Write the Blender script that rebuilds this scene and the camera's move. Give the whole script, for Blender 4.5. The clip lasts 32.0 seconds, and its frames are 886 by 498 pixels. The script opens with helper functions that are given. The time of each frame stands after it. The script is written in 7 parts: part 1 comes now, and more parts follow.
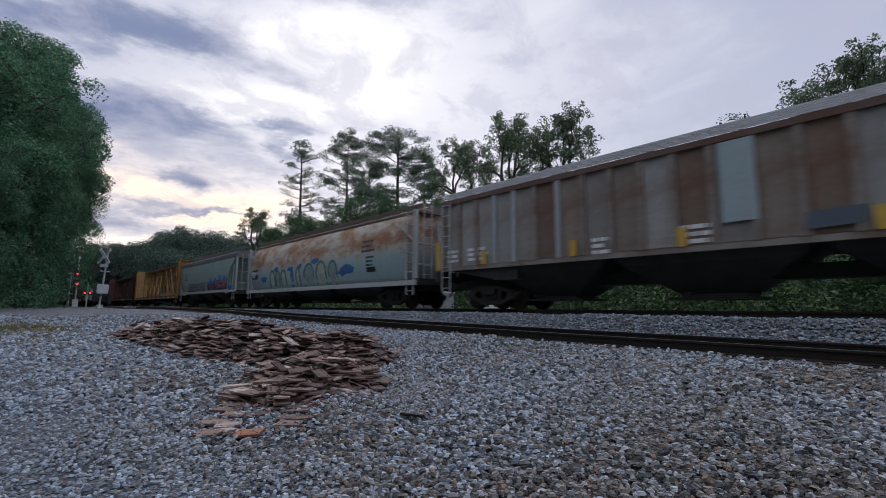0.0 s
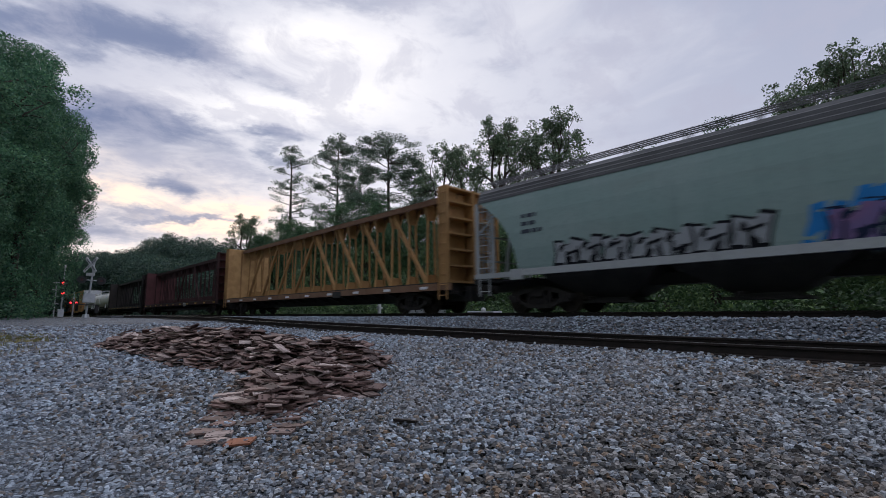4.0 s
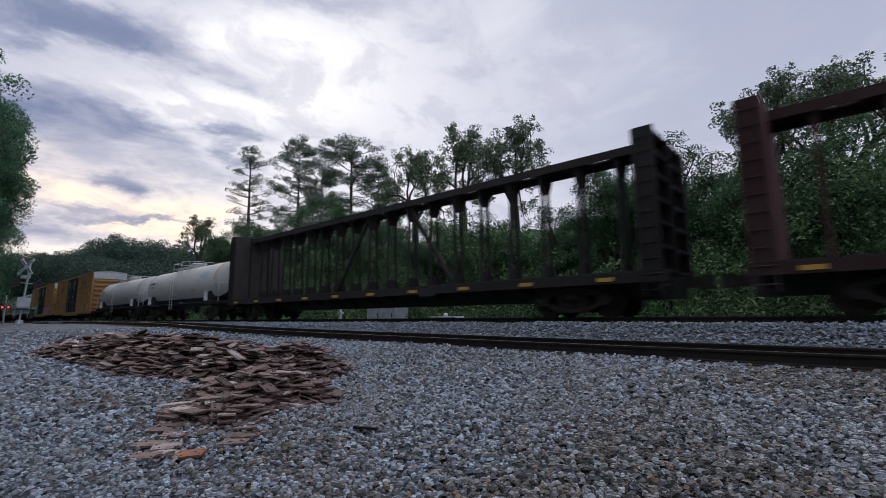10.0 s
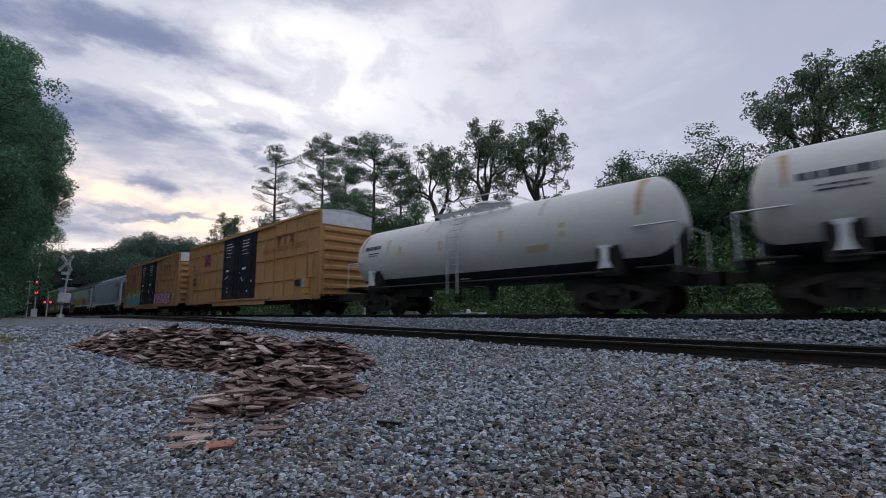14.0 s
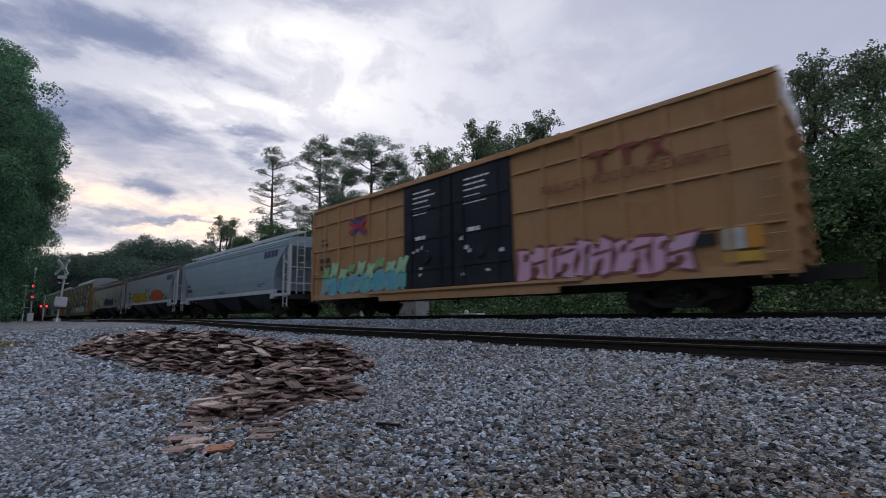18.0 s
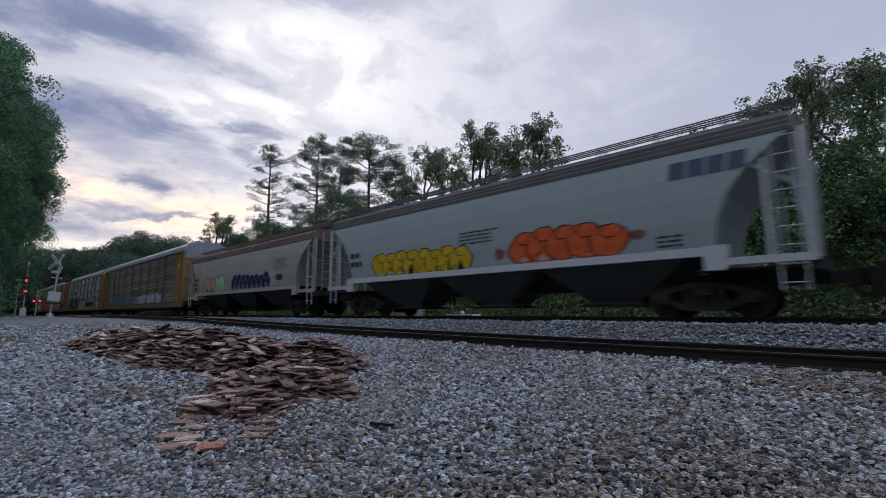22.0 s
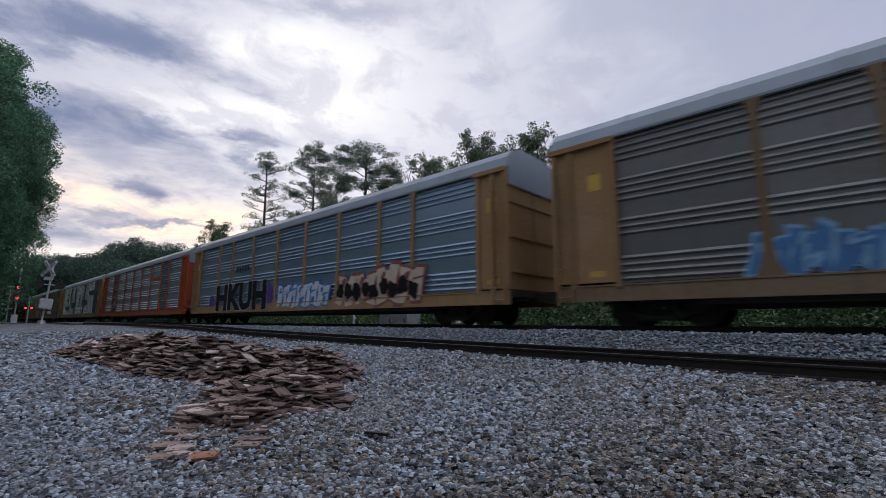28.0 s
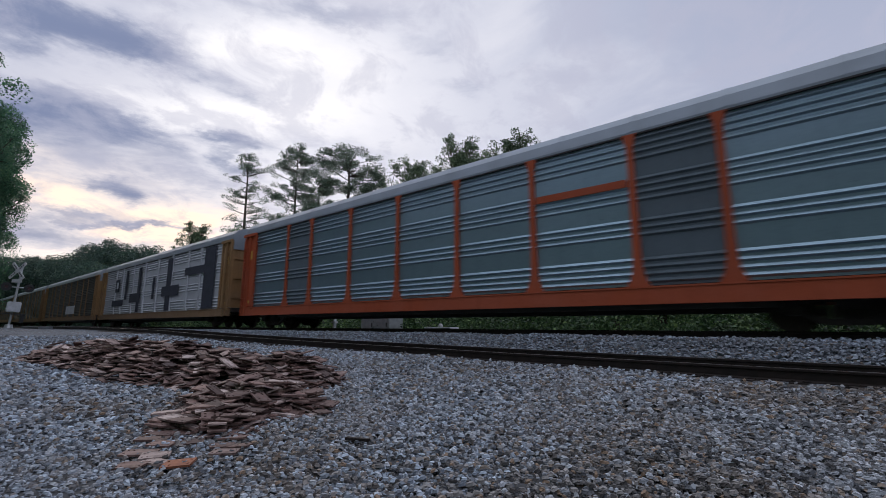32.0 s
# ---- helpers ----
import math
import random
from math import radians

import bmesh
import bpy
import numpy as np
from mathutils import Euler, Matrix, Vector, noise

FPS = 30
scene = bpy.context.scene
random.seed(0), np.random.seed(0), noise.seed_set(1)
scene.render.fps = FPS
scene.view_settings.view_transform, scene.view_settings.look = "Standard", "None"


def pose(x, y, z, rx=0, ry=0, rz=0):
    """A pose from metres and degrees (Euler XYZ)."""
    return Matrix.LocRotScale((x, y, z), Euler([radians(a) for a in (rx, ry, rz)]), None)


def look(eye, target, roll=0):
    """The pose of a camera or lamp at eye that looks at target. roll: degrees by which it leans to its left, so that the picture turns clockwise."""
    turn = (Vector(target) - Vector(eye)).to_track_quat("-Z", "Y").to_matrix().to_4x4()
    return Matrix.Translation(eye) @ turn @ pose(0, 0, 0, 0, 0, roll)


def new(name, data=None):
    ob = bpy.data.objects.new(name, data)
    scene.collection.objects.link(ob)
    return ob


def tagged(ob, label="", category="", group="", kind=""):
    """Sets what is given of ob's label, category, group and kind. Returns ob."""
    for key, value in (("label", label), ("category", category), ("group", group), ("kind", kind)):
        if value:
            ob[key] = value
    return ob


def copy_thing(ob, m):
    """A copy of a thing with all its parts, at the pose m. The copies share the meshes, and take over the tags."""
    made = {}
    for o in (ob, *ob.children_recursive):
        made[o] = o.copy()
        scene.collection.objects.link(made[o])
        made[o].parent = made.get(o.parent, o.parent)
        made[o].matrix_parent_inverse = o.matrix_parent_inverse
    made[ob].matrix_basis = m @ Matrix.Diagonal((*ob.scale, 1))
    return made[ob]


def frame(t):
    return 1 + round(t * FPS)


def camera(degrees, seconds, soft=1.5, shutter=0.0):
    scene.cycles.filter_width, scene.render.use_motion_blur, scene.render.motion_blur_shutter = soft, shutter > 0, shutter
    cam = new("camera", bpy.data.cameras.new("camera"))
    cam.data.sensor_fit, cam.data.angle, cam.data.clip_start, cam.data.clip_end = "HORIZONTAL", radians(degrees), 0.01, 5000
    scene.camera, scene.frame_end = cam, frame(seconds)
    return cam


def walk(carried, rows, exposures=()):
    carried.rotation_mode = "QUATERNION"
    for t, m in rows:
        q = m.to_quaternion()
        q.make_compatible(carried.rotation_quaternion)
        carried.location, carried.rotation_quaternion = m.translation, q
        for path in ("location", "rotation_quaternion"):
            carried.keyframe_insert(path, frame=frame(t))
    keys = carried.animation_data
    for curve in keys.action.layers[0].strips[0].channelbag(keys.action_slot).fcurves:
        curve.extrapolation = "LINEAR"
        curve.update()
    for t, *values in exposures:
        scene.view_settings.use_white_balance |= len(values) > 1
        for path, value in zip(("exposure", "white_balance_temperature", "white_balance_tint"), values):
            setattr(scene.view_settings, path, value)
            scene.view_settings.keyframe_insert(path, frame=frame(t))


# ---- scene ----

EYE = (0.0, 0.0, 0.9)
AIMS = [  # seconds, heading left of +Y, tilt up, lean
    (0, 46.94, 7.28, 0.13),
    (0.5, 46.83, 7.32, 0.34),
    (1, 46.69, 7.36, 0.48),
    (1.5, 46.51, 7.44, 0.47),
    (2, 46.35, 7.55, 0.31),
    (2.5, 46.22, 7.66, 0.06),
    (3, 46.10, 7.75, -0.28),
    (3.5, 45.99, 7.83, -0.63),
    (5.5, 44.78, 7.92, -0.14),
    (6, 43.62, 8.11, -0.19),
    (6.5, 41.79, 8.30, -0.40),
    (7, 40.12, 8.52, -0.67),
    (7.5, 39.41, 8.71, -0.89),
    (8, 39.27, 8.84, -1.05),
    (8.5, 39.32, 8.86, -1.07),
    (9, 39.65, 8.79, -0.91),
    (9.5, 40.30, 8.65, -0.74),
    (10, 41.05, 8.46, -0.68),
    (10.5, 41.75, 8.30, -0.69),
    (11, 42.37, 8.21, -0.76),
    (11.5, 42.86, 8.15, -0.85),
    (12, 43.23, 8.09, -0.81),
    (12.5, 43.54, 8.03, -0.64),
    (13, 43.76, 7.99, -0.51),
    (13.5, 43.89, 7.98, -0.45),
    (14, 43.95, 8.00, -0.45),
    (14.5, 43.97, 8.05, -0.48),
    (16.5, 43.65, 8.14, -0.93),
    (17, 43.62, 8.13, -0.99),
    (17.5, 43.63, 8.12, -0.96),
    (18, 43.66, 8.13, -0.90),
    (18.5, 43.71, 8.13, -0.84),
    (19, 43.77, 8.12, -0.80),
    (19.5, 43.81, 8.14, -0.69),
    (20, 43.80, 8.17, -0.45),
    (20.5, 43.74, 8.18, -0.17),
    (21, 43.63, 8.18, 0.04),
    (21.5, 43.45, 8.18, 0.05),
    (22, 43.22, 8.18, -0.10),
    (22.5, 43.02, 8.17, -0.23),
    (23, 42.88, 8.15, -0.24),
    (23.5, 42.77, 8.13, -0.18),
    (24, 42.71, 8.13, -0.11),
    (24.5, 42.75, 8.17, -0.05),
    (25, 42.85, 8.25, -0.08),
    (25.5, 42.98, 8.36, -0.19),
    (27.5, 43.07, 9.10, -0.10),
    (28, 42.72, 9.24, 0.10),
    (28.5, 42.25, 9.38, 0.30),
    (29, 41.64, 9.56, 0.57),
    (29.5, 41.01, 9.75, 0.77),
    (30, 40.53, 9.86, 0.77),
    (30.5, 40.30, 9.89, 0.62),
    (31, 40.26, 9.87, 0.43),
    (31.5, 40.35, 9.84, 0.26),
    (32, 40.52, 9.79, 0.14),
]


def aim(yaw, tilt, lean):
    turn = Matrix.Rotation(radians(yaw), 4, "Z") @ Matrix.Rotation(radians(90 + tilt), 4, "X") @ Matrix.Rotation(radians(lean), 4, "Z")
    return Matrix.Translation(EYE) @ turn


cam = camera(89.4, 32.0, soft=0.8, shutter=0.5)
walk(cam, [(t, aim(a, b, c)) for t, a, b, c in AIMS], [(0, 0.08), (0.5, 0.0), (1, -0.1), (2, -0.03), (3, 0.0), (6, 0.0), (11, 0.02), (12, 0.08), (13, 0.09), (14, 0.0), (32, 0.0)])

# ---- plan, metres: X along the tracks, Y away from the camera, Z up ----
TRAIN_Y = 12.75   # middle of the far track
RAIL_Z = 0.80     # top of its rails
SIDING_Y = 8.80   # middle of the near track
GAUGE = 1.435 + 0.07


def ease(a, b, x):
    u = min(max((x - a) / (b - a), 0.0), 1.0)
    return u * u * (3 - 2 * u)


def lerp_table(table, x):
    if x <= table[0][0]:
        return table[0][1]
    for (a, p), (b, q) in zip(table, table[1:]):
        if x <= b:
            return p + (q - p) * (x - a) / (b - a)
    return table[-1][1]


SIDING = [(-60, 0.79), (-40, 0.78), (-30, 0.72), (-25, 0.66), (-21, 0.56), (-16, 0.48), (-12, 0.43), (-5, 0.36), (0, 0.33), (30, 0.28)]


def siding_z(x):
    return lerp_table(SIDING, x)


def ground_z(x, y):
    """The gravel yard, the siding's low bed, the raised far bed and the bank behind it."""
    yard = lerp_table([(-60, 0.72), (-44, 0.70), (-32, 0.52), (-22, 0.34), (-12, 0.16), (-3, 0.0), (40, -0.05)], x)
    bed = siding_z(x) - 0.21
    z = yard + (bed - yard) * ease(3.5, 7.6, y)
    far = RAIL_Z - 0.19
    z = z + (far - z) * ease(10.1, 11.1, y)
    z = z + (0.1 - z) * ease(15.0, 17.5, y)
    return z


def train_run(t):
    """Metres that the train has gone at t, 0 at 16 s."""
    u = (t - 16) / 16
    return 16 * (9.943 * u + 0.0727 * u ** 2 / 2 - 0.249 * u ** 3 / 3 - 0.3137 * u ** 4 / 4)


# ---- world, light ----
SUN_AZ, SUN_EL = 74.0, 9.0   # degrees left of +Y, above the horizon


def toward(az, el):
    a, e = radians(az), radians(el)
    return Vector((-math.sin(a) * math.cos(e), math.cos(a) * math.cos(e), math.sin(e)))


world = bpy.data.worlds.new("dusk_sky")
scene.world = world
world.use_nodes = True


class Graph:
    """Short hand for node trees."""

    def __init__(self, tree):
        self.tree = tree

    def link(self, a, b):
        self.tree.links.new(a, b)

    def put(self, socket, v):
        if hasattr(v, "is_output"):
            self.link(v, socket)
        else:
            socket.default_value = v

    def math(self, op, a, b=0.0, c=0.0, clamp=False):
        n = self.tree.nodes.new("ShaderNodeMath")
        n.operation, n.use_clamp = op, clamp
        for s, v in zip(n.inputs, (a, b, c)):
            self.put(s, v)
        return n.outputs[0]

    def mix(self, f, a, b, mode="MIX"):
        n = self.tree.nodes.new("ShaderNodeMix")
        n.data_type, n.blend_type = "RGBA", mode
        self.put(n.inputs[0], f)
        self.put(n.inputs[6], (*a, 1) if isinstance(a, tuple) and len(a) == 3 else a)
        self.put(n.inputs[7], (*b, 1) if isinstance(b, tuple) and len(b) == 3 else b)
        return n.outputs[2]

    def ramp(self, x, a, b, smooth=True):
        n = self.tree.nodes.new("ShaderNodeMapRange")
        n.interpolation_type = "SMOOTHSTEP" if smooth else "LINEAR"
        self.put(n.inputs[0], x)
        n.inputs[1].default_value, n.inputs[2].default_value = a, b
        return n.outputs[0]

    def noise(self, vec, scale, detail=4.0, rough=0.55, warp=0.0):
        n = self.tree.nodes.new("ShaderNodeTexNoise")
        self.put(n.inputs["Vector"], vec)
        n.inputs["Scale"].default_value, n.inputs["Detail"].default_value = scale, detail
        n.inputs["Roughness"].default_value, n.inputs["Distortion"].default_value = rough, warp
        return n.outputs[0]

    def stretch(self, vec, s, move=(0, 0, 0), turn=(0, 0, 0)):
        n = self.tree.nodes.new("ShaderNodeMapping")
        self.link(vec, n.inputs[0])
        n.inputs[1].default_value, n.inputs[2].default_value, n.inputs[3].default_value = move, turn, s
        return n.outputs[0]


def build_sky():
    tree = world.node_tree
    tree.nodes.clear()
    g = Graph(tree)
    out, bg = tree.nodes.new("ShaderNodeOutputWorld"), tree.nodes.new("ShaderNodeBackground")
    sky = tree.nodes.new("ShaderNodeTexSky")
    sky.sky_type, sky.sun_disc = "NISHITA", False
    sky.sun_elevation, sky.sun_rotation = radians(SUN_EL), radians(-SUN_AZ)
    sky.dust_density, sky.ozone_density = 2.0, 2.0
    way = tree.nodes.new("ShaderNodeTexCoord").outputs["Generated"]
    sep = tree.nodes.new("ShaderNodeSeparateXYZ")
    g.link(way, sep.inputs[0])
    up = g.math("MAXIMUM", sep.outputs[2], 0.0)
    # cloud deck: the sky's directions laid out on a high, flat sheet
    inv = g.math("DIVIDE", 1.0, g.math("ADD", up, 0.30))
    flatv = tree.nodes.new("ShaderNodeCombineXYZ")
    g.link(g.math("MULTIPLY", sep.outputs[0], inv), flatv.inputs[0])
    g.link(g.math("MULTIPLY", sep.outputs[1], inv), flatv.inputs[1])
    deck = flatv.outputs[0]

    def near(az, el, tight):
        n = tree.nodes.new("ShaderNodeVectorMath")
        n.operation = "DOT_PRODUCT"
        g.link(way, n.inputs[0])
        n.inputs[1].default_value = toward(az, el)
        return g.math("POWER", g.math("MAXIMUM", n.outputs[1], 0.0), tight)

    # heading and height of each direction in degrees, ruffled by noise so that cloud edges fray
    fray = tree.nodes.new("ShaderNodeTexNoise")
    fray.inputs["Scale"].default_value, fray.inputs["Detail"].default_value, fray.inputs["Roughness"].default_value = 7.0, 8.0, 0.62
    g.link(g.stretch(way, (1, 1, 2.6)), fray.inputs["Vector"])
    ruf = tree.nodes.new("ShaderNodeSeparateColor")
    g.link(fray.outputs["Color"], ruf.inputs[0])
    az = g.math("MULTIPLY", g.math("ARCTAN2", g.math("MULTIPLY", sep.outputs[0], -1.0), sep.outputs[1]), 57.296)
    az = g.math("ADD", az, g.math("MULTIPLY", g.math("SUBTRACT", ruf.outputs[0], 0.5), 16.0))
    el = g.math("MULTIPLY", g.math("ARCSINE", sep.outputs[2]), 57.296)
    el = g.math("ADD", el, g.math("MULTIPLY", g.math("SUBTRACT", ruf.outputs[1], 0.5), 5.5))

    def bank(az0, el0, wide, tall, rise, weight):
        """A long soft cloud: heading, height, half width, half height, slope, strength."""
        du = g.math("SUBTRACT", az, az0)
        dv = g.math("SUBTRACT", g.math("SUBTRACT", el, el0), g.math("MULTIPLY", du, rise))
        q = g.math("ADD", g.math("POWER", g.math("ABSOLUTE", g.math("DIVIDE", du, wide)), 2.0), g.math("POWER", g.math("ABSOLUTE", g.math("DIVIDE", dv, tall)), 2.0))
        return g.math("MULTIPLY", g.math("POWER", 2.718, g.math("MULTIPLY", q, -1.0)), weight)

    def heap(rows):
        total = 0.0
        for r in rows:
            total = g.math("ADD", bank(*r), total)
        return g.math("MINIMUM", total, 2.2)

    base = g.mix(g.ramp(up, 0.05, 0.75), (0.60, 0.615, 0.76), (0.43, 0.475, 0.645))
    base = g.mix(0.10, base, g.mix(1.0, sky.outputs[0], (0.16, 0.16, 0.16), "MULTIPLY"))
    base = g.mix(g.math("MULTIPLY", near(56, 27, 9.0), 0.8), base, (1.02, 1.01, 1.08))
    wisp = g.noise(g.stretch(deck, (1.1, 1.6, 1), (3.1, 0.4, 0)), 1.8, 8.0, 0.55, 0.6)
    base = g.mix(g.math("MULTIPLY", g.ramp(wisp, 0.45, 0.70), 0.42), base, (0.93, 0.925, 1.0))
    bright = heap(((68, 23.6, 8.5, 1.5, -0.12, 1.0), (58, 25.5, 9, 2.6, -0.05, 0.9), (67, 30.8, 8, 1.9, -0.15, 1.0), (56, 31.5, 8, 3.5, 0.1, 0.8), (66.5, 19.6, 1.6, 1.3, -0.5, 0.8), (80, 23.3, 5, 0.5, -0.1, 0.5)))
    base = g.mix(g.math("MINIMUM", bright, 1.0), base, (1.10, 1.08, 1.12))
    warm = heap(((73.5, 9.8, 4.5, 1.7, -0.1, 1.0), (71.5, 11.8, 5.5, 1.4, -0.12, 1.0), (83.5, 12.2, 2.4, 1.7, 0.0, 0.8), (79, 11.4, 4, 0.8, 0.0, 0.5), (83, 16.3, 6, 1.2, 0, 0.25), (79, 13.0, 9, 3.0, 0.0, 0.3)))
    base = g.mix(g.math("MULTIPLY", g.math("MINIMUM", warm, 1.0), 0.92), base, (1.36, 1.08, 0.86))
    # grey-blue banks, long across the light, with soft rims and a mottled body
    grain = g.noise(g.stretch(deck, (1.3, 1.0, 1), (7.7, 1.2, 0), (0, 0, 0.6)), 5.0, 8.0, 0.62, 0.4)
    smear = g.noise(g.stretch(way, (1, 1, 4.5), (2.0, 5.0, 1.0)), 5.5, 6.0, 0.6, 0.3)
    dark = heap(((83.0, 28.2, 8.0, 2.1, -0.12, 1.5), (75.5, 28.6, 5.0, 1.6, -0.06, 0.9), (92, 26.2, 7, 1.9, -0.1, 1.0), (71.5, 27.2, 6.0, 1.1, 0.08, 0.45), (66.5, 26.3, 4.0, 0.8, 0.08, 0.45),
                 (82.3, 20.3, 4.8, 2.3, -0.06, 1.6), (77.3, 20.5, 3.2, 1.1, -0.02, 0.7), (89, 19.6, 5, 2.2, 0.0, 1.3), (68.5, 21.3, 5.0, 0.7, -0.04, 1.0), (66.3, 19.4, 1.9, 1.7, 0.25, 1.0), (73.5, 19.0, 5.0, 1.2, 0.05, 0.8),
                 (78.4, 13.5, 3.0, 1.2, 0.0, 1.3), (71, 16.0, 4.5, 1.2, 0.0, 0.8), (77.5, 17.0, 7.5, 1.4, 0.0, 0.6), (75.5, 10.3, 6.5, 0.3, -0.07, 1.0), (81.0, 10.6, 4.5, 0.5, 0.0, 0.8), (84.0, 8.6, 4.5, 1.2, 0.0, 0.9), (87, 15.5, 4, 1.8, 0.0, 0.6),
                 (75, 14.0, 8, 1.2, 0.0, 0.4), (73, 8.0, 9, 1.0, 0.0, 0.5), (62, 36.0, 20, 1.3, -0.06, 0.7), (90, 33, 10, 2.0, -0.1, 0.8), (95, 15, 7, 4.0, 0.0, 0.8), (38.3, 29.5, 3.4, 1.0, 0.1, 0.55), (42, 34.2, 5, 1.3, 0.05, 0.5), (52, 21.5, 8, 1.5, 0.0, 0.4), (24, 20.5, 12, 1.6, 0.1, 0.35), (20, 29.5, 10, 1.8, 0.1, 0.3), (12, 33, 9, 1.6, 0.15, 0.3)))
    body = g.math("MULTIPLY", dark, g.math("ADD", 0.50, g.math("MULTIPLY", g.ramp(smear, 0.28, 0.62), 0.62)))
    body = g.math("SUBTRACT", 1.0, g.math("POWER", 2.718, g.math("MULTIPLY", body, -1.35)))
    tone = g.mix(g.ramp(body, 0.3, 0.95), (0.46, 0.49, 0.64), (0.20, 0.25, 0.42))
    base = g.mix(g.math("MULTIPLY", g.ramp(body, 0.0, 1.0), 0.95), base, tone)
    # broken small clouds everywhere
    flecks = g.math("MULTIPLY", g.ramp(grain, 0.46, 0.62), 0.42)
    base = g.mix(flecks, base, (0.52, 0.53, 0.67))
    # unseen sky overhead, brightened to add light on upward faces
    base = g.mix(g.ramp(up, 0.62, 0.86), base, g.mix(g.ramp(wisp, 0.35, 0.7), (0.96, 1.05, 1.30), (1.20, 1.27, 1.46)))
    below = g.ramp(sep.outputs[2], -0.02, 0.0)
    base = g.mix(below, (0.10, 0.11, 0.10), base)
    g.link(base, bg.inputs[0])
    bg.inputs[1].default_value = 0.95
    g.link(bg.outputs[0], out.inputs[0])



build_sky()

sun = new("sun", bpy.data.lights.new("sun", "SUN"))
sun.data.energy, sun.data.angle, sun.data.color = 0.5, radians(25), (1.0, 0.86, 0.72)
sun.matrix_world = look(toward(SUN_AZ, SUN_EL + 8) * 60, (0, 0, 0))


# ---- materials ----
def material(name, rough=0.8, metal=0.0):
    m = bpy.data.materials.new(name)
    m.use_nodes = True
    b = m.node_tree.nodes["Principled BSDF"]
    b.inputs["Roughness"].default_value, b.inputs["Metallic"].default_value = rough, metal
    return m, b, Graph(m.node_tree)


def coords(g, what="Object"):
    return g.tree.nodes.new("ShaderNodeTexCoord").outputs[what]


def bump(g, b, height, strength, dist):
    n = g.tree.nodes.new("ShaderNodeBump")
    n.inputs["Strength"].default_value, n.inputs["Distance"].default_value = strength, dist
    g.link(height, n.inputs["Height"])
    g.link(n.outputs[0], b.inputs["Normal"])


def worn(name, col, col2, rough=0.75, metal=0.0, scale=3.0, fine=40.0, relief=0.004):
    """A surface of two tones, mottled at two scales."""
    m, b, g = material(name, rough, metal)
    v = coords(g)
    f = g.math("ADD", g.math("MULTIPLY", g.ramp(g.noise(v, scale, 5.0), 0.35, 0.68), 0.65), g.math("MULTIPLY", g.noise(v, fine, 3.0), 0.35))
    g.link(g.mix(f, col, col2), b.inputs["Base Color"])
    bump(g, b, g.noise(v, fine, 4.0), 0.5, relief)
    return m


def plain(name, col, rough=0.6, metal=0.0, glow=0.0):
    m, b, g = material(name, rough, metal)
    v = coords(g)
    c2 = tuple(c * 0.78 for c in col)
    g.link(g.mix(g.noise(v, 9.0, 4.0), col, c2), b.inputs["Base Color"])
    if glow:
        b.inputs["Emission Color"].default_value, b.inputs["Emission Strength"].default_value = (*col, 1), glow
    return m


def paint(name, col, rust=(0.17, 0.07, 0.035), amount=0.3, streak=0.35, fade=0.25, rough=0.55, patch=0.35, metal=0.0, zone=None, upper=None):
    """Weathered car paint: faded clouds, rust patches and streaks that run down the side."""
    m, b, g = material(name, rough, metal)
    b.inputs["Specular IOR Level"].default_value = 0.22
    v = coords(g)
    pale = tuple(min(1.0, c * 0.7 + 0.16) for c in col)
    deep = tuple(c * 0.55 for c in col)
    c = g.mix(g.math("MULTIPLY", g.ramp(g.noise(v, 0.55, 5.0), 0.35, 0.7), fade * 2), col, pale)
    runs = g.noise(g.stretch(v, (3.2, 3.2, 0.16)), 1.6, 7.0, 0.65)
    c = g.mix(g.math("MULTIPLY", g.ramp(runs, 0.5, 0.72), streak), c, deep)
    spots = g.noise(g.stretch(v, (0.7, 0.7, 1.3)), 0.9, 9.0, 0.68, 0.4)
    runs2 = g.noise(g.stretch(v, (4.5, 4.5, 0.25), (9, 2, 1)), 1.1, 6.0, 0.6)
    r = g.math("ADD", g.math("MULTIPLY", g.ramp(spots, 0.62 - patch * 0.3, 0.78 - patch * 0.2), 1.0), g.math("MULTIPLY", g.ramp(runs2, 0.60, 0.78), 0.6), clamp=True)
    if zone:
        # the rust keeps to the upper sheets, and bleeds down in fingers
        part_z = g.tree.nodes.new("ShaderNodeSeparateXYZ")
        g.link(v, part_z.inputs[0])
        high = g.ramp(g.math("ADD", part_z.outputs[2], g.math("MULTIPLY", g.math("SUBTRACT", runs2, 0.5), 1.2)), *zone)
        c = g.mix(g.math("MULTIPLY", high, 0.8), c, upper)
        r = g.math("MULTIPLY", r, high)
    c = g.mix(g.math("MULTIPLY", r, amount), c, rust)
    grime = g.noise(v, 14.0, 5.0, 0.6)
    c = g.mix(g.math("MULTIPLY", g.ramp(grime, 0.45, 0.75), 0.35), c, deep)
    pick = g.tree.nodes.new("ShaderNodeObjectInfo").outputs["Random"]
    c = g.mix(g.math("MULTIPLY", pick, 0.4), c, deep)
    g.link(c, b.inputs["Base Color"])
    g.link(g.math("ADD", rough + 0.05, g.math("MULTIPLY", grime, 0.25)), b.inputs["Roughness"])
    bump(g, b, g.noise(v, 2.2, 4.0), 0.35, 0.02)
    return m


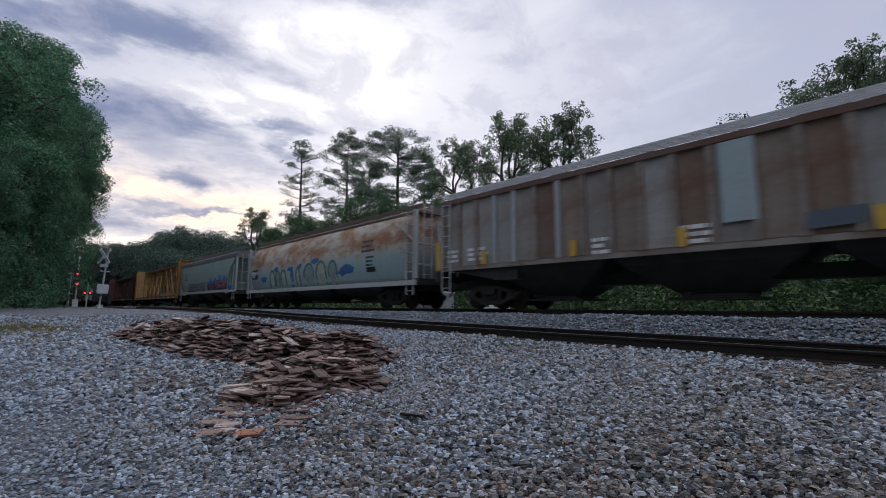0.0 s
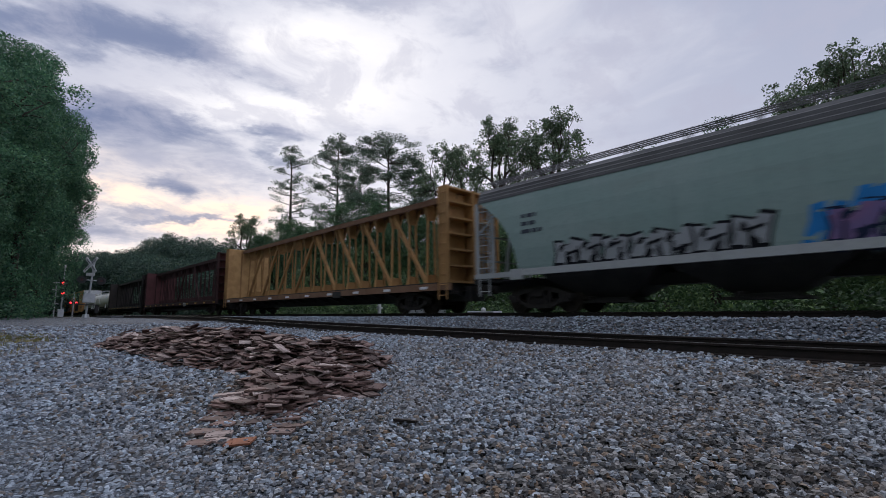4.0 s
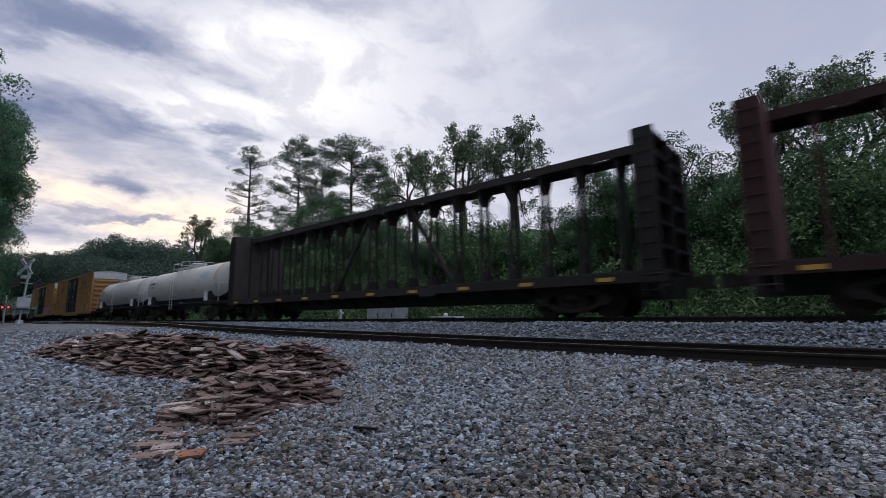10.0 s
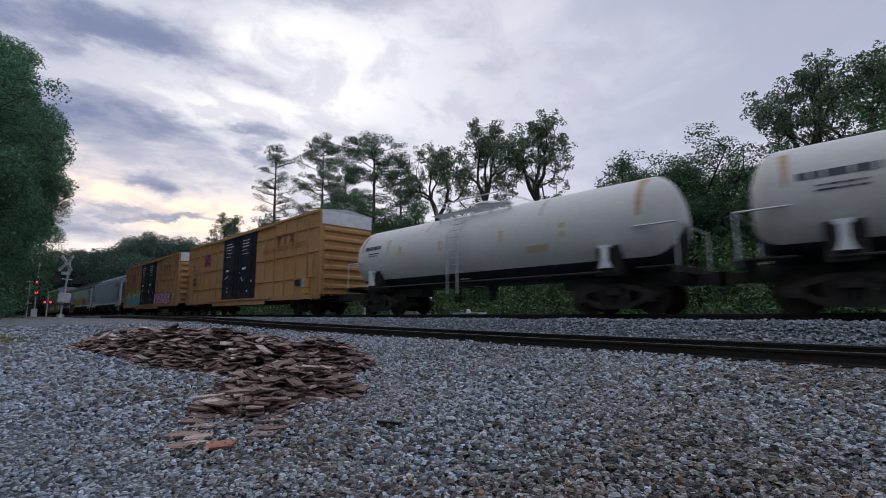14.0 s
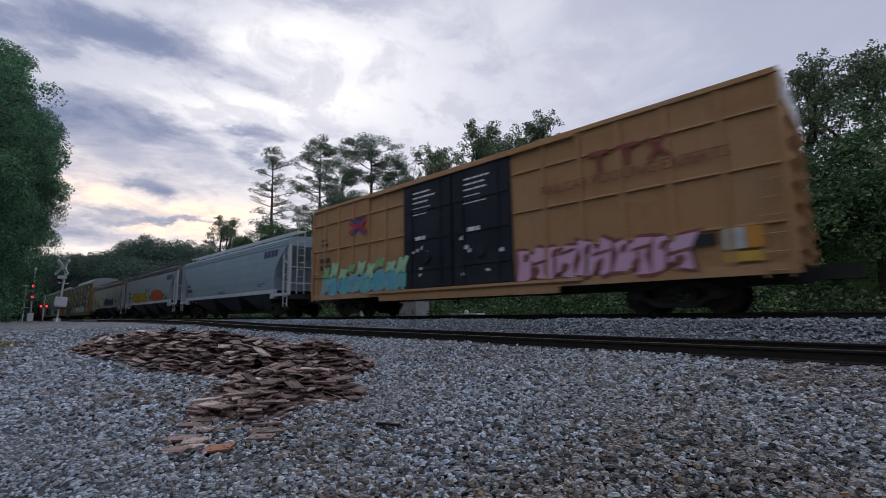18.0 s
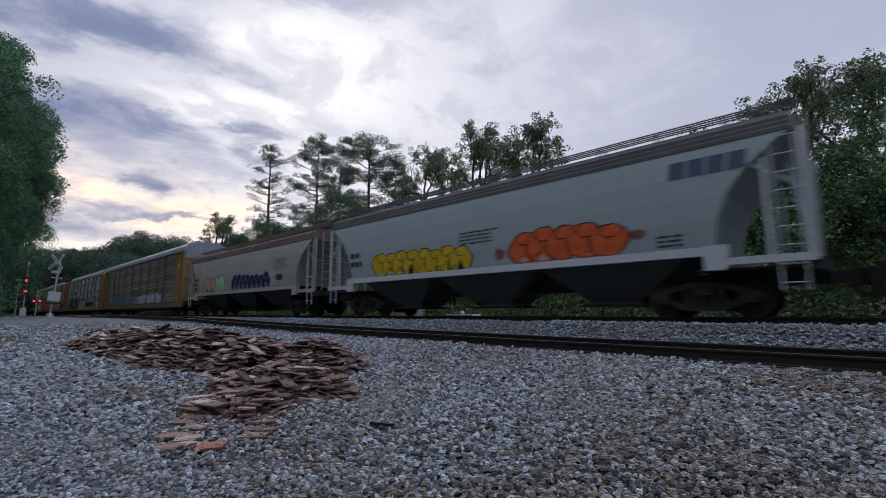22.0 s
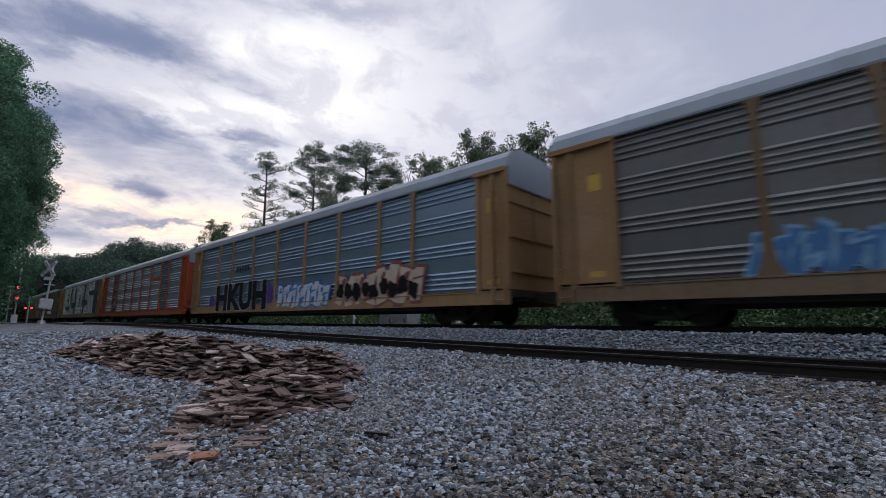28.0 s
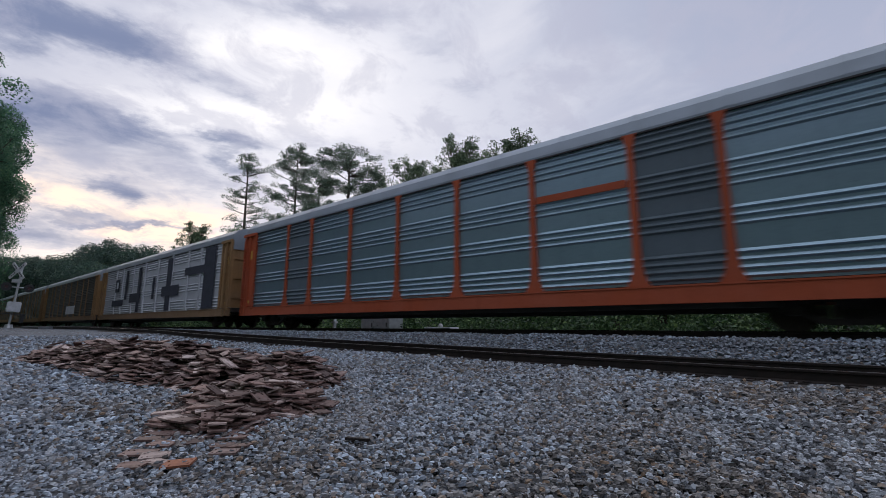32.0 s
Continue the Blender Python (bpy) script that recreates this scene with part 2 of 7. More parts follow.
def stones(name, pale, dark, warm, size):
    """Crushed stone: each chip of its own tone, with shade painted into the gaps."""
    m, b, g = material(name, 0.9)
    v = coords(g)
    vor = g.tree.nodes.new("ShaderNodeTexVoronoi")
    vor.inputs["Scale"].default_value = 1 / size
    g.link(v, vor.inputs["Vector"])
    sep = g.tree.nodes.new("ShaderNodeSeparateColor")
    g.link(vor.outputs["Color"], sep.inputs[0])
    c = g.mix(sep.outputs[0], dark, pale)
    c = g.mix(g.ramp(sep.outputs[1], 0.86, 0.95), c, warm)
    broad = g.noise(v, 0.5, 4.0)
    c = g.mix(g.math("MULTIPLY", g.ramp(broad, 0.4, 0.7), 0.35), c, tuple(x * 0.7 for x in dark))
    # colour falls off between chips, in place of shade there
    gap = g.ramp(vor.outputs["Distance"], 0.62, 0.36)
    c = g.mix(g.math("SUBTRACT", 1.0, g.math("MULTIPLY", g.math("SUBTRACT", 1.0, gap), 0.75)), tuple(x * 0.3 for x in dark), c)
    g.link(c, b.inputs["Base Color"])
    bump(g, b, g.math("MULTIPLY", vor.outputs["Distance"], -1.0), 1.0, size * 0.7)
    return m


def chips(name, pale, dark, warm, curve=1.9):
    """For loose stones that are real geometry: one tone an island, with grain."""
    m, b, g = material(name, 0.88)
    r = g.tree.nodes.new("ShaderNodeNewGeometry").outputs["Random Per Island"]
    v = coords(g)
    c = g.mix(g.math("POWER", r, curve), dark, pale)
    pick = g.math("FRACT", g.math("MULTIPLY", r, 17.3))
    c = g.mix(g.ramp(pick, 0.87, 0.93), c, warm)
    broad = g.ramp(g.noise(v, 0.6, 3.0), 0.4, 0.65)
    c = g.mix(g.math("MULTIPLY", broad, 0.3), c, warm)
    c = g.mix(g.math("MULTIPLY", g.noise(v, 45.0, 3.0), 0.3), c, tuple(x * 0.7 for x in dark))
    g.link(c, b.inputs["Base Color"])
    return m


def leaves(name, a, c2, warm):
    m, b, g = material(name, 0.6)
    r = g.tree.nodes.new("ShaderNodeNewGeometry").outputs["Random Per Island"]
    c = g.mix(r, a, c2)
    c = g.mix(g.ramp(g.math("FRACT", g.math("MULTIPLY", r, 13.7)), 0.82, 1.0), c, warm)
    v = coords(g)
    c = g.mix(g.math("MULTIPLY", g.ramp(g.noise(v, 0.55, 4.0, 0.6), 0.42, 0.62), 0.6), c, tuple(x * 0.45 for x in a))
    c = g.mix(g.math("MULTIPLY", g.ramp(g.noise(g.stretch(v, (1, 1, 1), (9, 4, 2)), 0.8, 3.0), 0.56, 0.70), 0.55), c, warm)
    g.link(c, b.inputs["Base Color"])
    thin = g.tree.nodes.new("ShaderNodeBsdfTranslucent")
    g.link(c, thin.inputs[0])
    both = g.tree.nodes.new("ShaderNodeMixShader")
    both.inputs[0].default_value = 0.3
    g.link(b.outputs[0], both.inputs[1])
    g.link(thin.outputs[0], both.inputs[2])
    g.link(both.outputs[0], g.tree.nodes["Material Output"].inputs[0])
    return m


def plates(name, a, c2, pale):
    m, b, g = material(name, 0.75, 0.0)
    r = g.math("FRACT", g.math("ADD", g.tree.nodes.new("ShaderNodeObjectInfo").outputs["Random"], g.tree.nodes.new("ShaderNodeNewGeometry").outputs["Random Per Island"]))
    v = coords(g)
    c = g.mix(r, a, c2)
    c = g.mix(g.math("MULTIPLY", g.ramp(g.math("FRACT", g.math("MULTIPLY", r, 7.9)), 0.7, 1.0), 0.8), c, pale)
    c = g.mix(g.math("MULTIPLY", g.ramp(g.noise(v, 14.0, 5.0), 0.42, 0.66), 0.6), c, a)
    c = g.mix(g.math("MULTIPLY", g.noise(v, 90.0, 2.0), 0.35), c, tuple(x * 0.5 for x in a))
    g.link(c, b.inputs["Base Color"])
    bump(g, b, g.noise(v, 70.0, 4.0), 0.4, 0.003)
    return m


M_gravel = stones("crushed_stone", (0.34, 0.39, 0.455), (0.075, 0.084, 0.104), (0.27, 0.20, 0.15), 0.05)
M_chips = chips("stone_chips", (0.57, 0.61, 0.67), (0.036, 0.039, 0.046), (0.28, 0.225, 0.18), 1.2)
M_chips_blue = chips("stone_chips_blue", (0.60, 0.69, 0.80), (0.08, 0.094, 0.12), (0.25, 0.22, 0.20), 1.1)
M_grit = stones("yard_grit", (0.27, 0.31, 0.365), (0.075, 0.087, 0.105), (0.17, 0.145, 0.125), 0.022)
M_chips_brown = chips("stone_chips_brown", (0.36, 0.345, 0.338), (0.028, 0.027, 0.028), (0.26, 0.18, 0.125), 1.25)
# near-black base: shade between loose stones, put into the colour
M_gap_shade = worn("stone_gap_shade", (0.030, 0.032, 0.036), (0.070, 0.072, 0.077), 0.95, 0, 6, 60)
M_earth = worn("bank_soil", (0.05, 0.06, 0.03), (0.09, 0.08, 0.05), 0.95, 0, 0.8, 12)
M_asphalt = worn("asphalt", (0.135, 0.148, 0.168), (0.20, 0.212, 0.228), 0.9, 0, 1.2, 50)
M_grass = leaves("grass_blades", (0.16, 0.17, 0.06), (0.30, 0.27, 0.11), (0.42, 0.34, 0.16))
M_rail = worn("rail_steel", (0.014, 0.011, 0.010), (0.032, 0.021, 0.017), 0.7, 0.3, 6, 60)
M_railtop = worn("rail_head_steel", (0.30, 0.28, 0.27), (0.42, 0.40, 0.39), 0.32, 0.9, 6, 60)
M_tie = worn("tie_wood", (0.035, 0.03, 0.027), (0.075, 0.063, 0.055), 0.9, 0, 3, 30)
M_plate = plates("rusty_plate", (0.056, 0.031, 0.027), (0.29, 0.175, 0.148), (0.74, 0.60, 0.555))
M_plate_orange = worn("fresh_rust", (0.32, 0.125, 0.065), (0.22, 0.08, 0.045), 0.8, 0.1, 10, 60)
M_truck = worn("truck_steel", (0.016, 0.014, 0.013), (0.04, 0.032, 0.027), 0.75, 0.2, 4, 30)
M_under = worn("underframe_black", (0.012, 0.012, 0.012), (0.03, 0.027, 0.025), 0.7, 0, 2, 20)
M_wheel = worn("wheel_steel", (0.03, 0.024, 0.02), (0.06, 0.045, 0.035), 0.6, 0.6, 5, 40)
M_bark = worn("bark", (0.035, 0.028, 0.022), (0.075, 0.062, 0.05), 0.95, 0, 2, 14, 0.02)
M_oak = leaves("oak_leaves", (0.035, 0.095, 0.045), (0.10, 0.20, 0.085), (0.16, 0.24, 0.095))
M_pine = leaves("pine_needles", (0.062, 0.110, 0.080), (0.15, 0.215, 0.145), (0.20, 0.255, 0.15))
M_oak_open = leaves("high_oak_leaves", (0.070, 0.120, 0.070), (0.17, 0.245, 0.135), (0.23, 0.29, 0.15))
M_thicket = leaves("thicket_leaves", (0.034, 0.082, 0.038), (0.115, 0.20, 0.075), (0.24, 0.34, 0.12))
M_bush = leaves("shrub_leaves", (0.015, 0.040, 0.015), (0.068, 0.14, 0.045), (0.24, 0.36, 0.125))
M_far = leaves("far_leaves", (0.036, 0.074, 0.060), (0.062, 0.118, 0.082), (0.11, 0.165, 0.09))
M_yard_leaf = leaves("yard_tree_leaves", (0.038, 0.125, 0.075), (0.12, 0.275, 0.14), (0.18, 0.33, 0.15))
M_galv = worn("galvanised_steel", (0.42, 0.44, 0.46), (0.58, 0.6, 0.62), 0.5, 0.5, 4, 30)
M_white = worn("white_paint", (0.72, 0.73, 0.75), (0.55, 0.56, 0.58), 0.6, 0, 3, 20)
M_red = plain("red_lamp_glass", (1.0, 0.03, 0.04), 0.3, 0, 3.5)
M_dullred = plain("unlit_red_glass", (0.06, 0.012, 0.012), 0.3)
M_black = plain("black_paint", (0.015, 0.015, 0.016), 0.5)
M_decal_white = plain("white_lettering", (0.75, 0.76, 0.78), 0.6)
M_decal_dark = plain("dark_lettering", (0.03, 0.04, 0.06), 0.6)
M_yellow = worn("safety_yellow", (0.58, 0.36, 0.05), (0.45, 0.27, 0.05), 0.6, 0, 6, 30)


def part(name, bm, material, parent, label=""):
    """Links a bmesh as one mesh object under a thing or a part."""
    bmesh.ops.recalc_face_normals(bm, faces=bm.faces)
    me = bpy.data.meshes.new(name)
    bm.to_mesh(me)
    bm.free()
    me.materials.append(material)
    ob = new(name, me)
    ob.parent = parent
    if label:
        ob["label"] = label
    return ob


def again(name, me, parent, m=None, label=""):
    """One more part on a mesh that is already there."""
    ob = new(name, me)
    ob.parent = parent
    if m is not None:
        ob.matrix_local = m
    if label:
        ob["label"] = label
    return ob


def box(bm, x0, x1, y0, y1, z0, z1):
    m = Matrix.LocRotScale(((x0 + x1) / 2, (y0 + y1) / 2, (z0 + z1) / 2), None, (x1 - x0, y1 - y0, z1 - z0))
    bmesh.ops.create_cube(bm, size=1, matrix=m)


def beam(bm, a, b, w, d):
    """A square bar from a to b: w across in x or y, d the other way."""
    a, b = Vector(a), Vector(b)
    m = Matrix.Translation((a + b) / 2) @ (b - a).to_track_quat("Z", "Y").to_matrix().to_4x4() @ Matrix.Diagonal((w, d, (b - a).length, 1))
    bmesh.ops.create_cube(bm, size=1, matrix=m)


def tube(bm, a, b, r, r2=None, n=8):
    a, b = Vector(a), Vector(b)
    m = Matrix.Translation((a + b) / 2) @ (b - a).to_track_quat("Z", "Y").to_matrix().to_4x4()
    bmesh.ops.create_cone(bm, cap_ends=True, segments=n, radius1=r, radius2=r if r2 is None else r2, depth=(b - a).length, matrix=m)


def sheet(bm, rows):
    """A skin over rows of points, each row as long as the next."""
    vs = [[bm.verts.new(p) for p in row] for row in rows]
    for r, s in zip(vs, vs[1:]):
        for i in range(len(r) - 1):
            bm.faces.new((r[i], r[i + 1], s[i + 1], s[i]))


def rings(bm, loops):
    """A closed skin over loops, with its two ends filled."""
    vs = [[bm.verts.new(p) for p in loop] for loop in loops]
    n = len(vs[0])
    for r, s in zip(vs, vs[1:]):
        for i in range(n):
            bm.faces.new((r[i], r[(i + 1) % n], s[(i + 1) % n], s[i]))
    bm.faces.new(vs[0])
    bm.faces.new(vs[-1])


def stuff_mesh(name, verts, faces, mat):
    me = bpy.data.meshes.new(name)
    me.from_pydata(verts, [], faces)
    me.materials.append(mat)
    return me


# ---- ground, tracks ----
def build_ground():
    xs = [-1500, -700, -400, -250, -180, -140, -110] + [-90 + i for i in range(0, 121)] + [40, 60, 100, 200, 400, 900, 1500]
    ys = [-1500, -400, -120, -60, -30, -15, -8] + [-5 + 0.4 * i for i in range(0, 64)] + [22, 26, 34, 50, 100, 250, 600, 1500]
    verts = []
    for x in xs:
        for y in ys:
            z = ground_z(x, y)
            if -30 < x < 20 and -4 < y < 20:
                z += 0.035 * noise.noise((x * 0.6, y * 0.6, 0)) + 0.012 * noise.noise((x * 2.3, y * 2.3, 4))
            verts.append((x, y, z))
    n = len(ys)
    faces = [(i * n + j, (i + 1) * n + j, (i + 1) * n + j + 1, i * n + j + 1) for i in range(len(xs) - 1) for j in range(n - 1)]
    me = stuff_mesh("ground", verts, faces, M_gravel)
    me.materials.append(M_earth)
    me.materials.append(M_gap_shade)
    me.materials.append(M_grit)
    for p in me.polygons:
        x, y = p.center.x, p.center.y
        p.material_index = 1 if y > 15.6 or y < -14 or x < -75 else 0
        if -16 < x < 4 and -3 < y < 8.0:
            # index 2 paints the shadowed gaps under the near stones
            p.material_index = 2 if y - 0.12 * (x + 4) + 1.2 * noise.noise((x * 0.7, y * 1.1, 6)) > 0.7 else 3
    tagged(new("ground", me), "grey crushed-stone yard beside the railway tracks", "ground", kind="structure")
    # the crossing's road, beyond the yard
    bm = bmesh.new()
    sheet(bm, [[(x, y, ground_z(x, y) + 0.03) for y in (-80, -20, -6, 0, 4, 6.5)] for x in (-62, -58, -54, -50)])
    tagged(part("road", bm, M_asphalt, None), "pale worn asphalt road to the level crossing", "road", kind="structure")
    bm = bmesh.new()
    for x0, x1, y0, y1 in ((-60, -51, 7.0, 7.95), (-60, -51, 8.15, 9.4), (-60, -51, 9.65, 11.9), (-60, -51, 12.1, 13.4)):
        box(bm, x0, x1, y0, y1, 0.6, 0.78)
    tagged(part("crossing_panel", bm, M_asphalt, None), "worn timber and asphalt crossing panels between the rails", "crossing", kind="structure")


RAIL_SECTION = [(-0.07, -0.18), (-0.07, -0.166), (-0.012, -0.148), (-0.012, -0.042), (-0.036, -0.034), (-0.037, -0.006), (-0.03, 0.0),
                (0.03, 0.0), (0.037, -0.006), (0.036, -0.034), (0.012, -0.042), (0.012, -0.148), (0.07, -0.166), (0.07, -0.18)]


def build_tracks():
    for y0, height, low, label in ((TRAIN_Y, None, -640, "main line"), (SIDING_Y, siding_z, -420, "siding")):
        xs = [low, -150, -90] + list(range(-60, 31, 1)) + [60, 160]
        for s in (-0.5, 0.5):
            y = y0 + s * GAUGE
            bm = bmesh.new()
            sheet(bm, [[(x, y + dy, (RAIL_Z if height is None else height(x)) + dz) for dy, dz in RAIL_SECTION] for x in xs])
            rail = tagged(part("rail", bm, M_rail, None), "brown rusty steel rail of the " + label, "rail", "rails", "structure")
            bm = bmesh.new()
            sheet(bm, [[(x, y + dy, (RAIL_Z if height is None else height(x)) + 0.0015) for dy in (-0.031, 0.0, 0.031)] for x in xs])
            part("running_surface", bm, M_railtop, rail, "worn bright strip on top of the rail")
    # ties of the siding, half sunk in stone, and the plates and spikes on them
    tie_bm = bmesh.new()
    box(tie_bm, -0.115, 0.115, -1.3, 1.3, -0.16, 0.0)
    bmesh.ops.bevel(tie_bm, geom=tie_bm.edges[:], offset=0.012, segments=1, affect="EDGES")
    tie_me = bpy.data.meshes.new("tie")
    tie_bm.to_mesh(tie_me)
    tie_bm.free()
    tie_me.materials.append(M_tie)
    pl_bm = bmesh.new()
    box(pl_bm, -0.1, 0.1, -0.18, 0.18, 0.0, 0.018)
    for sx in (-0.06, 0.06):
        for sy in (-0.1, 0.1):
            box(pl_bm, sx - 0.012, sx + 0.012, sy - 0.02, sy + 0.02, 0.0, 0.045)
    pl_me = bpy.data.meshes.new("spiked_plate")
    pl_bm.to_mesh(pl_me)
    pl_bm.free()
    pl_me.materials.append(M_rail)
    rng = random.Random(4)
    for line, y0 in (("siding", SIDING_Y), ("main", TRAIN_Y)):
        first, last, step = (-34, 6, 0.55) if line == "siding" else (-30, 6, 0.55)
        track = tagged(new("track_bed_" + line), "dark weathered timber ties in a stone bed", "track", kind="structure")
        x = first
        while x < last:
            z = (siding_z(x) if line == "siding" else RAIL_Z) - 0.197
            tie = again("tie", tie_me, track, pose(x + rng.uniform(-0.04, 0.04), y0 + rng.uniform(-0.06, 0.06), z, 0, 0, rng.uniform(-1.5, 1.5)))
            if x > -22:
                for s in (-0.5, 0.5):
                    again("spiked_plate", pl_me, tie, pose(0, s * GAUGE, 0))
            x += step


# a crushed stone: a five-sided waist and a smaller, offset top
CHIP = np.array([(math.cos(a) * r, math.sin(a) * r, z) for r, z, o in ((1.0, 0.0, 0.0), (0.66, 0.5, 0.35)) for a in [o + k * 2 * math.pi / 5 for k in range(5)]], float)
CUBE = np.array([(x, y, z) for x in (-1, 1) for y in (-1, 1) for z in (-1, 1)], float)
CUBE_FACES = np.array([(0, 1, 3, 2), (4, 6, 7, 5), (0, 4, 5, 1), (2, 3, 7, 6), (0, 2, 6, 4), (1, 5, 7, 3)])


def scatter_stones(name, points, sizes, mat, label, seed, sink=0.25):
    """Angular stones of the given sizes on the given points, joined."""
    rng = np.random.default_rng(seed)
    n = len(points)
    base = CHIP[None] * (1 + rng.uniform(-0.22, 0.22, (n, 10, 3)))
    size = np.array(sizes)
    base = base * (size[:, None, None] * 0.5 * np.stack([rng.uniform(0.9, 1.55, n), rng.uniform(0.6, 1.0, n), rng.uniform(0.35, 0.75, n)], 1)[:, None, :])
    base[:, :5, 2] -= (size * 0.22)[:, None]
    # lean each chip, then turn it
    yaw, lean, dirn = rng.uniform(0, 2 * np.pi, n), np.abs(rng.normal(0, 0.32, n)), rng.uniform(0, 2 * np.pi, n)

    def spin(p, ang):
        c, s_ = np.cos(ang)[:, None], np.sin(ang)[:, None]
        return np.stack([p[:, :, 0] * c - p[:, :, 1] * s_, p[:, :, 0] * s_ + p[:, :, 1] * c, p[:, :, 2]], 2)

    v = spin(base, yaw)
    c, s_ = np.cos(lean)[:, None], np.sin(lean)[:, None]
    v = np.stack([v[:, :, 0] * c + v[:, :, 2] * s_, v[:, :, 1], -v[:, :, 0] * s_ + v[:, :, 2] * c], 2)
    v = spin(v, dirn)
    v += np.array(points)[:, None, :]
    v[:, :, 2] += (size * (sink + 0.8 * rng.random(n) ** 2))[:, None]
    quads = np.array([(i, (i + 1) % 5, (i + 1) % 5 + 5, i + 5) for i in range(5)])
    k = (np.arange(n) * 10)[:, None, None]
    f = (quads[None] + k).reshape(-1, 4).tolist() + (np.array([[5, 6, 7, 8, 9]])[None] + k).reshape(-1, 5).tolist()
    me = stuff_mesh(name, v.reshape(-1, 3).tolist(), f, mat)
    return tagged(new(name, me), label, "gravel", kind="stuff")


def build_stones():
    rng = random.Random(11)

    def lift(x, y):
        return ground_z(x, y) + 0.035 * noise.noise((x * 0.6, y * 0.6, 0)) + 0.012 * noise.noise((x * 2.3, y * 2.3, 4))

    grey, brown, fine, sizes_g, sizes_b, sizes_f = [], [], [], [], [], []
    # dense and fine near the camera, sparser further out
    for r0, r1, per, s0, s1 in ((1.5, 3.0, 1600, 0.022, 0.047), (3.0, 5.0, 1450, 0.023, 0.05), (5.0, 8.5, 900, 0.033, 0.068), (8.5, 15.0, 480, 0.042, 0.08), (15.0, 26.0, 70, 0.06, 0.1)):
        area = radians(104) / 2 * (r1 * r1 - r0 * r0)
        for _ in range(int(area * per)):
            r, a = math.sqrt(rng.uniform(r0 * r0, r1 * r1)), radians(rng.uniform(-10, 94))
            x, y = -math.sin(a) * r, math.cos(a) * r
            if y > 8.05 - 0.12 or y < -1.2:
                continue
            # the ends of the ties stay half bare
            if y > 7.42 and x > -24 and abs((x + 34.275) % 0.55 - 0.275) < 0.13 and rng.random() < 0.85:
                continue
            # the driven part of the yard is finer and more worn in
            drive = ease(1.6, -0.4, y - 0.12 * (x + 4))
            if rng.random() < drive * 0.2 - 0.05:
                continue
            s = rng.uniform(s0, s1) * (1 - 0.4 * drive)
            warm = noise.noise((x * 0.35 + 3, y * 0.35, 2)) + 0.40 * ease(-5, 0, x) - 0.30 - drive
            at = (x, y, lift(x, y))
            if rng.random() < drive * 1.4 - 0.15 or (x < -7 and rng.random() < 0.7) or (x < -1.6 and rng.random() < 0.4):
                fine.append(at)
                sizes_f.append(s)
            elif warm > rng.uniform(-0.15, 0.55):
                brown.append(at)
                sizes_b.append(s)
            else:
                grey.append(at)
                sizes_g.append(s)
    scatter_stones("gravel", grey, sizes_g, M_chips, "loose grey crushed stone on the yard", 1)
    scatter_stones("worn_gravel", fine, sizes_f, M_chips_blue, "fine blue-grey crushed stone worn in by wheels", 5, 0.1)
    scatter_stones("brown_gravel", brown, sizes_b, M_chips_brown, "loose grey-brown crushed stone on the yard", 2)
    bed, sizes = [], []
    for _ in range(26000):
        x, y = 4 - 42 * rng.random() ** 1.25, rng.uniform(9.75, 11.85)
        s = rng.uniform(0.045, 0.085)
        bed.append((x, y, lift(x, y)))
        sizes.append(s)
    for _ in range(5000):
        x, y = 4 - 30 * rng.random(), rng.uniform(8.15, 9.4)
        bed.append((x, y, lift(x, y)))
        sizes.append(rng.uniform(0.04, 0.07))
    for _ in range(6000):
        x, y = 4 - 36 * rng.random(), rng.uniform(12.1, 16.0)
        bed.append((x, y, lift(x, y)))
        sizes.append(rng.uniform(0.05, 0.09))
    scatter_stones("ballast", bed, sizes, M_chips_blue, "blue-grey ballast stone between the two tracks", 3)


# ---- heap of tie plates ----
def plate_mesh(kind):
    """A steel tie plate with square spike holes cut through it."""
    L, W, T = ((0.215, 0.135, 0.014), (0.175, 0.12, 0.013), (0.245, 0.135, 0.015))[kind]
    xs = [L * u for u in (-0.5, -0.43, -0.36, -0.27, -0.20, 0.20, 0.27, 0.36, 0.43, 0.5)]
    ys = [W * u for u in (-0.5, -0.33, -0.20, 0.20, 0.33, 0.5)]
    holes = ({(1, 1), (1, 3), (3, 3), (5, 1), (7, 1), (7, 3)}, {(1, 1), (1, 3), (7, 1), (7, 3), (3, 1)}, {(1, 1), (1, 3), (3, 1), (3, 3), (5, 1), (5, 3), (7, 1), (7, 3)})[kind]
    bm = bmesh.new()
    top = [[bm.verts.new((x, y, T)) for y in ys] for x in xs]
    for i in range(len(xs) - 1):
        for j in range(len(ys) - 1):
            if (i, j) in holes:
                continue
            bm.faces.new((top[i][j], top[i + 1][j], top[i + 1][j + 1], top[i][j + 1]))
    box_edges = [e for e in bm.edges if e.is_boundary]
    out = bmesh.ops.extrude_edge_only(bm, edges=box_edges)
    for v in out["geom"]:
        if isinstance(v, bmesh.types.BMVert):
            v.co.z = 0.0
    me = bpy.data.meshes.new("tie_plate")
    bm.to_mesh(me)
    bm.free()
    me.materials.append(M_plate)
    return me


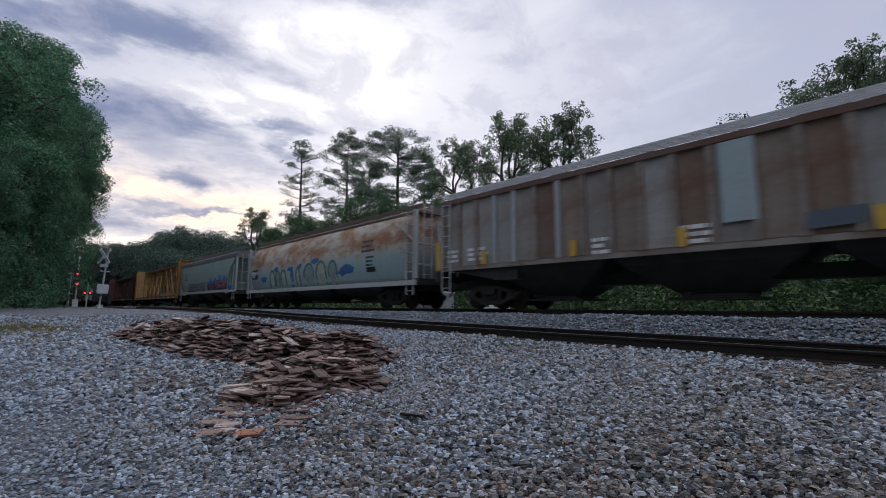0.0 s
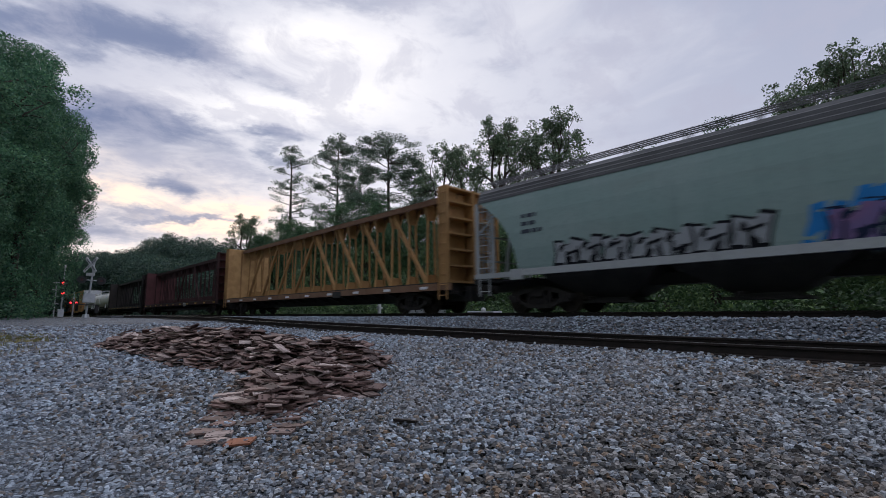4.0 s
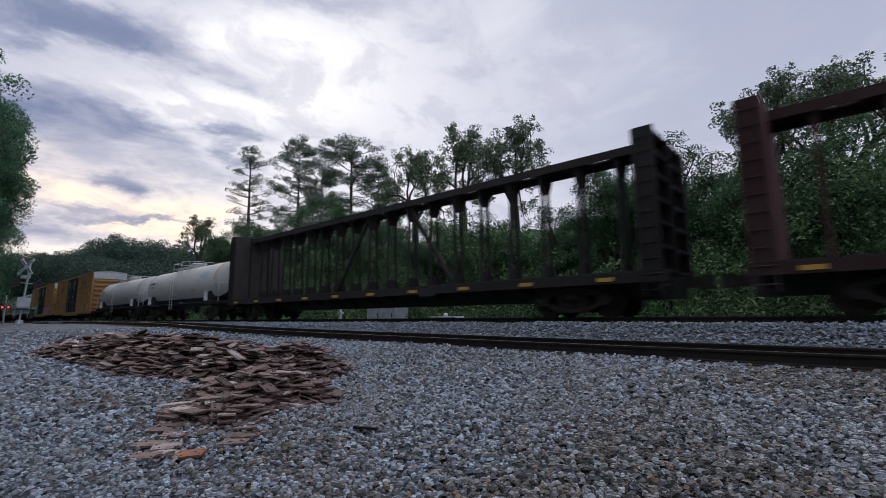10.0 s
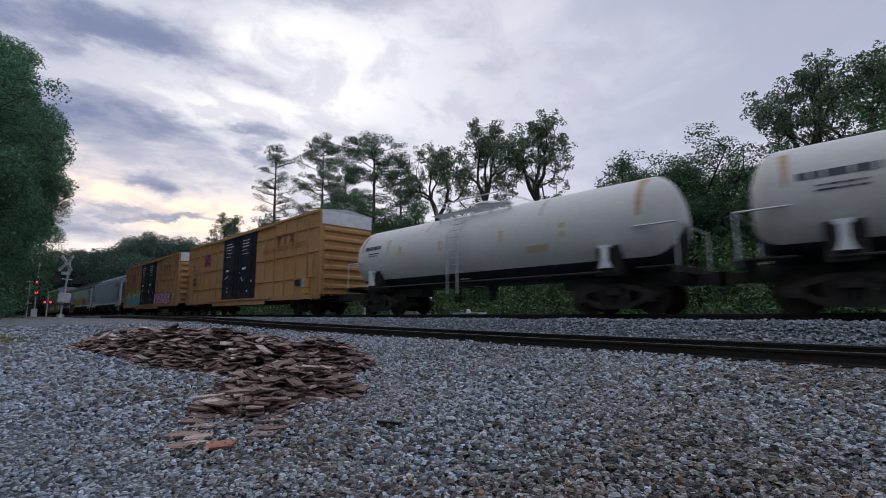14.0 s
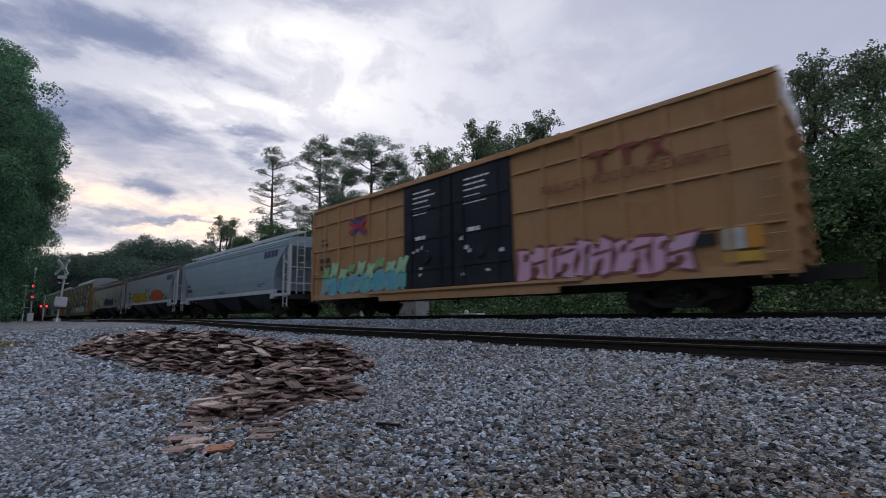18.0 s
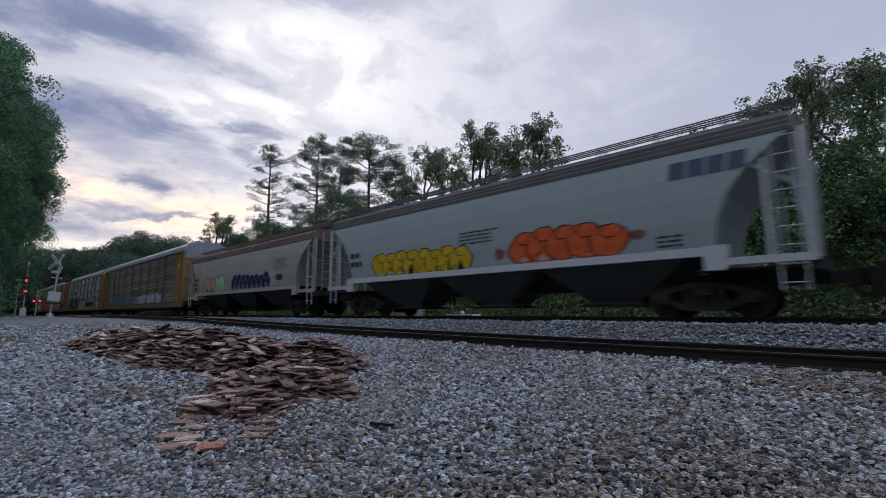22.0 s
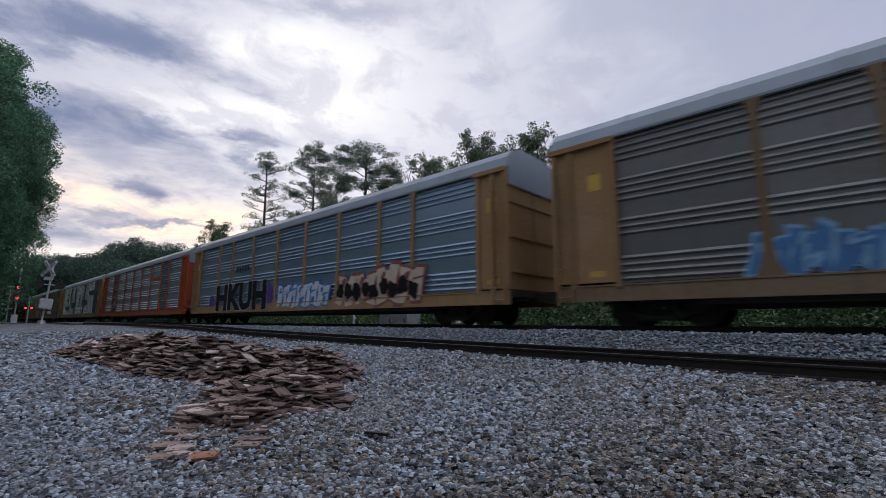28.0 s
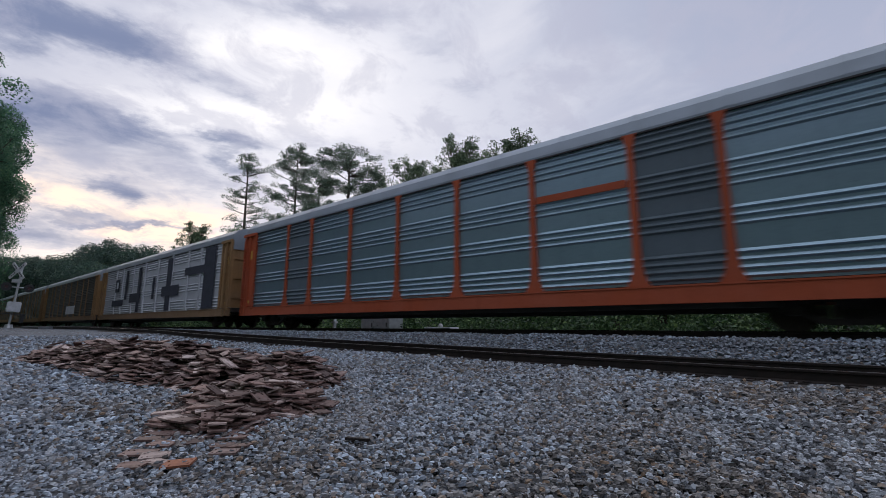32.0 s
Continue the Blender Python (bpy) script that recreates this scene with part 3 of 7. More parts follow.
MOUNDS = [(-6.2, 3.75, 1.0, 0.7, 0.40), (-6.9, 3.15, 1.6, 1.0, 0.40), (-8.3, 2.85, 1.7, 1.1, 0.50), (-10.2, 2.6, 1.9, 1.0, 0.50), (-4.9, 2.55, 0.95, 0.65, 0.22), (-12.2, 2.2, 1.8, 0.7, 0.30), (-4.3, 1.85, 0.55, 0.42, 0.10)]


def mound(x, y):
    h = 0.0
    for cx, cy, rx, ry, top in MOUNDS:
        u = ((x - cx) / rx) ** 2 + ((y - cy) / ry) ** 2
        h = max(h, top * (1 - u) if u < 1 else 0.0)
    return h


def build_plate_heap():
    rng = random.Random(21)
    meshes = [plate_mesh(k) for k in range(3)]
    heap = tagged(new("tie_plate_heap"), "heap of rusty brown steel tie plates on the gravel", "metal heap")
    heap.location = (-7.5, 3.0, ground_z(-7.5, 3.0))
    base = heap.matrix_basis.inverted()
    # the packed inside of the heap, plates that only their edges show
    verts, faces = [], []
    tilt = []
    for i in range(3400):
        cx, cy, rx, ry, top = MOUNDS[min(int(rng.random() ** 1.1 * 7), 6)]
        a, r = rng.uniform(0, 2 * math.pi), math.sqrt(rng.random())
        x, y = cx + rx * r * math.cos(a), cy + ry * r * math.sin(a)
        h = mound(x, y)
        e = 0.12
        gx, gy = (mound(x + e, y) - mound(x - e, y)) / (2 * e), (mound(x, y + e) - mound(x, y - e)) / (2 * e)
        z = ground_z(x, y) + h * rng.uniform(0.5, 1.04)
        tilt.append((x, y, z, gx, gy, h))
    for i, (x, y, z, gx, gy, h) in enumerate(tilt):
        m = Matrix.Translation((x, y, z)) @ Euler((math.atan(gy) * 0.15 + rng.gauss(0, 0.15), -math.atan(gx) * 0.2 + rng.gauss(0.03, 0.17), rng.gauss(0.3, 0.9))).to_matrix().to_4x4()
        k = len(verts)
        for c in CUBE:
            verts.append(tuple(base @ (m @ Vector((c[0] * 0.108, c[1] * 0.066, c[2] * 0.007)))))
        faces += [tuple(int(q) + k for q in f) for f in CUBE_FACES]
    ob = new("plate_core", stuff_mesh("plate_core", verts, faces, M_plate))
    ob.parent = heap
    tagged(ob, kind="stuff")
    n = 0
    while n < 300:
        cx, cy, rx, ry, top = MOUNDS[rng.choice((0, 0, 1, 1, 1, 1, 1, 2, 2, 2, 3, 3, 4, 4, 4, 5, 6, 6))]
        a, r = rng.uniform(0, 2 * math.pi), math.sqrt(rng.random()) * 1.08
        x, y = cx + rx * r * math.cos(a), cy + ry * r * math.sin(a)
        h = mound(x, y)
        if rng.random() > 0.9 and h == 0:
            continue
        e = 0.12
        gx, gy = (mound(x + e, y) - mound(x - e, y)) / (2 * e), (mound(x, y + e) - mound(x, y - e)) / (2 * e)
        loose = 0.19 if h > 0.05 else 0.06
        turn = Euler((math.atan(gy) * 0.2 + rng.gauss(0, loose), -math.atan(gx) * 0.25 + rng.gauss(0, loose), rng.gauss(0.3, 0.8) if rng.random() < 0.7 else rng.uniform(0, 6.3)))
        m = Matrix.Translation((x, y, ground_z(x, y) + h * 1.02 + rng.uniform(0.01, 0.075))) @ turn.to_matrix().to_4x4()
        again("tie_plate", meshes[rng.choice((0, 0, 1, 2))], heap, base @ m)
        n += 1
    # plates strewn in front of the heap, flat on the stone
    for x, y, rz, k in ((-3.4, 1.0, 40, 1), (-3.52, 1.17, 62, 1), (-3.36, 1.13, 20, 1), (-3.66, 1.12, 50, 0), (-3.8, 1.3, 35, 1), (-3.28, 1.52, 48, 1), (-3.36, 1.66, 40, 1), (-3.45, 1.58, 70, 1), (-3.6, 1.74, 30, 0), (-4.0, 1.3, 55, 0), (-4.12, 1.42, 30, 0), (-3.8, 1.6, 20, 1), (-3.7, 1.46, 65, 1), (-4.3, 1.55, 45, 0), (-4.5, 1.7, 10, 1), (-4.05, 1.9, 50, 2)):
        one = tagged(new("tie_plate", meshes[k]), "flat rusty tie plate with square spike holes lying on gravel", "tie plate", "strewn tie plates")
        one.matrix_basis = pose(x, y, ground_z(x, y) + 0.03, rng.uniform(-5, 5), rng.uniform(-5, 5), rz)
    me = meshes[1].copy()
    me.materials.clear()
    me.materials.append(M_plate_orange)
    one = tagged(new("tie_plate", me), "bright orange freshly rusted tie plate on gravel", "tie plate", "strewn tie plates")
    one.matrix_basis = pose(-3.2, 1.2, ground_z(-3.2, 1.2) + 0.04, 5, -4, 48)
    bm = bmesh.new()
    beam(bm, (-2.95, 2.3, 0.045), (-2.75, 2.36, 0.05), 0.03, 0.02)
    tagged(part("steel_scrap", bm, M_rail, None), "short dark scrap of steel on the gravel", "scrap")


# ---- level crossing ----
def build_crossing():
    x, y = -45.0, 4.54
    z = ground_z(x, y)
    sign = tagged(new("crossing_signal"), "galvanised crossing mast with white crossbuck and red flashers", "crossing signal")
    sign.location = (x, y, z)
    sign.rotation_euler = (radians(-3.2), 0, 0)
    bm = bmesh.new()
    tube(bm, (0, 0, 0.1), (0, 0, 4.55), 0.07, n=12)
    part("mast", bm, M_galv, sign)
    bm = bmesh.new()
    tube(bm, (0, 0, -0.1), (0, 0, 0.28), 0.3, 0.2, 10)
    part("base", bm, M_galv, sign)
    for a in (45, -45):
        bm = bmesh.new()
        box(bm, -0.02, 0.02, -0.8, 0.8, -0.115, 0.115)
        bmesh.ops.transform(bm, matrix=pose(0.2, -0.2, 4.15, 0, 0, -56) @ pose(0.045 if a > 0 else 0, 0, 0, a), verts=bm.verts)
        arm = part("crossbuck_arm", bm, M_white, sign, "white reflective crossbuck board")
        for u in (-0.55, -0.4, -0.25, 0.25, 0.4, 0.55):
            bm = bmesh.new()
            box(bm, 0.022, 0.026, u - 0.04, u + 0.04, -0.06, 0.06)
            bmesh.ops.transform(bm, matrix=pose(0.2, -0.2, 4.15, 0, 0, -56) @ pose(0.045 if a > 0 else 0, 0, 0, a), verts=bm.verts)
            part("letter_bar", bm, M_decal_dark, arm)
    bm = bmesh.new()
    box(bm, -0.02, 0.02, -0.36, 0.36, -0.12, 0.12)
    box(bm, -0.2, -0.02, -0.03, 0.03, -0.03, 0.03)
    bmesh.ops.transform(bm, matrix=pose(0.2, -0.15, 3.4, 0, 0, -50), verts=bm.verts)
    part("track_count_sign", bm, M_white, sign, "small white sign under the crossbuck")
    bm = bmesh.new()
    tube(bm, (0, -0.75, 2.95), (0, 0.75, 2.95), 0.035)
    part("cross_arm", bm, M_galv, sign)
    for s, lit in ((-0.62, M_dullred), (0.62, M_dullred)):
        bm = bmesh.new()
        tube(bm, (0.05, s, 2.95), (0.09, s, 2.95), 0.3, n=20)
        shield = part("flasher_shield", bm, M_black, sign)
        bm = bmesh.new()
        tube(bm, (0.09, s, 2.95), (0.11, s, 2.95), 0.11, n=16)
        part("flasher_lens", bm, lit, shield, "red round flasher lens")
        bm = bmesh.new()
        for k in range(9):
            a, b = radians(20 * k + 10), radians(20 * k + 30)
            sheet(bm, [[(xx, s + 0.14 * math.cos(q), 2.95 + 0.14 * math.sin(q)) for xx in (0.1, 0.36)] for q in (a, b)])
        part("flasher_visor", bm, M_black, shield)
    bm = bmesh.new()
    box(bm, -0.25, 0.3, -0.36, 0.4, 1.15, 1.9)
    bmesh.ops.bevel(bm, geom=bm.edges[:], offset=0.05, segments=2, affect="EDGES")
    part("gate_mechanism", bm, M_galv, sign, "grey gate mechanism box")
    bm = bmesh.new()
    box(bm, -0.2, 0.2, -0.75, 0.75, 0.98, 1.06)
    box(bm, -0.12, 0.12, 0.5, 0.72, 0.4, 1.0)
    part("counterweight_arm", bm, M_black, sign)
    # railway signal beyond it, two red lights one above the other
    x, y = -58.0, 3.9
    sig = tagged(new("railway_signal"), "tall thin mast with two glowing red signal lamps", "railway signal")
    sig.location = (x, y, ground_z(x, y))
    bm = bmesh.new()
    tube(bm, (0, 0, 0), (0, 0, 5.0), 0.06, n=10)
    tube(bm, (0, 0, 4.9), (0, 0, 5.15), 0.16, 0.05, 10)
    part("mast", bm, M_galv, sig)
    for k, zz in enumerate((3.32, 2.36)):
        bm = bmesh.new()
        box(bm, 0.06, 0.16, -0.3, 0.3, zz - 0.38, zz + 0.38)
        bmesh.ops.bevel(bm, geom=bm.edges[:], offset=0.08, segments=3, affect="EDGES")
        back = part("backboard", bm, M_black, sig)
        bm = bmesh.new()
        tube(bm, (0.16, 0, zz), (0.19, 0, zz), 0.115, n=16)
        part("lamp", bm, M_red, back, "lit red signal lamp")
    bm = bmesh.new()
    box(bm, -0.2, 0.2, -0.22, 0.22, -0.1, 0.78)
    part("base_cabinet", bm, M_white, sig)
    bm = bmesh.new()
    tube(bm, (-1.2, -0.45, 0), (-1.2, -0.45, 3.5), 0.06, n=8)
    for zz in (1.3, 2.0, 2.7, 3.4):
        box(bm, -1.25, -1.15, -0.75, -0.15, zz, zz + 0.08)
    post = tagged(part("utility_post", bm, M_galv, None), "grey post with short cross bars by the crossing", "post")
    post.location = (x, y, ground_z(x, y))
    # the other flashers, across the tracks
    x, y = -66.0, 5.46
    far = tagged(new("crossing_signal"), "far crossing mast with a pair of lit red flashers", "crossing signal")
    far.location = (x, y, ground_z(x, y))
    bm = bmesh.new()
    tube(bm, (0, 0, 0), (0, 0, 2.9), 0.07, n=10)
    tube(bm, (0, -0.42, 1.65), (0, 0.42, 1.65), 0.035)
    part("mast", bm, M_galv, far)
    for s in (-0.24, 0.24):
        bm = bmesh.new()
        tube(bm, (0.05, s, 1.65), (0.09, s, 1.65), 0.22, n=16)
        shield = part("flasher_shield", bm, M_black, far)
        bm = bmesh.new()
        tube(bm, (0.09, s, 1.65), (0.12, s, 1.65), 0.1, n=16)
        part("flasher_lens", bm, M_red, shield, "lit red flasher lens")


def build_lineside():
    # relay cabinet, pale marker slab and stake on the far side of the tracks
    cab = tagged(new("relay_cabinet"), "small grey steel relay cabinet beyond the tracks", "cabinet")
    cab.location = (-19.0, 17.0, ground_z(-19, 17))
    h = 1.70 - cab.location.z
    bm = bmesh.new()
    box(bm, -1.15, 1.15, -0.5, 0.5, 0, h - 0.12)
    part("body", bm, M_galv, cab)
    bm = bmesh.new()
    box(bm, -1.22, 1.22, -0.57, 0.57, h - 0.12, h)
    bmesh.ops.bevel(bm, geom=bm.edges[:], offset=0.03, segments=1, affect="EDGES")
    part("lid", bm, M_white, cab)
    for s in (-0.58, 0.58):
        bm = bmesh.new()
        box(bm, s - 0.52, s + 0.52, -0.525, -0.503, 0.08, h - 0.2)
        door = part("door", bm, M_galv, cab)
        bm = bmesh.new()
        box(bm, s + 0.36, s + 0.4, -0.56, -0.53, h * 0.45, h * 0.6)
        part("handle", bm, M_black, door)
    slab = tagged(new("marker_slab"), "low white-painted concrete slab with a small knob", "marker")
    slab.location = (-12.9, 15.0, ground_z(-12.9, 15.0))
    zt = 0.86 - slab.location.z
    bm = bmesh.new()
    box(bm, -0.75, 0.75, -0.3, 0.3, -0.1, zt)
    bmesh.ops.bevel(bm, geom=bm.edges[:], offset=0.02, segments=1, affect="EDGES")
    part("slab", bm, M_white, slab)
    bm = bmesh.new()
    bmesh.ops.create_uvsphere(bm, u_segments=10, v_segments=6, radius=0.11, matrix=Matrix.Translation((-0.05, 0, zt + 0.05)))
    part("knob", bm, M_white, slab)
    bm = bmesh.new()
    zb = ground_z(-20.6, 15.0)
    box(bm, -0.07, 0.07, -0.07, 0.07, 0, 1.33 - zb)
    box(bm, -0.16, 0.16, -0.1, 0.1, 1.05 - zb, 1.15 - zb)
    st = tagged(part("marker_post", bm, M_white, None), "short white lineside marker post", "post")
    st.location = (-20.6, 15.0, zb)


# ---- trees ----
def leaf_cloud(rng, centres, radii, per, size, flat=1.0):
    """Leaves as small bent quads, in clumps: arrays of vertices and faces."""
    verts, faces = [], []
    for (cx, cy, cz), r in zip(centres, radii):
        n = max(4, int(per * r * r))
        p = rng.normal(size=(n, 3))
        p /= np.linalg.norm(p, axis=1)[:, None]
        p *= (r * rng.uniform(0.25, 1.0, (n, 1)) ** 0.6)
        p[:, 2] *= flat
        p += (cx, cy, cz)
        a = rng.normal(size=(n, 3))
        a[:, 2] *= 0.6
        a /= np.linalg.norm(a, axis=1)[:, None]
        b = np.cross(a, rng.normal(size=(n, 3)))
        b /= np.linalg.norm(b, axis=1)[:, None]
        s = size * rng.uniform(0.55, 1.25, (n, 1))
        quad = np.stack([p - a * s, p + b * s * 0.55 , p + a * s, p - b * s * 0.55], 1)
        quad[:, 1, 2] += s[:, 0] * 0.2
        k = len(verts) * 4
        verts.append(quad)
        faces.append(n)
    v = np.concatenate(verts).reshape(-1, 3)
    f = np.arange(len(v)).reshape(-1, 4)
    return v, f


def limb(bm, pts, r0, r1, n=6):
    for i, (a, b) in enumerate(zip(pts, pts[1:])):
        u, w = i / (len(pts) - 1), (i + 1) / (len(pts) - 1)
        tube(bm, a, b, r0 + (r1 - r0) * u, r0 + (r1 - r0) * w, n)


def forked_oak(seed, height, spread):
    """An open crown: limbs that fork again and again, with leaf clumps at their ends."""
    rng, nr = random.Random(seed), np.random.default_rng(seed)
    fork = height * rng.uniform(0.56, 0.6)
    runs, tips = [], []

    def grow(p, d, length, r, level):
        q = p + d * length
        mid = (p + q) / 2 + Vector((rng.gauss(0, 1), rng.gauss(0, 1), rng.gauss(0, 0.5))) * length * 0.09
        runs.append((p, mid, q, r))
        if level == 5:
            tips.append(q)
            return
        if level > 2:
            tips.append(mid)
        n = 2 if rng.random() < 0.6 else 3
        turn = rng.uniform(0, 6.28)
        u = d.orthogonal().normalized()
        v = d.cross(u)
        for k in range(n):
            bend, a = radians(rng.uniform(26, 60)), turn + 2 * math.pi * k / n + rng.uniform(-0.3, 0.3)
            to = d * math.cos(bend) + (u * math.cos(a) + v * math.sin(a)) * math.sin(bend)
            to.z += 0.04
            grow(q, to.normalized(), length * rng.uniform(0.66, 0.9), r * 0.58, level + 1)

    for k in range(3):
        a = k * 2.1 + rng.uniform(-0.4, 0.4)
        grow(Vector((0, 0, fork)), Vector((math.cos(a) * 0.68, math.sin(a) * 0.68, 0.73)), 2.6, height * 0.0135, 1)
    high = max(t.z for t in tips)
    wide = sorted(math.hypot(t.x, t.y) for t in tips)[int(len(tips) * 0.93)]

    def fit(p):
        k = (height * 0.975 - fork) / (high - fork)
        return Vector((p.x * spread / wide, p.y * spread / wide, fork + (p.z - fork) * k))

    bm = bmesh.new()
    limb(bm, [(0, 0, -0.4), (rng.uniform(-.2, .2), rng.uniform(-.2, .2), fork * 0.5), (0, 0, fork)], height * 0.027, height * 0.02, 9)
    for p, mid, q, r in runs:
        limb(bm, [fit(p), fit(mid), fit(q)], r, max(r * 0.62, 0.012), 5)
    centres, radii = [], []
    for t in tips:
        c = fit(t)
        for _ in range(3):
            centres.append(c + Vector((rng.gauss(0, 1), rng.gauss(0, 1), rng.gauss(0, 0.7))) * 0.24)
            radii.append(rng.uniform(0.22, 0.44))
    return bm, leaf_cloud(nr, centres, radii, 300, 0.085, 0.75)


def oak_parts(seed, height, spread):
    """A dense broadleaf tree: trunk, forking limbs, and leaf clumps from low down to the tip."""
    rng, nr = random.Random(seed), np.random.default_rng(seed)
    bm = bmesh.new()
    fork = height * rng.uniform(0.28, 0.4)
    limb(bm, [(0, 0, -0.4), (rng.uniform(-.2, .2), rng.uniform(-.2, .2), fork * 0.5), (rng.uniform(-.4, .4), rng.uniform(-.4, .4), fork)], height * 0.024, height * 0.018, 9)
    centres, radii = [], []
    for k in range(8):
        a = 2 * math.pi * k / 7 + rng.uniform(-0.3, 0.3)
        reach = spread * rng.uniform(0.6, 0.95) * (0.25 if k == 7 else 1)
        top = height * (rng.uniform(0.74, 0.96) if k % 3 else rng.uniform(0.55, 0.75))
        if k == 7:
            top = height * 0.92
        mid = Vector((math.cos(a) * reach * 0.42, math.sin(a) * reach * 0.42, fork + (top - fork) * 0.5))
        end = Vector((math.cos(a) * reach, math.sin(a) * reach, top * 0.92))
        root = Vector((0, 0, fork * rng.uniform(0.75, 1.0)))
        limb(bm, [root, root.lerp(mid, 0.5) + Vector((rng.uniform(-.3, .3), rng.uniform(-.3, .3), 0.1)), mid, end], height * 0.013, 0.03, 6)
        for _ in range(3):
            centres.append(end + Vector((rng.gauss(0, 0.3), rng.gauss(0, 0.3), rng.uniform(-0.2, 0.5))))
            radii.append(rng.uniform(0.5, 0.8))
        for j in range(10):
            u = rng.uniform(0.0, 1.0)
            p = mid.lerp(end, u) if j < 7 else root.lerp(mid, 0.55 + 0.45 * u)
            q = p + Vector((rng.uniform(-1, 1), rng.uniform(-1, 1), rng.uniform(-0.35, 0.7))) * spread * 0.30
            q.z = min(q.z, height * 0.99)
            limb(bm, [p, (p + q) / 2 + Vector((0, 0, 0.15)), q], 0.055, 0.018, 4)
            for _ in range(5):
                centres.append(q + Vector((rng.gauss(0, 1), rng.gauss(0, 1), rng.gauss(0, 0.75))) * spread * 0.10)
                radii.append(spread * rng.uniform(0.085, 0.18))
    for _ in range(90):
        a, r = rng.uniform(0, 6.28), spread * math.sqrt(rng.random()) * 0.95
        centres.append(Vector((math.cos(a) * r, math.sin(a) * r, height * rng.uniform(0.12, 0.85 - 0.25 * r / spread))))
        radii.append(spread * rng.uniform(0.08, 0.18))
    return bm, leaf_cloud(nr, centres, radii, 165, 0.09, 0.75)


def pine_parts(seed, height, thin):
    """A straight pine: bare trunk, whorls of branches with flat tufts towards the top."""
    rng, nr = random.Random(seed), np.random.default_rng(seed)
    bm = bmesh.new()
    lean = rng.uniform(-0.3, 0.3)
    limb(bm, [(0, 0, -0.4), (lean * 0.5, 0, height * 0.5), (lean, 0, height * 0.98)], height * 0.014, 0.05, 8)
    centres, radii = [], []
    start = height * (0.42 if thin else 0.3)
    z = start
    while z < height:
        u = (z - start) / (height - start)
        reach = (height * (0.13 if thin else 0.21)) * (0.55 + 0.9 * u - 1.25 * u ** 3) * rng.uniform(0.7, 1.15)
        for k in range(rng.choice((3, 4, 5))):
            a = rng.uniform(0, 6.28)
            end = Vector((lean * u + math.cos(a) * reach, math.sin(a) * reach, z + reach * rng.uniform(0.05, 0.45)))
            limb(bm, [(lean * z / height, 0, z), end], 0.05, 0.018, 4)
            for j in range(3 if thin else 5):
                w = rng.uniform(0.45, 1.08)
                centres.append(Vector((lean * u, 0, z)).lerp(end, w) + Vector((rng.gauss(0, .3), rng.gauss(0, .3), rng.uniform(0, .3))))
                radii.append(rng.uniform(0.32, 0.66) * (0.95 if thin else 1.22))
        z += height * (0.045 if thin else 0.034) * rng.uniform(0.7, 1.3)
    centres.append(Vector((lean, 0, height)))
    radii.append(0.5)
    return bm, leaf_cloud(nr, centres, radii, 215, 0.085, 0.65)


def make_tree(name, label, category, bm, cloud, mat, at, group):
    t = tagged(new(name), label, category, group)
    part("trunk", bm, M_bark, t)
    v, f = cloud
    ob = new("crown", stuff_mesh("crown", v.tolist(), f.tolist(), mat))
    ob.parent = t
    t.matrix_basis = at
    return t


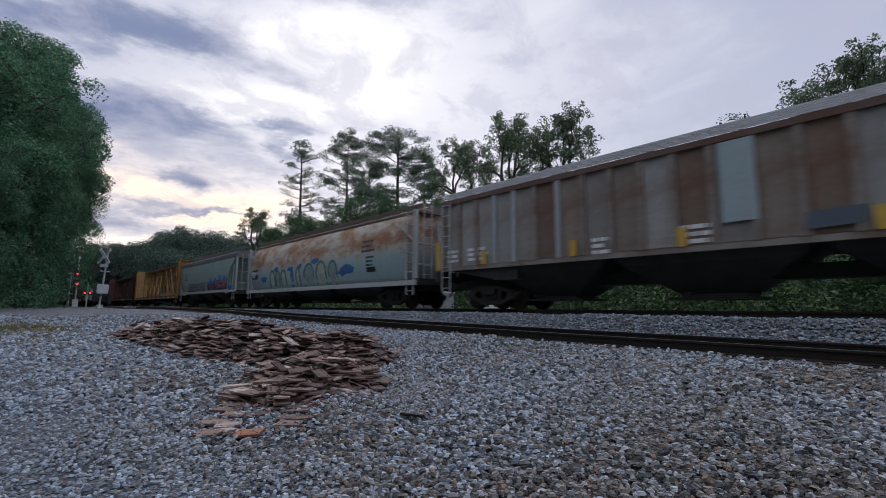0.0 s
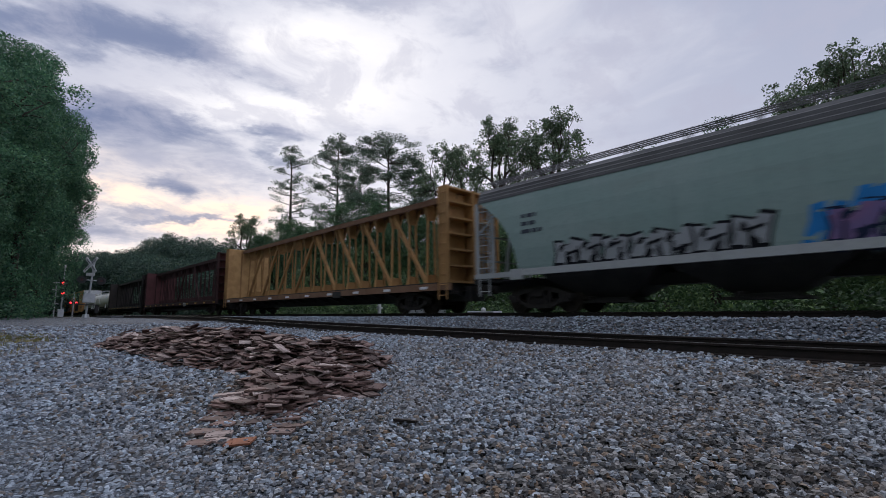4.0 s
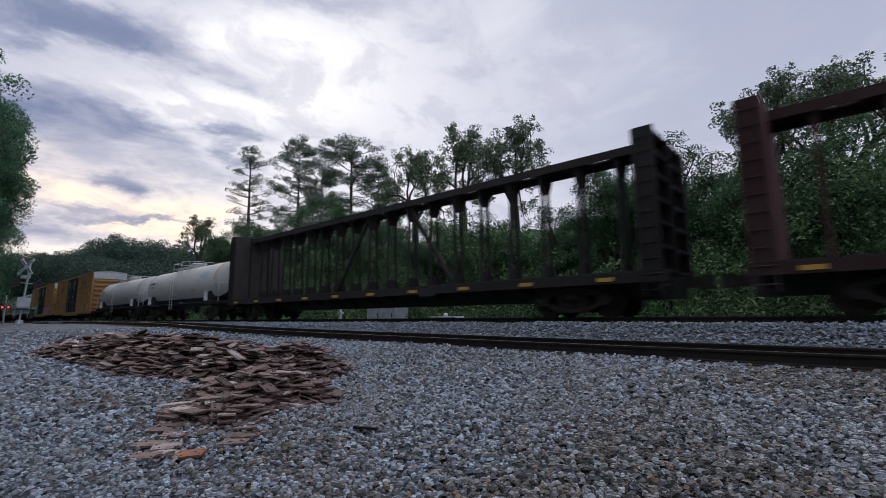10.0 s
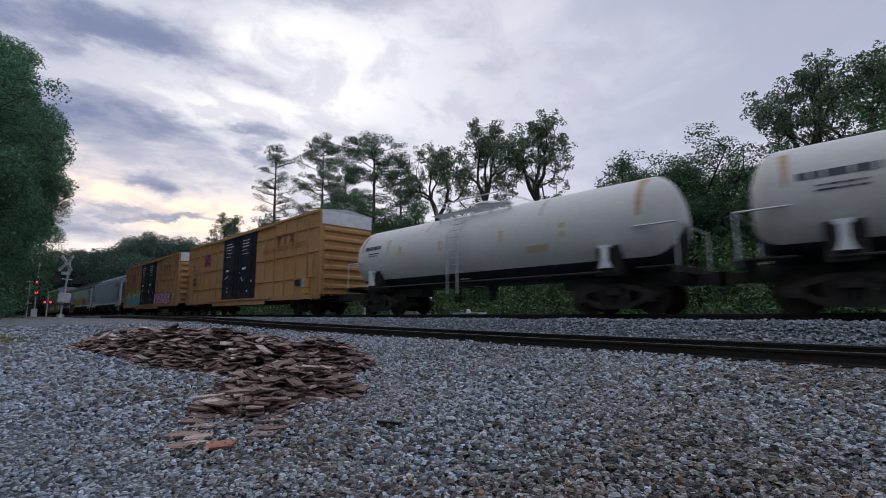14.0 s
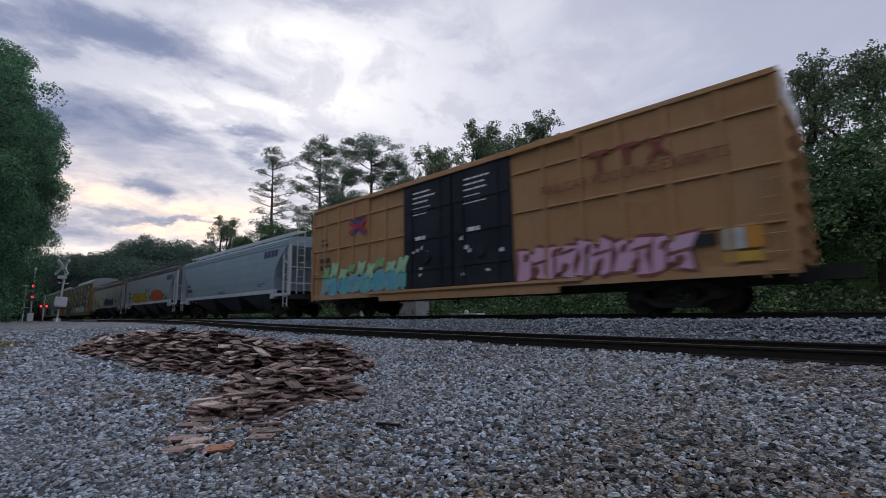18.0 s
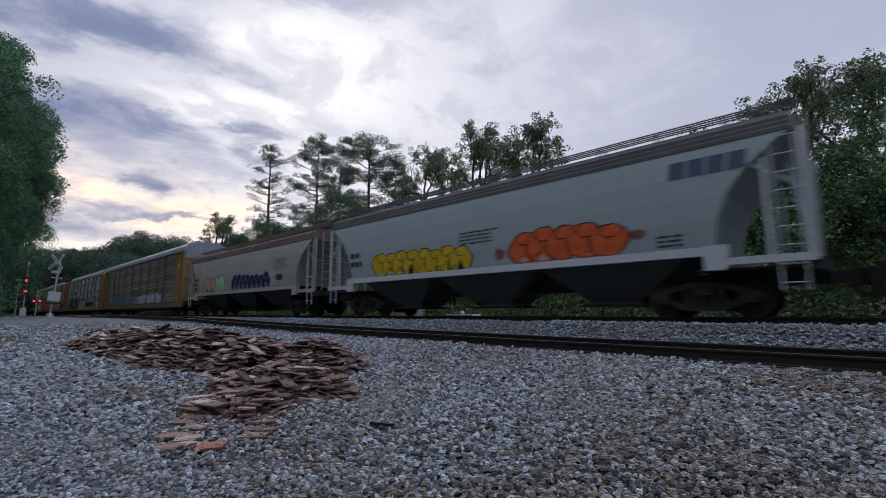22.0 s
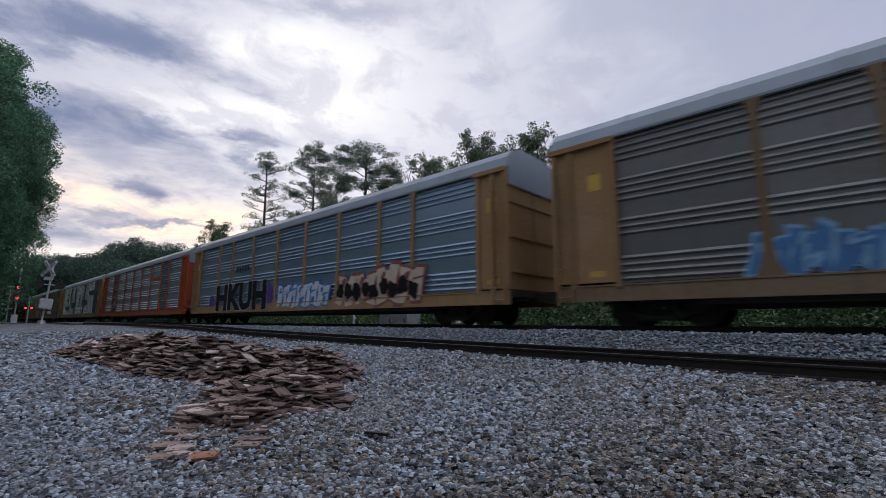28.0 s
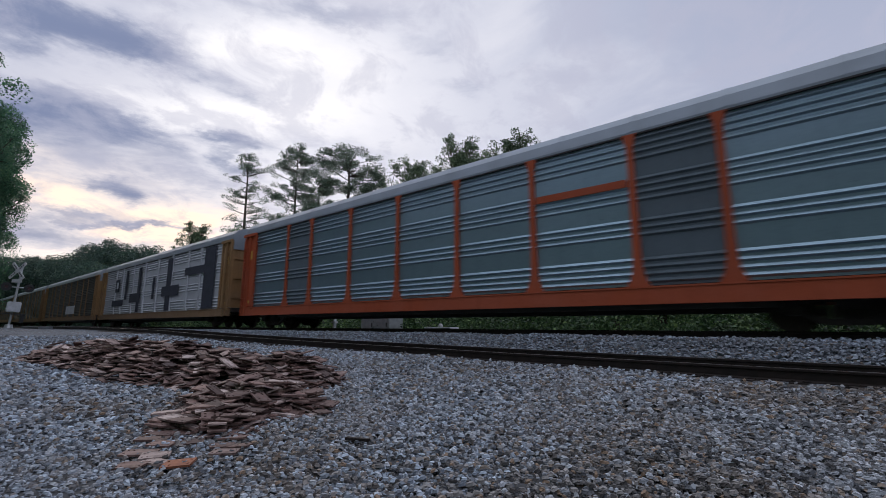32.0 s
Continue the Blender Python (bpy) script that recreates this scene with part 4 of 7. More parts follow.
def build_trees():
    """Each tree by its heading from the yard, its distance and its height."""
    oaks = []
    for seed, wide, opened in ((3, 2.4, True), (8, 3.5, True), (14, 5.2, False), (19, 5.2, False)):
        oaks.append(forked_oak(seed, 16.0, wide) if opened else oak_parts(seed, 16.0, wide))
    kinds = {}
    for i, (bm, cloud) in enumerate(oaks):
        kinds["oak%d" % i] = make_tree("oak_tree", "broad oak with a dark open crown against the sky" if i < 2 else "dense broadleaf tree with a deep green crown", "tree", bm, cloud, M_oak_open if i < 2 else M_oak, Matrix.Translation((0, -300, 0)), "lineside trees")
    for i, (seed, thin) in enumerate(((31, True), (33, False), (37, False))):
        bm, cloud = pine_parts(seed, 22.0, thin)
        kinds["pine%d" % i] = make_tree("pine_tree", "tall thin pine with a bare trunk" if thin else "tall pine with layered dark green tufts", "tree", bm, cloud, M_pine, Matrix.Translation((0, -300, 0)), "lineside trees")
    for i, seed in enumerate((14, 26)):
        bm, cloud = oak_parts(seed, 16.0, 5.2)
        kinds["yard%d" % i] = make_tree("broadleaf_tree", "tall dense broadleaf tree, deep green, at the yard's edge", "tree", bm, cloud, M_yard_leaf, Matrix.Translation((0, -300, 0)), "trees beside the yard")
    used = set()

    def plant(kind, az, dist, top, turn, wide=1.0):
        """top: how high the tree's tip stands over the eye, as a slope."""
        p = toward(az, 0) * dist
        base = ground_z(p.x, p.y) - 0.1
        h = 0.9 + top * dist - base
        native = 22.0 if kind.startswith("pine") else 16.0
        s = h / native
        m = Matrix.Translation((p.x, p.y, base)) @ Matrix.Rotation(radians(turn), 4, "Z") @ Matrix.Diagonal((s * wide, s * wide, s, 1))
        if kind not in used:
            used.add(kind)
            kinds[kind].matrix_basis = m
        else:
            c = copy_thing(kinds[kind], m)
            c.scale = m.to_scale()

    # against the sky beyond the train, from the far end to the near end
    plant("oak0", 69.9, 88, 0.205, 20, 1.15)
    plant("pine0", 64.9, 66, 0.352, 0, 1.1)
    plant("pine1", 59.4, 62, 0.38, 80, 0.95)
    plant("pine2", 56.6, 68, 0.325, 10, 0.9)
    plant("pine2", 52.9, 58, 0.395, 140, 1.3)
    plant("pine1", 49.4, 62, 0.32, 200, 1.1)
    plant("oak1", 44.6, 50, 0.385, 40, 0.9)
    plant("oak0", 38.4, 42, 0.448, 0, 0.92)
    plant("oak1", 31.7, 43, 0.443, 110, 1.0)
    plant("oak2", 48.0, 46, 0.265, 70, 1.1)
    plant("oak3", 55.5, 52, 0.285, 10, 1.1)
    plant("oak2", 62.0, 58, 0.245, 160, 1.1)
    plant("oak3", 66.5, 70, 0.20, 250, 1.0)
    plant("oak3", 42.0, 38, 0.245, 300, 1.4)
    plant("oak2", 34.0, 34, 0.245, 30, 1.4)
    plant("oak3", 26.0, 33, 0.26, 80, 1.1)
    plant("oak2", 19.6, 31, 0.365, 200, 0.95)
    plant("oak3", 14.6, 30, 0.36, 140, 1.05)
    plant("oak2", 9.6, 32, 0.355, 320, 1.05)
    plant("oak1", 3.2, 36, 0.44, 75, 0.95)
    plant("oak1", -2.9, 35, 0.42, 190, 1.1)
    plant("oak3", -9.0, 33, 0.40, 20, 1.1)
    plant("oak2", 5.0, 29, 0.33, 260, 1.2)
    plant("oak3", -1.0, 28, 0.345, 100, 1.2)
    # the tall wood beside the yard's far end
    plant("yard1", 96.3, 44, 0.47, 45, 0.95)
    plant("yard0", 93.0, 47, 0.44, 120, 0.78)
    plant("yard1", 94.8, 52, 0.45, 170, 0.85)
    plant("yard0", 92.4, 54, 0.43, 60, 0.75)
    plant("yard1", 89.6, 50, 0.38, 15, 0.6)
    plant("yard0", 99.5, 40, 0.50, 200, 1.0)
    plant("yard0", 90.2, 58, 0.43, 275, 0.7)
    plant("yard1", 95.0, 36, 0.30, 330, 0.9)
    plant("yard0", 98.0, 34, 0.32, 90, 0.9)
    plant("yard1", 90.0, 54, 0.20, 60, 0.8)
    plant("yard0", 88.3, 62, 0.27, 140, 0.7)
    plant("yard1", 87.8, 60, 0.265, 35, 0.7)
    plant("yard0", 88.6, 60, 0.34, 220, 0.6)


def build_woods():
    rng = np.random.default_rng(77)

    def belt(name, label, points, radii, per, size, mat, flat=0.8):
        v, f = leaf_cloud(rng, points, radii, per, size, flat)
        return tagged(new(name, stuff_mesh(name, v.tolist(), f.tolist(), mat)), label, "woods", kind="stuff")

    pts, rad = [], []
    for _ in range(420):
        x, y = rng.uniform(-60, 16), rng.uniform(17.0, 20.0)
        r = rng.uniform(0.35, 0.95)
        pts.append((x, y, ground_z(x, y) + rng.uniform(0.1, 1.2) * (0.6 + 0.4 * math.sin(x * 0.7) ** 2)))
        rad.append(r)
    belt("shrubs", "bright green shrubs and vines along the far side of the track", pts, rad, 230, 0.088, M_bush)
    pts, rad = [], []
    for _ in range(620):
        x, y = rng.uniform(-75, 20), rng.uniform(20.5, 30)
        pts.append((x, y, 0.3 + 6.6 * rng.random() ** 1.1 * (0.75 + 0.3 * math.sin(x * 0.31 + 1.0))))
        rad.append(rng.uniform(0.6, 1.5))
    belt("understorey", "dense dark green understorey of the wood", pts, rad, 150, 0.105, M_thicket)
    pts, rad = [], []
    for _ in range(420):
        az = rng.uniform(62, 90)
        d = rng.uniform(140, 200)
        top = np.interp(az, (62, 69, 72.8, 76.1, 81.4, 85.3, 90), (0.17, 0.15, 0.147, 0.157, 0.125, 0.10, 0.09)) + 0.006 * math.sin(az * 3.1) + 0.004 * math.sin(az * 9)
        p = toward(az, 0) * d
        pts.append((p.x, p.y, 0.9 + d * top * rng.uniform(0.15, 1.0) ** 0.6 - 2.0))
        rad.append(rng.uniform(2.0, 4.2))
    belt("far_woods", "wooded ridge far behind the crossing", pts, rad, 60, 0.27, M_far)
    pts, rad = [], []
    for _ in range(170):
        az, d = rng.uniform(88.0, 104), rng.uniform(40, 60)
        p = toward(az, 0) * d
        pts.append((p.x, p.y, ground_z(p.x, p.y) + rng.uniform(0.2, 5.5) * (0.25 + 0.75 * ease(88, 93, az))))
        rad.append(rng.uniform(0.7, 1.6))
    belt("yard_wood_edge", "dark green bushes at the edge of the wood", pts, rad, 140, 0.12, M_yard_leaf)
    # the full face of the tall wood, clump over clump, stepping back towards its top
    pts, rad = [], []
    for _ in range(1300):
        top = rng.uniform(0.06, 0.455)
        edge = np.interp(top, (0.06, 0.12, 0.22, 0.28, 0.34, 0.38, 0.455), (89.6, 87.9, 85.6, 85.8, 87.0, 88.4, 89.0)) + 0.6 * math.sin(top * 52) + rng.uniform(-0.9, 0.4)
        az, d = edge + 14 * rng.random() ** 1.5, rng.uniform(60, 68)
        p = toward(az, 0) * d
        pts.append((p.x, p.y, 0.9 + top * d))
        rad.append(rng.uniform(0.5, 1.0) + 0.6 * min(1, (az - edge) / 2))
    belt("yard_wood_face", "tall dense dark green foliage of the wood by the yard", pts, rad, 150, 0.11, M_yard_leaf)
    # unseen leafy sheet that closes the yard, added to block light on the train
    bm = bmesh.new()
    rows = []
    for k, h in enumerate((-0.5, 6.0, 12.0, 17.0)):
        rows.append([(x, -17 - 2 * noise.noise((x * 0.15, k, 3)) - k * 0.8, h + 2.0 * noise.noise((x * 0.2, k * 2.0, 7)) * (k > 0)) for x in range(-60, 91, 2)])
    sheet(bm, rows)
    tagged(part("yard_wood", bm, M_oak, None), "unseen leafy sheet that closes the yard behind and blocks sky light", "woods", kind="structure")
    pts, rad = [], []
    for _ in range(520):
        x = -58 - 150 * rng.random() ** 1.3
        y = rng.uniform(17.5, 24)
        reach = math.hypot(x, y)
        pts.append((x, y, 0.3 + (reach * 0.112 - 0.8) * rng.random() ** 0.8))
        rad.append(rng.uniform(0.9, 2.0) * (0.7 + reach / 200))
    belt("trackside_trees", "dark green trees close behind the far end of the train", pts, rad, 60, 0.2, M_far)
    # sheet hidden by the yard trees, added to keep light off the far cars
    bm = bmesh.new()
    sheet(bm, [[(x, -2.0 + 0.012 * (-75 - x) + 1.2 * noise.noise((x * 0.1, k, 3)), h + 2 * noise.noise((x * 0.12, k, 9)) * (k > 0)) for x in range(-330, -69, 5)] for k, h in enumerate((-0.5, 7.0, 14.0, 21.0))])
    tagged(part("unseen_track_blocker", bm, M_oak, None), "unseen leafy sheet along the track, added to shade the far cars", "woods", kind="structure")
    # solid dark wood behind the leaves
    bm = bmesh.new()
    rows = []
    for k, h in enumerate((-1.0, 3.0, 6.0, 8.0)):
        rows.append([(x, 31 + 2.5 * noise.noise((x * 0.2, k, 1)) + k * 0.6, h + 1.6 * noise.noise((x * 0.33, k * 2.0, 5)) * (k > 0)) for x in range(-110, 41, 1)])
    sheet(bm, rows)
    tagged(part("wood_interior", bm, M_thicket, None), "dark interior of the wood behind the trees", "woods", kind="structure")
    bm = bmesh.new()
    rows = []
    for k, u in enumerate((0.0, 0.4, 0.8, 1.0)):
        row = []
        for i in range(0, 121):
            az = 58 + i * 0.3
            top = np.interp(az, (58, 69, 72.8, 76.1, 81.4, 85.3, 90, 94), (0.16, 0.14, 0.135, 0.145, 0.113, 0.088, 0.08, 0.08))
            d = 205 + 6 * noise.noise((az * 1.3, k, 2))
            p = toward(az, 0) * d
            row.append((p.x, p.y, -2 + (d * float(top) + 0.5) * u + 1.2 * noise.noise((az * 2.5, k, 8)) * u))
        rows.append(row)
    sheet(bm, rows)
    tagged(part("ridge", bm, M_far, None), "dim wooded ridge on the skyline", "woods", kind="structure")
    # dry grass by the road
    n = 2600
    g = np.random.default_rng(5)
    x, y = -16.5 + g.normal(0, 1.6, n), 0.0 + g.normal(0, 0.45, n)
    x, y = x + 0.5 * np.sin(y * 7), y + 0.25 * np.sin(x * 3.1)
    z = np.array([ground_z(a, b) for a, b in zip(x, y)])
    hgt, ww, tt = g.uniform(0.03, 0.12, n), g.uniform(0.01, 0.03, n), g.uniform(0, 6.28, n)
    v = np.stack([np.stack([x - ww * np.cos(tt), y - ww * np.sin(tt), z], 1), np.stack([x + ww * np.cos(tt), y + ww * np.sin(tt), z], 1), np.stack([x + hgt * 0.4 * np.sin(tt), y, z + hgt], 1)], 1).reshape(-1, 3)
    f = np.arange(len(v)).reshape(-1, 3)
    tagged(new("dry_grass", stuff_mesh("dry_grass", v.tolist(), f.tolist(), M_grass)), "patch of dry yellow grass beside the yard", "grass", kind="stuff")


# ---- freight cars: x along, -y towards the yard, z from the rail's top ----
def shared(name, bm, mat):
    bmesh.ops.recalc_face_normals(bm, faces=bm.faces)
    me = bpy.data.meshes.new(name)
    bm.to_mesh(me)
    bm.free()
    me.materials.append(mat)
    return me


WHEEL_R = 0.42


def truck_meshes():
    bm = bmesh.new()
    for s in (-1, 1):
        y = s * 0.74
        tube(bm, (0, y - 0.05, 0), (0, y + 0.05, 0), WHEEL_R, n=28)
        tube(bm, (0, y - s * 0.07 - 0.02, 0), (0, y - s * 0.07 + 0.02, 0), WHEEL_R + 0.03, n=28)
        for k in range(6):
            a = k * math.pi / 3
            tube(bm, (math.cos(a) * 0.24, y + s * 0.045, math.sin(a) * 0.24), (math.cos(a) * 0.24, y + s * 0.065, math.sin(a) * 0.24), 0.05, n=6)
        tube(bm, (0, y, 0), (0, y + s * 0.22, 0), 0.1, n=10)
    tube(bm, (0, -0.8, 0), (0, 0.8, 0), 0.08, n=10)
    wheelset = shared("wheelset", bm, M_wheel)
    bm = bmesh.new()
    # cast side frame: top chord, sloping arms, lower chord, pedestals
    pts = [(-1.15, 0.47), (-0.8, 0.60), (-0.3, 0.74), (0.3, 0.74), (0.8, 0.60), (1.15, 0.47)]
    for a, b in zip(pts, pts[1:]):
        beam(bm, (a[0], 0, a[1]), (b[0], 0, b[1]), 0.14, 0.13)
    low = [(-0.85, 0.42), (-0.38, 0.2), (0.38, 0.2), (0.85, 0.42)]
    for a, b in zip(low, low[1:]):
        beam(bm, (a[0], 0, a[1]), (b[0], 0, b[1]), 0.13, 0.12)
    for x in (-0.36, 0.36):
        beam(bm, (x, 0, 0.2), (x, 0, 0.72), 0.12, 0.12)
    for x in (-0.89, 0.89):
        box(bm, x - 0.17, x + 0.17, -0.1, 0.1, 0.33, 0.58)
        tube(bm, (x, -0.14, WHEEL_R), (x, 0.12, WHEEL_R), 0.11, n=10)
    for x in (-0.19, 0.0, 0.19):
        tube(bm, (x, -0.02, 0.24), (x, -0.02, 0.52), 0.075, n=8)
    side_frame = shared("side_frame", bm, M_truck)
    bm = bmesh.new()
    box(bm, -0.22, 0.22, -1.15, 1.15, 0.5, 0.68)
    box(bm, -0.3, 0.3, -0.35, 0.35, 0.66, 0.84)
    for x in (-0.45, 0.45):
        box(bm, x - 0.05, x + 0.05, -0.85, 0.85, 0.36, 0.46)
    bogie = shared("bogie", bm, M_truck)
    bm = bmesh.new()
    box(bm, 0, 0.75, -0.12, 0.12, 0.72, 0.98)
    box(bm, 0.62, 0.92, -0.17, 0.17, 0.68, 1.02)
    tube(bm, (0.55, 0.3, 0.8), (0.85, 0.32, 0.45), 0.035)
    beam(bm, (0.05, -1.3, 0.72), (0.05, 0.0, 0.9), 0.04, 0.04)
    coupler = shared("coupler", bm, M_truck)
    return wheelset, side_frame, bogie, coupler


WHEELSET, SIDE_FRAME, BOGIE, COUPLER = truck_meshes()
TRAIN = []       # car, middle of the car along the train
WHEELS = []      # wheelset, its place on the car, middle of the car


def rolling(name, label, front, back, inset=2.4, gap=0.62):
    """The Empty of a car between two couplers, with its trucks and couplers. Returns it and half its body's length."""
    car = tagged(new(name), label, "freight car", "cars of the freight train")
    mid, half = (front + back) / 2, (front - back) / 2 - gap
    TRAIN.append((car, mid))
    for s in (-1, 1):
        x = s * (half - inset)
        bogie = again("bogie", BOGIE, car, pose(x, 0, 0))
        for y in (-1.0, 1.0):
            again("side_frame", SIDE_FRAME, bogie, pose(0, y, 0))
        for w in (-0.89, 0.89):
            WHEELS.append((again("wheelset", WHEELSET, car, pose(x + w, 0, WHEEL_R)), x + w, mid))
        again("coupler", COUPLER, car, pose(s * (half - 0.25), 0, 0, 0, 0, 0 if s > 0 else 180))
    return car, half


def ladder(bm, x, y, z0, z1, w=0.42, along_y=False, step=0.38):
    ends = [(x - w / 2, y), (x + w / 2, y)] if not along_y else [(x, y - w / 2), (x, y + w / 2)]
    for a, b in ends:
        beam(bm, (a, b, z0), (a, b, z1), 0.035, 0.035)
    z = z0 + 0.15
    while z < z1:
        tube(bm, (*ends[0], z), (*ends[1], z), 0.014, n=5)
        z += step


def skin(profile, z):
    """Half width of a car's side at height z, from its profile of (z, half width, ...)."""
    for p, q in zip(profile, profile[1:]):
        if p[0] <= z <= q[0]:
            return p[1] + (q[1] - p[1]) * (z - p[0]) / (q[0] - p[0])
    return profile[-1][1] if z > profile[-1][0] else profile[0][1]


def blob(bm, side, x, z, rx, rz, proud, n=18, wob=0.0, seed=0, tilt=0.0):
    """A rounded painted patch that lies on a car's side."""
    rng = random.Random(seed)
    ring = []
    c = bm.verts.new((x, -side(z) - proud, z))
    for k in range(n):
        a = 2 * math.pi * k / n
        w = 1 + wob * rng.uniform(-1, 1)
        u, v = rx * w * math.cos(a), rz * w * math.sin(a)
        u += v * tilt
        ring.append(bm.verts.new((x + u, -side(z + v) - proud, z + v)))
    for k in range(n):
        bm.faces.new((c, ring[k], ring[(k + 1) % n]))


def bars(bm, side, x0, x1, z0, rows, h, gap, proud=0.006, seed=1):
    """Lines of lettering too small to read, as plain bars."""
    rng = random.Random(seed)
    for r in range(rows):
        z = z0 - r * (h + gap)
        end = x0 + (x1 - x0) * rng.uniform(0.6, 1.0)
        x = x0
        while x < end - 0.05:
            w = min(rng.uniform(0.12, 0.4), end - x)
            p = [(x, z), (x + w, z), (x + w, z - h), (x, z - h)]
            bm.faces.new([bm.verts.new((a, -side(b) - proud, b)) for a, b in p])
            x += w + 0.05


def slab(bm, side, pts, proud):
    bm.faces.new([bm.verts.new((a, -side(b) - proud, b)) for a, b in pts])


def stroke(bm, side, pts, w, proud):
    """A painted band along a line of points on a car's side."""
    edge = []
    for i, (a, b) in enumerate(pts):
        p, q = pts[max(i - 1, 0)], pts[min(i + 1, len(pts) - 1)]
        d = Vector((q[0] - p[0], q[1] - p[1])).normalized() * w / 2
        edge.append([(a + d.y, -side(b) - proud, b - d.x), (a - d.y, -side(b) - proud, b + d.x)])
    sheet(bm, edge)


def words(name, text, size, x, z, side, proud, mat, parent, thick=0.0, label="", wide=1.0):
    """Lettering in the built-in font, laid on a car's side."""
    cu = bpy.data.curves.new("text", "FONT")
    cu.body, cu.size, cu.offset, cu.resolution_u = text, size, thick, 2
    tmp = bpy.data.objects.new("text", cu)
    scene.collection.objects.link(tmp)
    me = bpy.data.meshes.new_from_object(tmp)
    bpy.data.objects.remove(tmp)
    for v in me.vertices:
        a, b = v.co.x * wide + x, v.co.y + z
        v.co = (a, -side(b) - proud, b)
    me.materials.clear()
    me.materials.append(mat)
    ob = new(name, me)
    ob.parent = parent
    if label:
        ob["label"] = label
    return ob


def spray(name, col, rough=0.6, col2=None):
    m = worn(name, col, col2 or tuple(c * 0.72 for c in col), rough, 0, 1.6 if col2 else 2.5, 25)
    m.node_tree.nodes["Principled BSDF"].inputs["Specular IOR Level"].default_value = 0.12
    return m


G_yellow, G_orange = spray("spray_yellow", (0.62, 0.43, 0.03)), spray("spray_orange", (0.70, 0.13, 0.05))
G_navy, G_white = spray("spray_navy", (0.02, 0.028, 0.06)), spray("spray_white", (0.62, 0.64, 0.70))
G_pink, G_teal = spray("spray_pink", (0.66, 0.36, 0.52), 0.6, (0.56, 0.40, 0.55)), spray("spray_teal", (0.08, 0.40, 0.50), 0.6, (0.20, 0.50, 0.38))
G_green, G_mint = spray("spray_green", (0.24, 0.48, 0.25)), spray("spray_mint", (0.42, 0.66, 0.42))
G_blue, G_black = spray("spray_blue", (0.08, 0.20, 0.48)), spray("spray_black", (0.012, 0.012, 0.016))
G_sky, G_peach = spray("spray_sky_blue", (0.24, 0.42, 0.62)), spray("spray_peach", (0.60, 0.36, 0.22))
G_purple, G_maroon = spray("spray_purple", (0.10, 0.07, 0.25)), spray("spray_maroon", (0.26, 0.10, 0.09))
G_slate = spray("spray_slate_blue", (0.17, 0.21, 0.29))
G_mauve = spray("spray_mauve", (0.30, 0.14, 0.24), 0.6, (0.16, 0.14, 0.30))
G_rose = spray("spray_rose", (0.48, 0.20, 0.20), 0.6, (0.34, 0.13, 0.20))
G_denim = spray("spray_denim", (0.09, 0.22, 0.45))
G_pale = spray("spray_pale_grey", (0.36, 0.38, 0.40))
G_haze = spray("spray_haze", (0.17, 0.20, 0.21))
G_azure = spray("spray_azure", (0.03, 0.22, 0.55))
G_red, G_cream = spray("spray_red", (0.55, 0.06, 0.07)), spray("spray_cream", (0.62, 0.5, 0.4))


def block(bm, side, x, z, rx, rz, proud, seed, tilt=0.0):
    """A jagged upright block with notches top and bottom, as sprayed capitals have."""
    rng = random.Random(seed)
    a, b, c, d, e, f = [rng.uniform(-0.16, 0.16) for _ in range(6)]
    n1, n2 = rng.uniform(0.15, 0.5), rng.uniform(0.15, 0.5)
    pts = [(-1 + a, -1 + b), (-0.3 + c, -1 + d), (-0.1 + c, -1 + n1), (0.15 + c, -1 + n1), (0.3 + c, -1 - b), (1 + d, -1 + e), (0.86 + e, -0.1 + a), (1.05 + f, 0.95 + a), (0.3 + e, 1 + c), (0.16 + e, 1 - n2), (-0.08 + e, 1 - n2), (-0.25 + e, 0.95 + d), (-1.02 + f, 1 + e), (-0.85 + b, 0.1 + d)]
    c0 = bm.verts.new((x, -side(z) - proud, z))
    ring = [bm.verts.new((x + u * rx + v * rz * tilt, -side(z + v * rz) - proud, z + v * rz)) for u, v in pts]
    for i in range(len(ring)):
        bm.faces.new((c0, ring[i], ring[(i + 1) % len(ring)]))


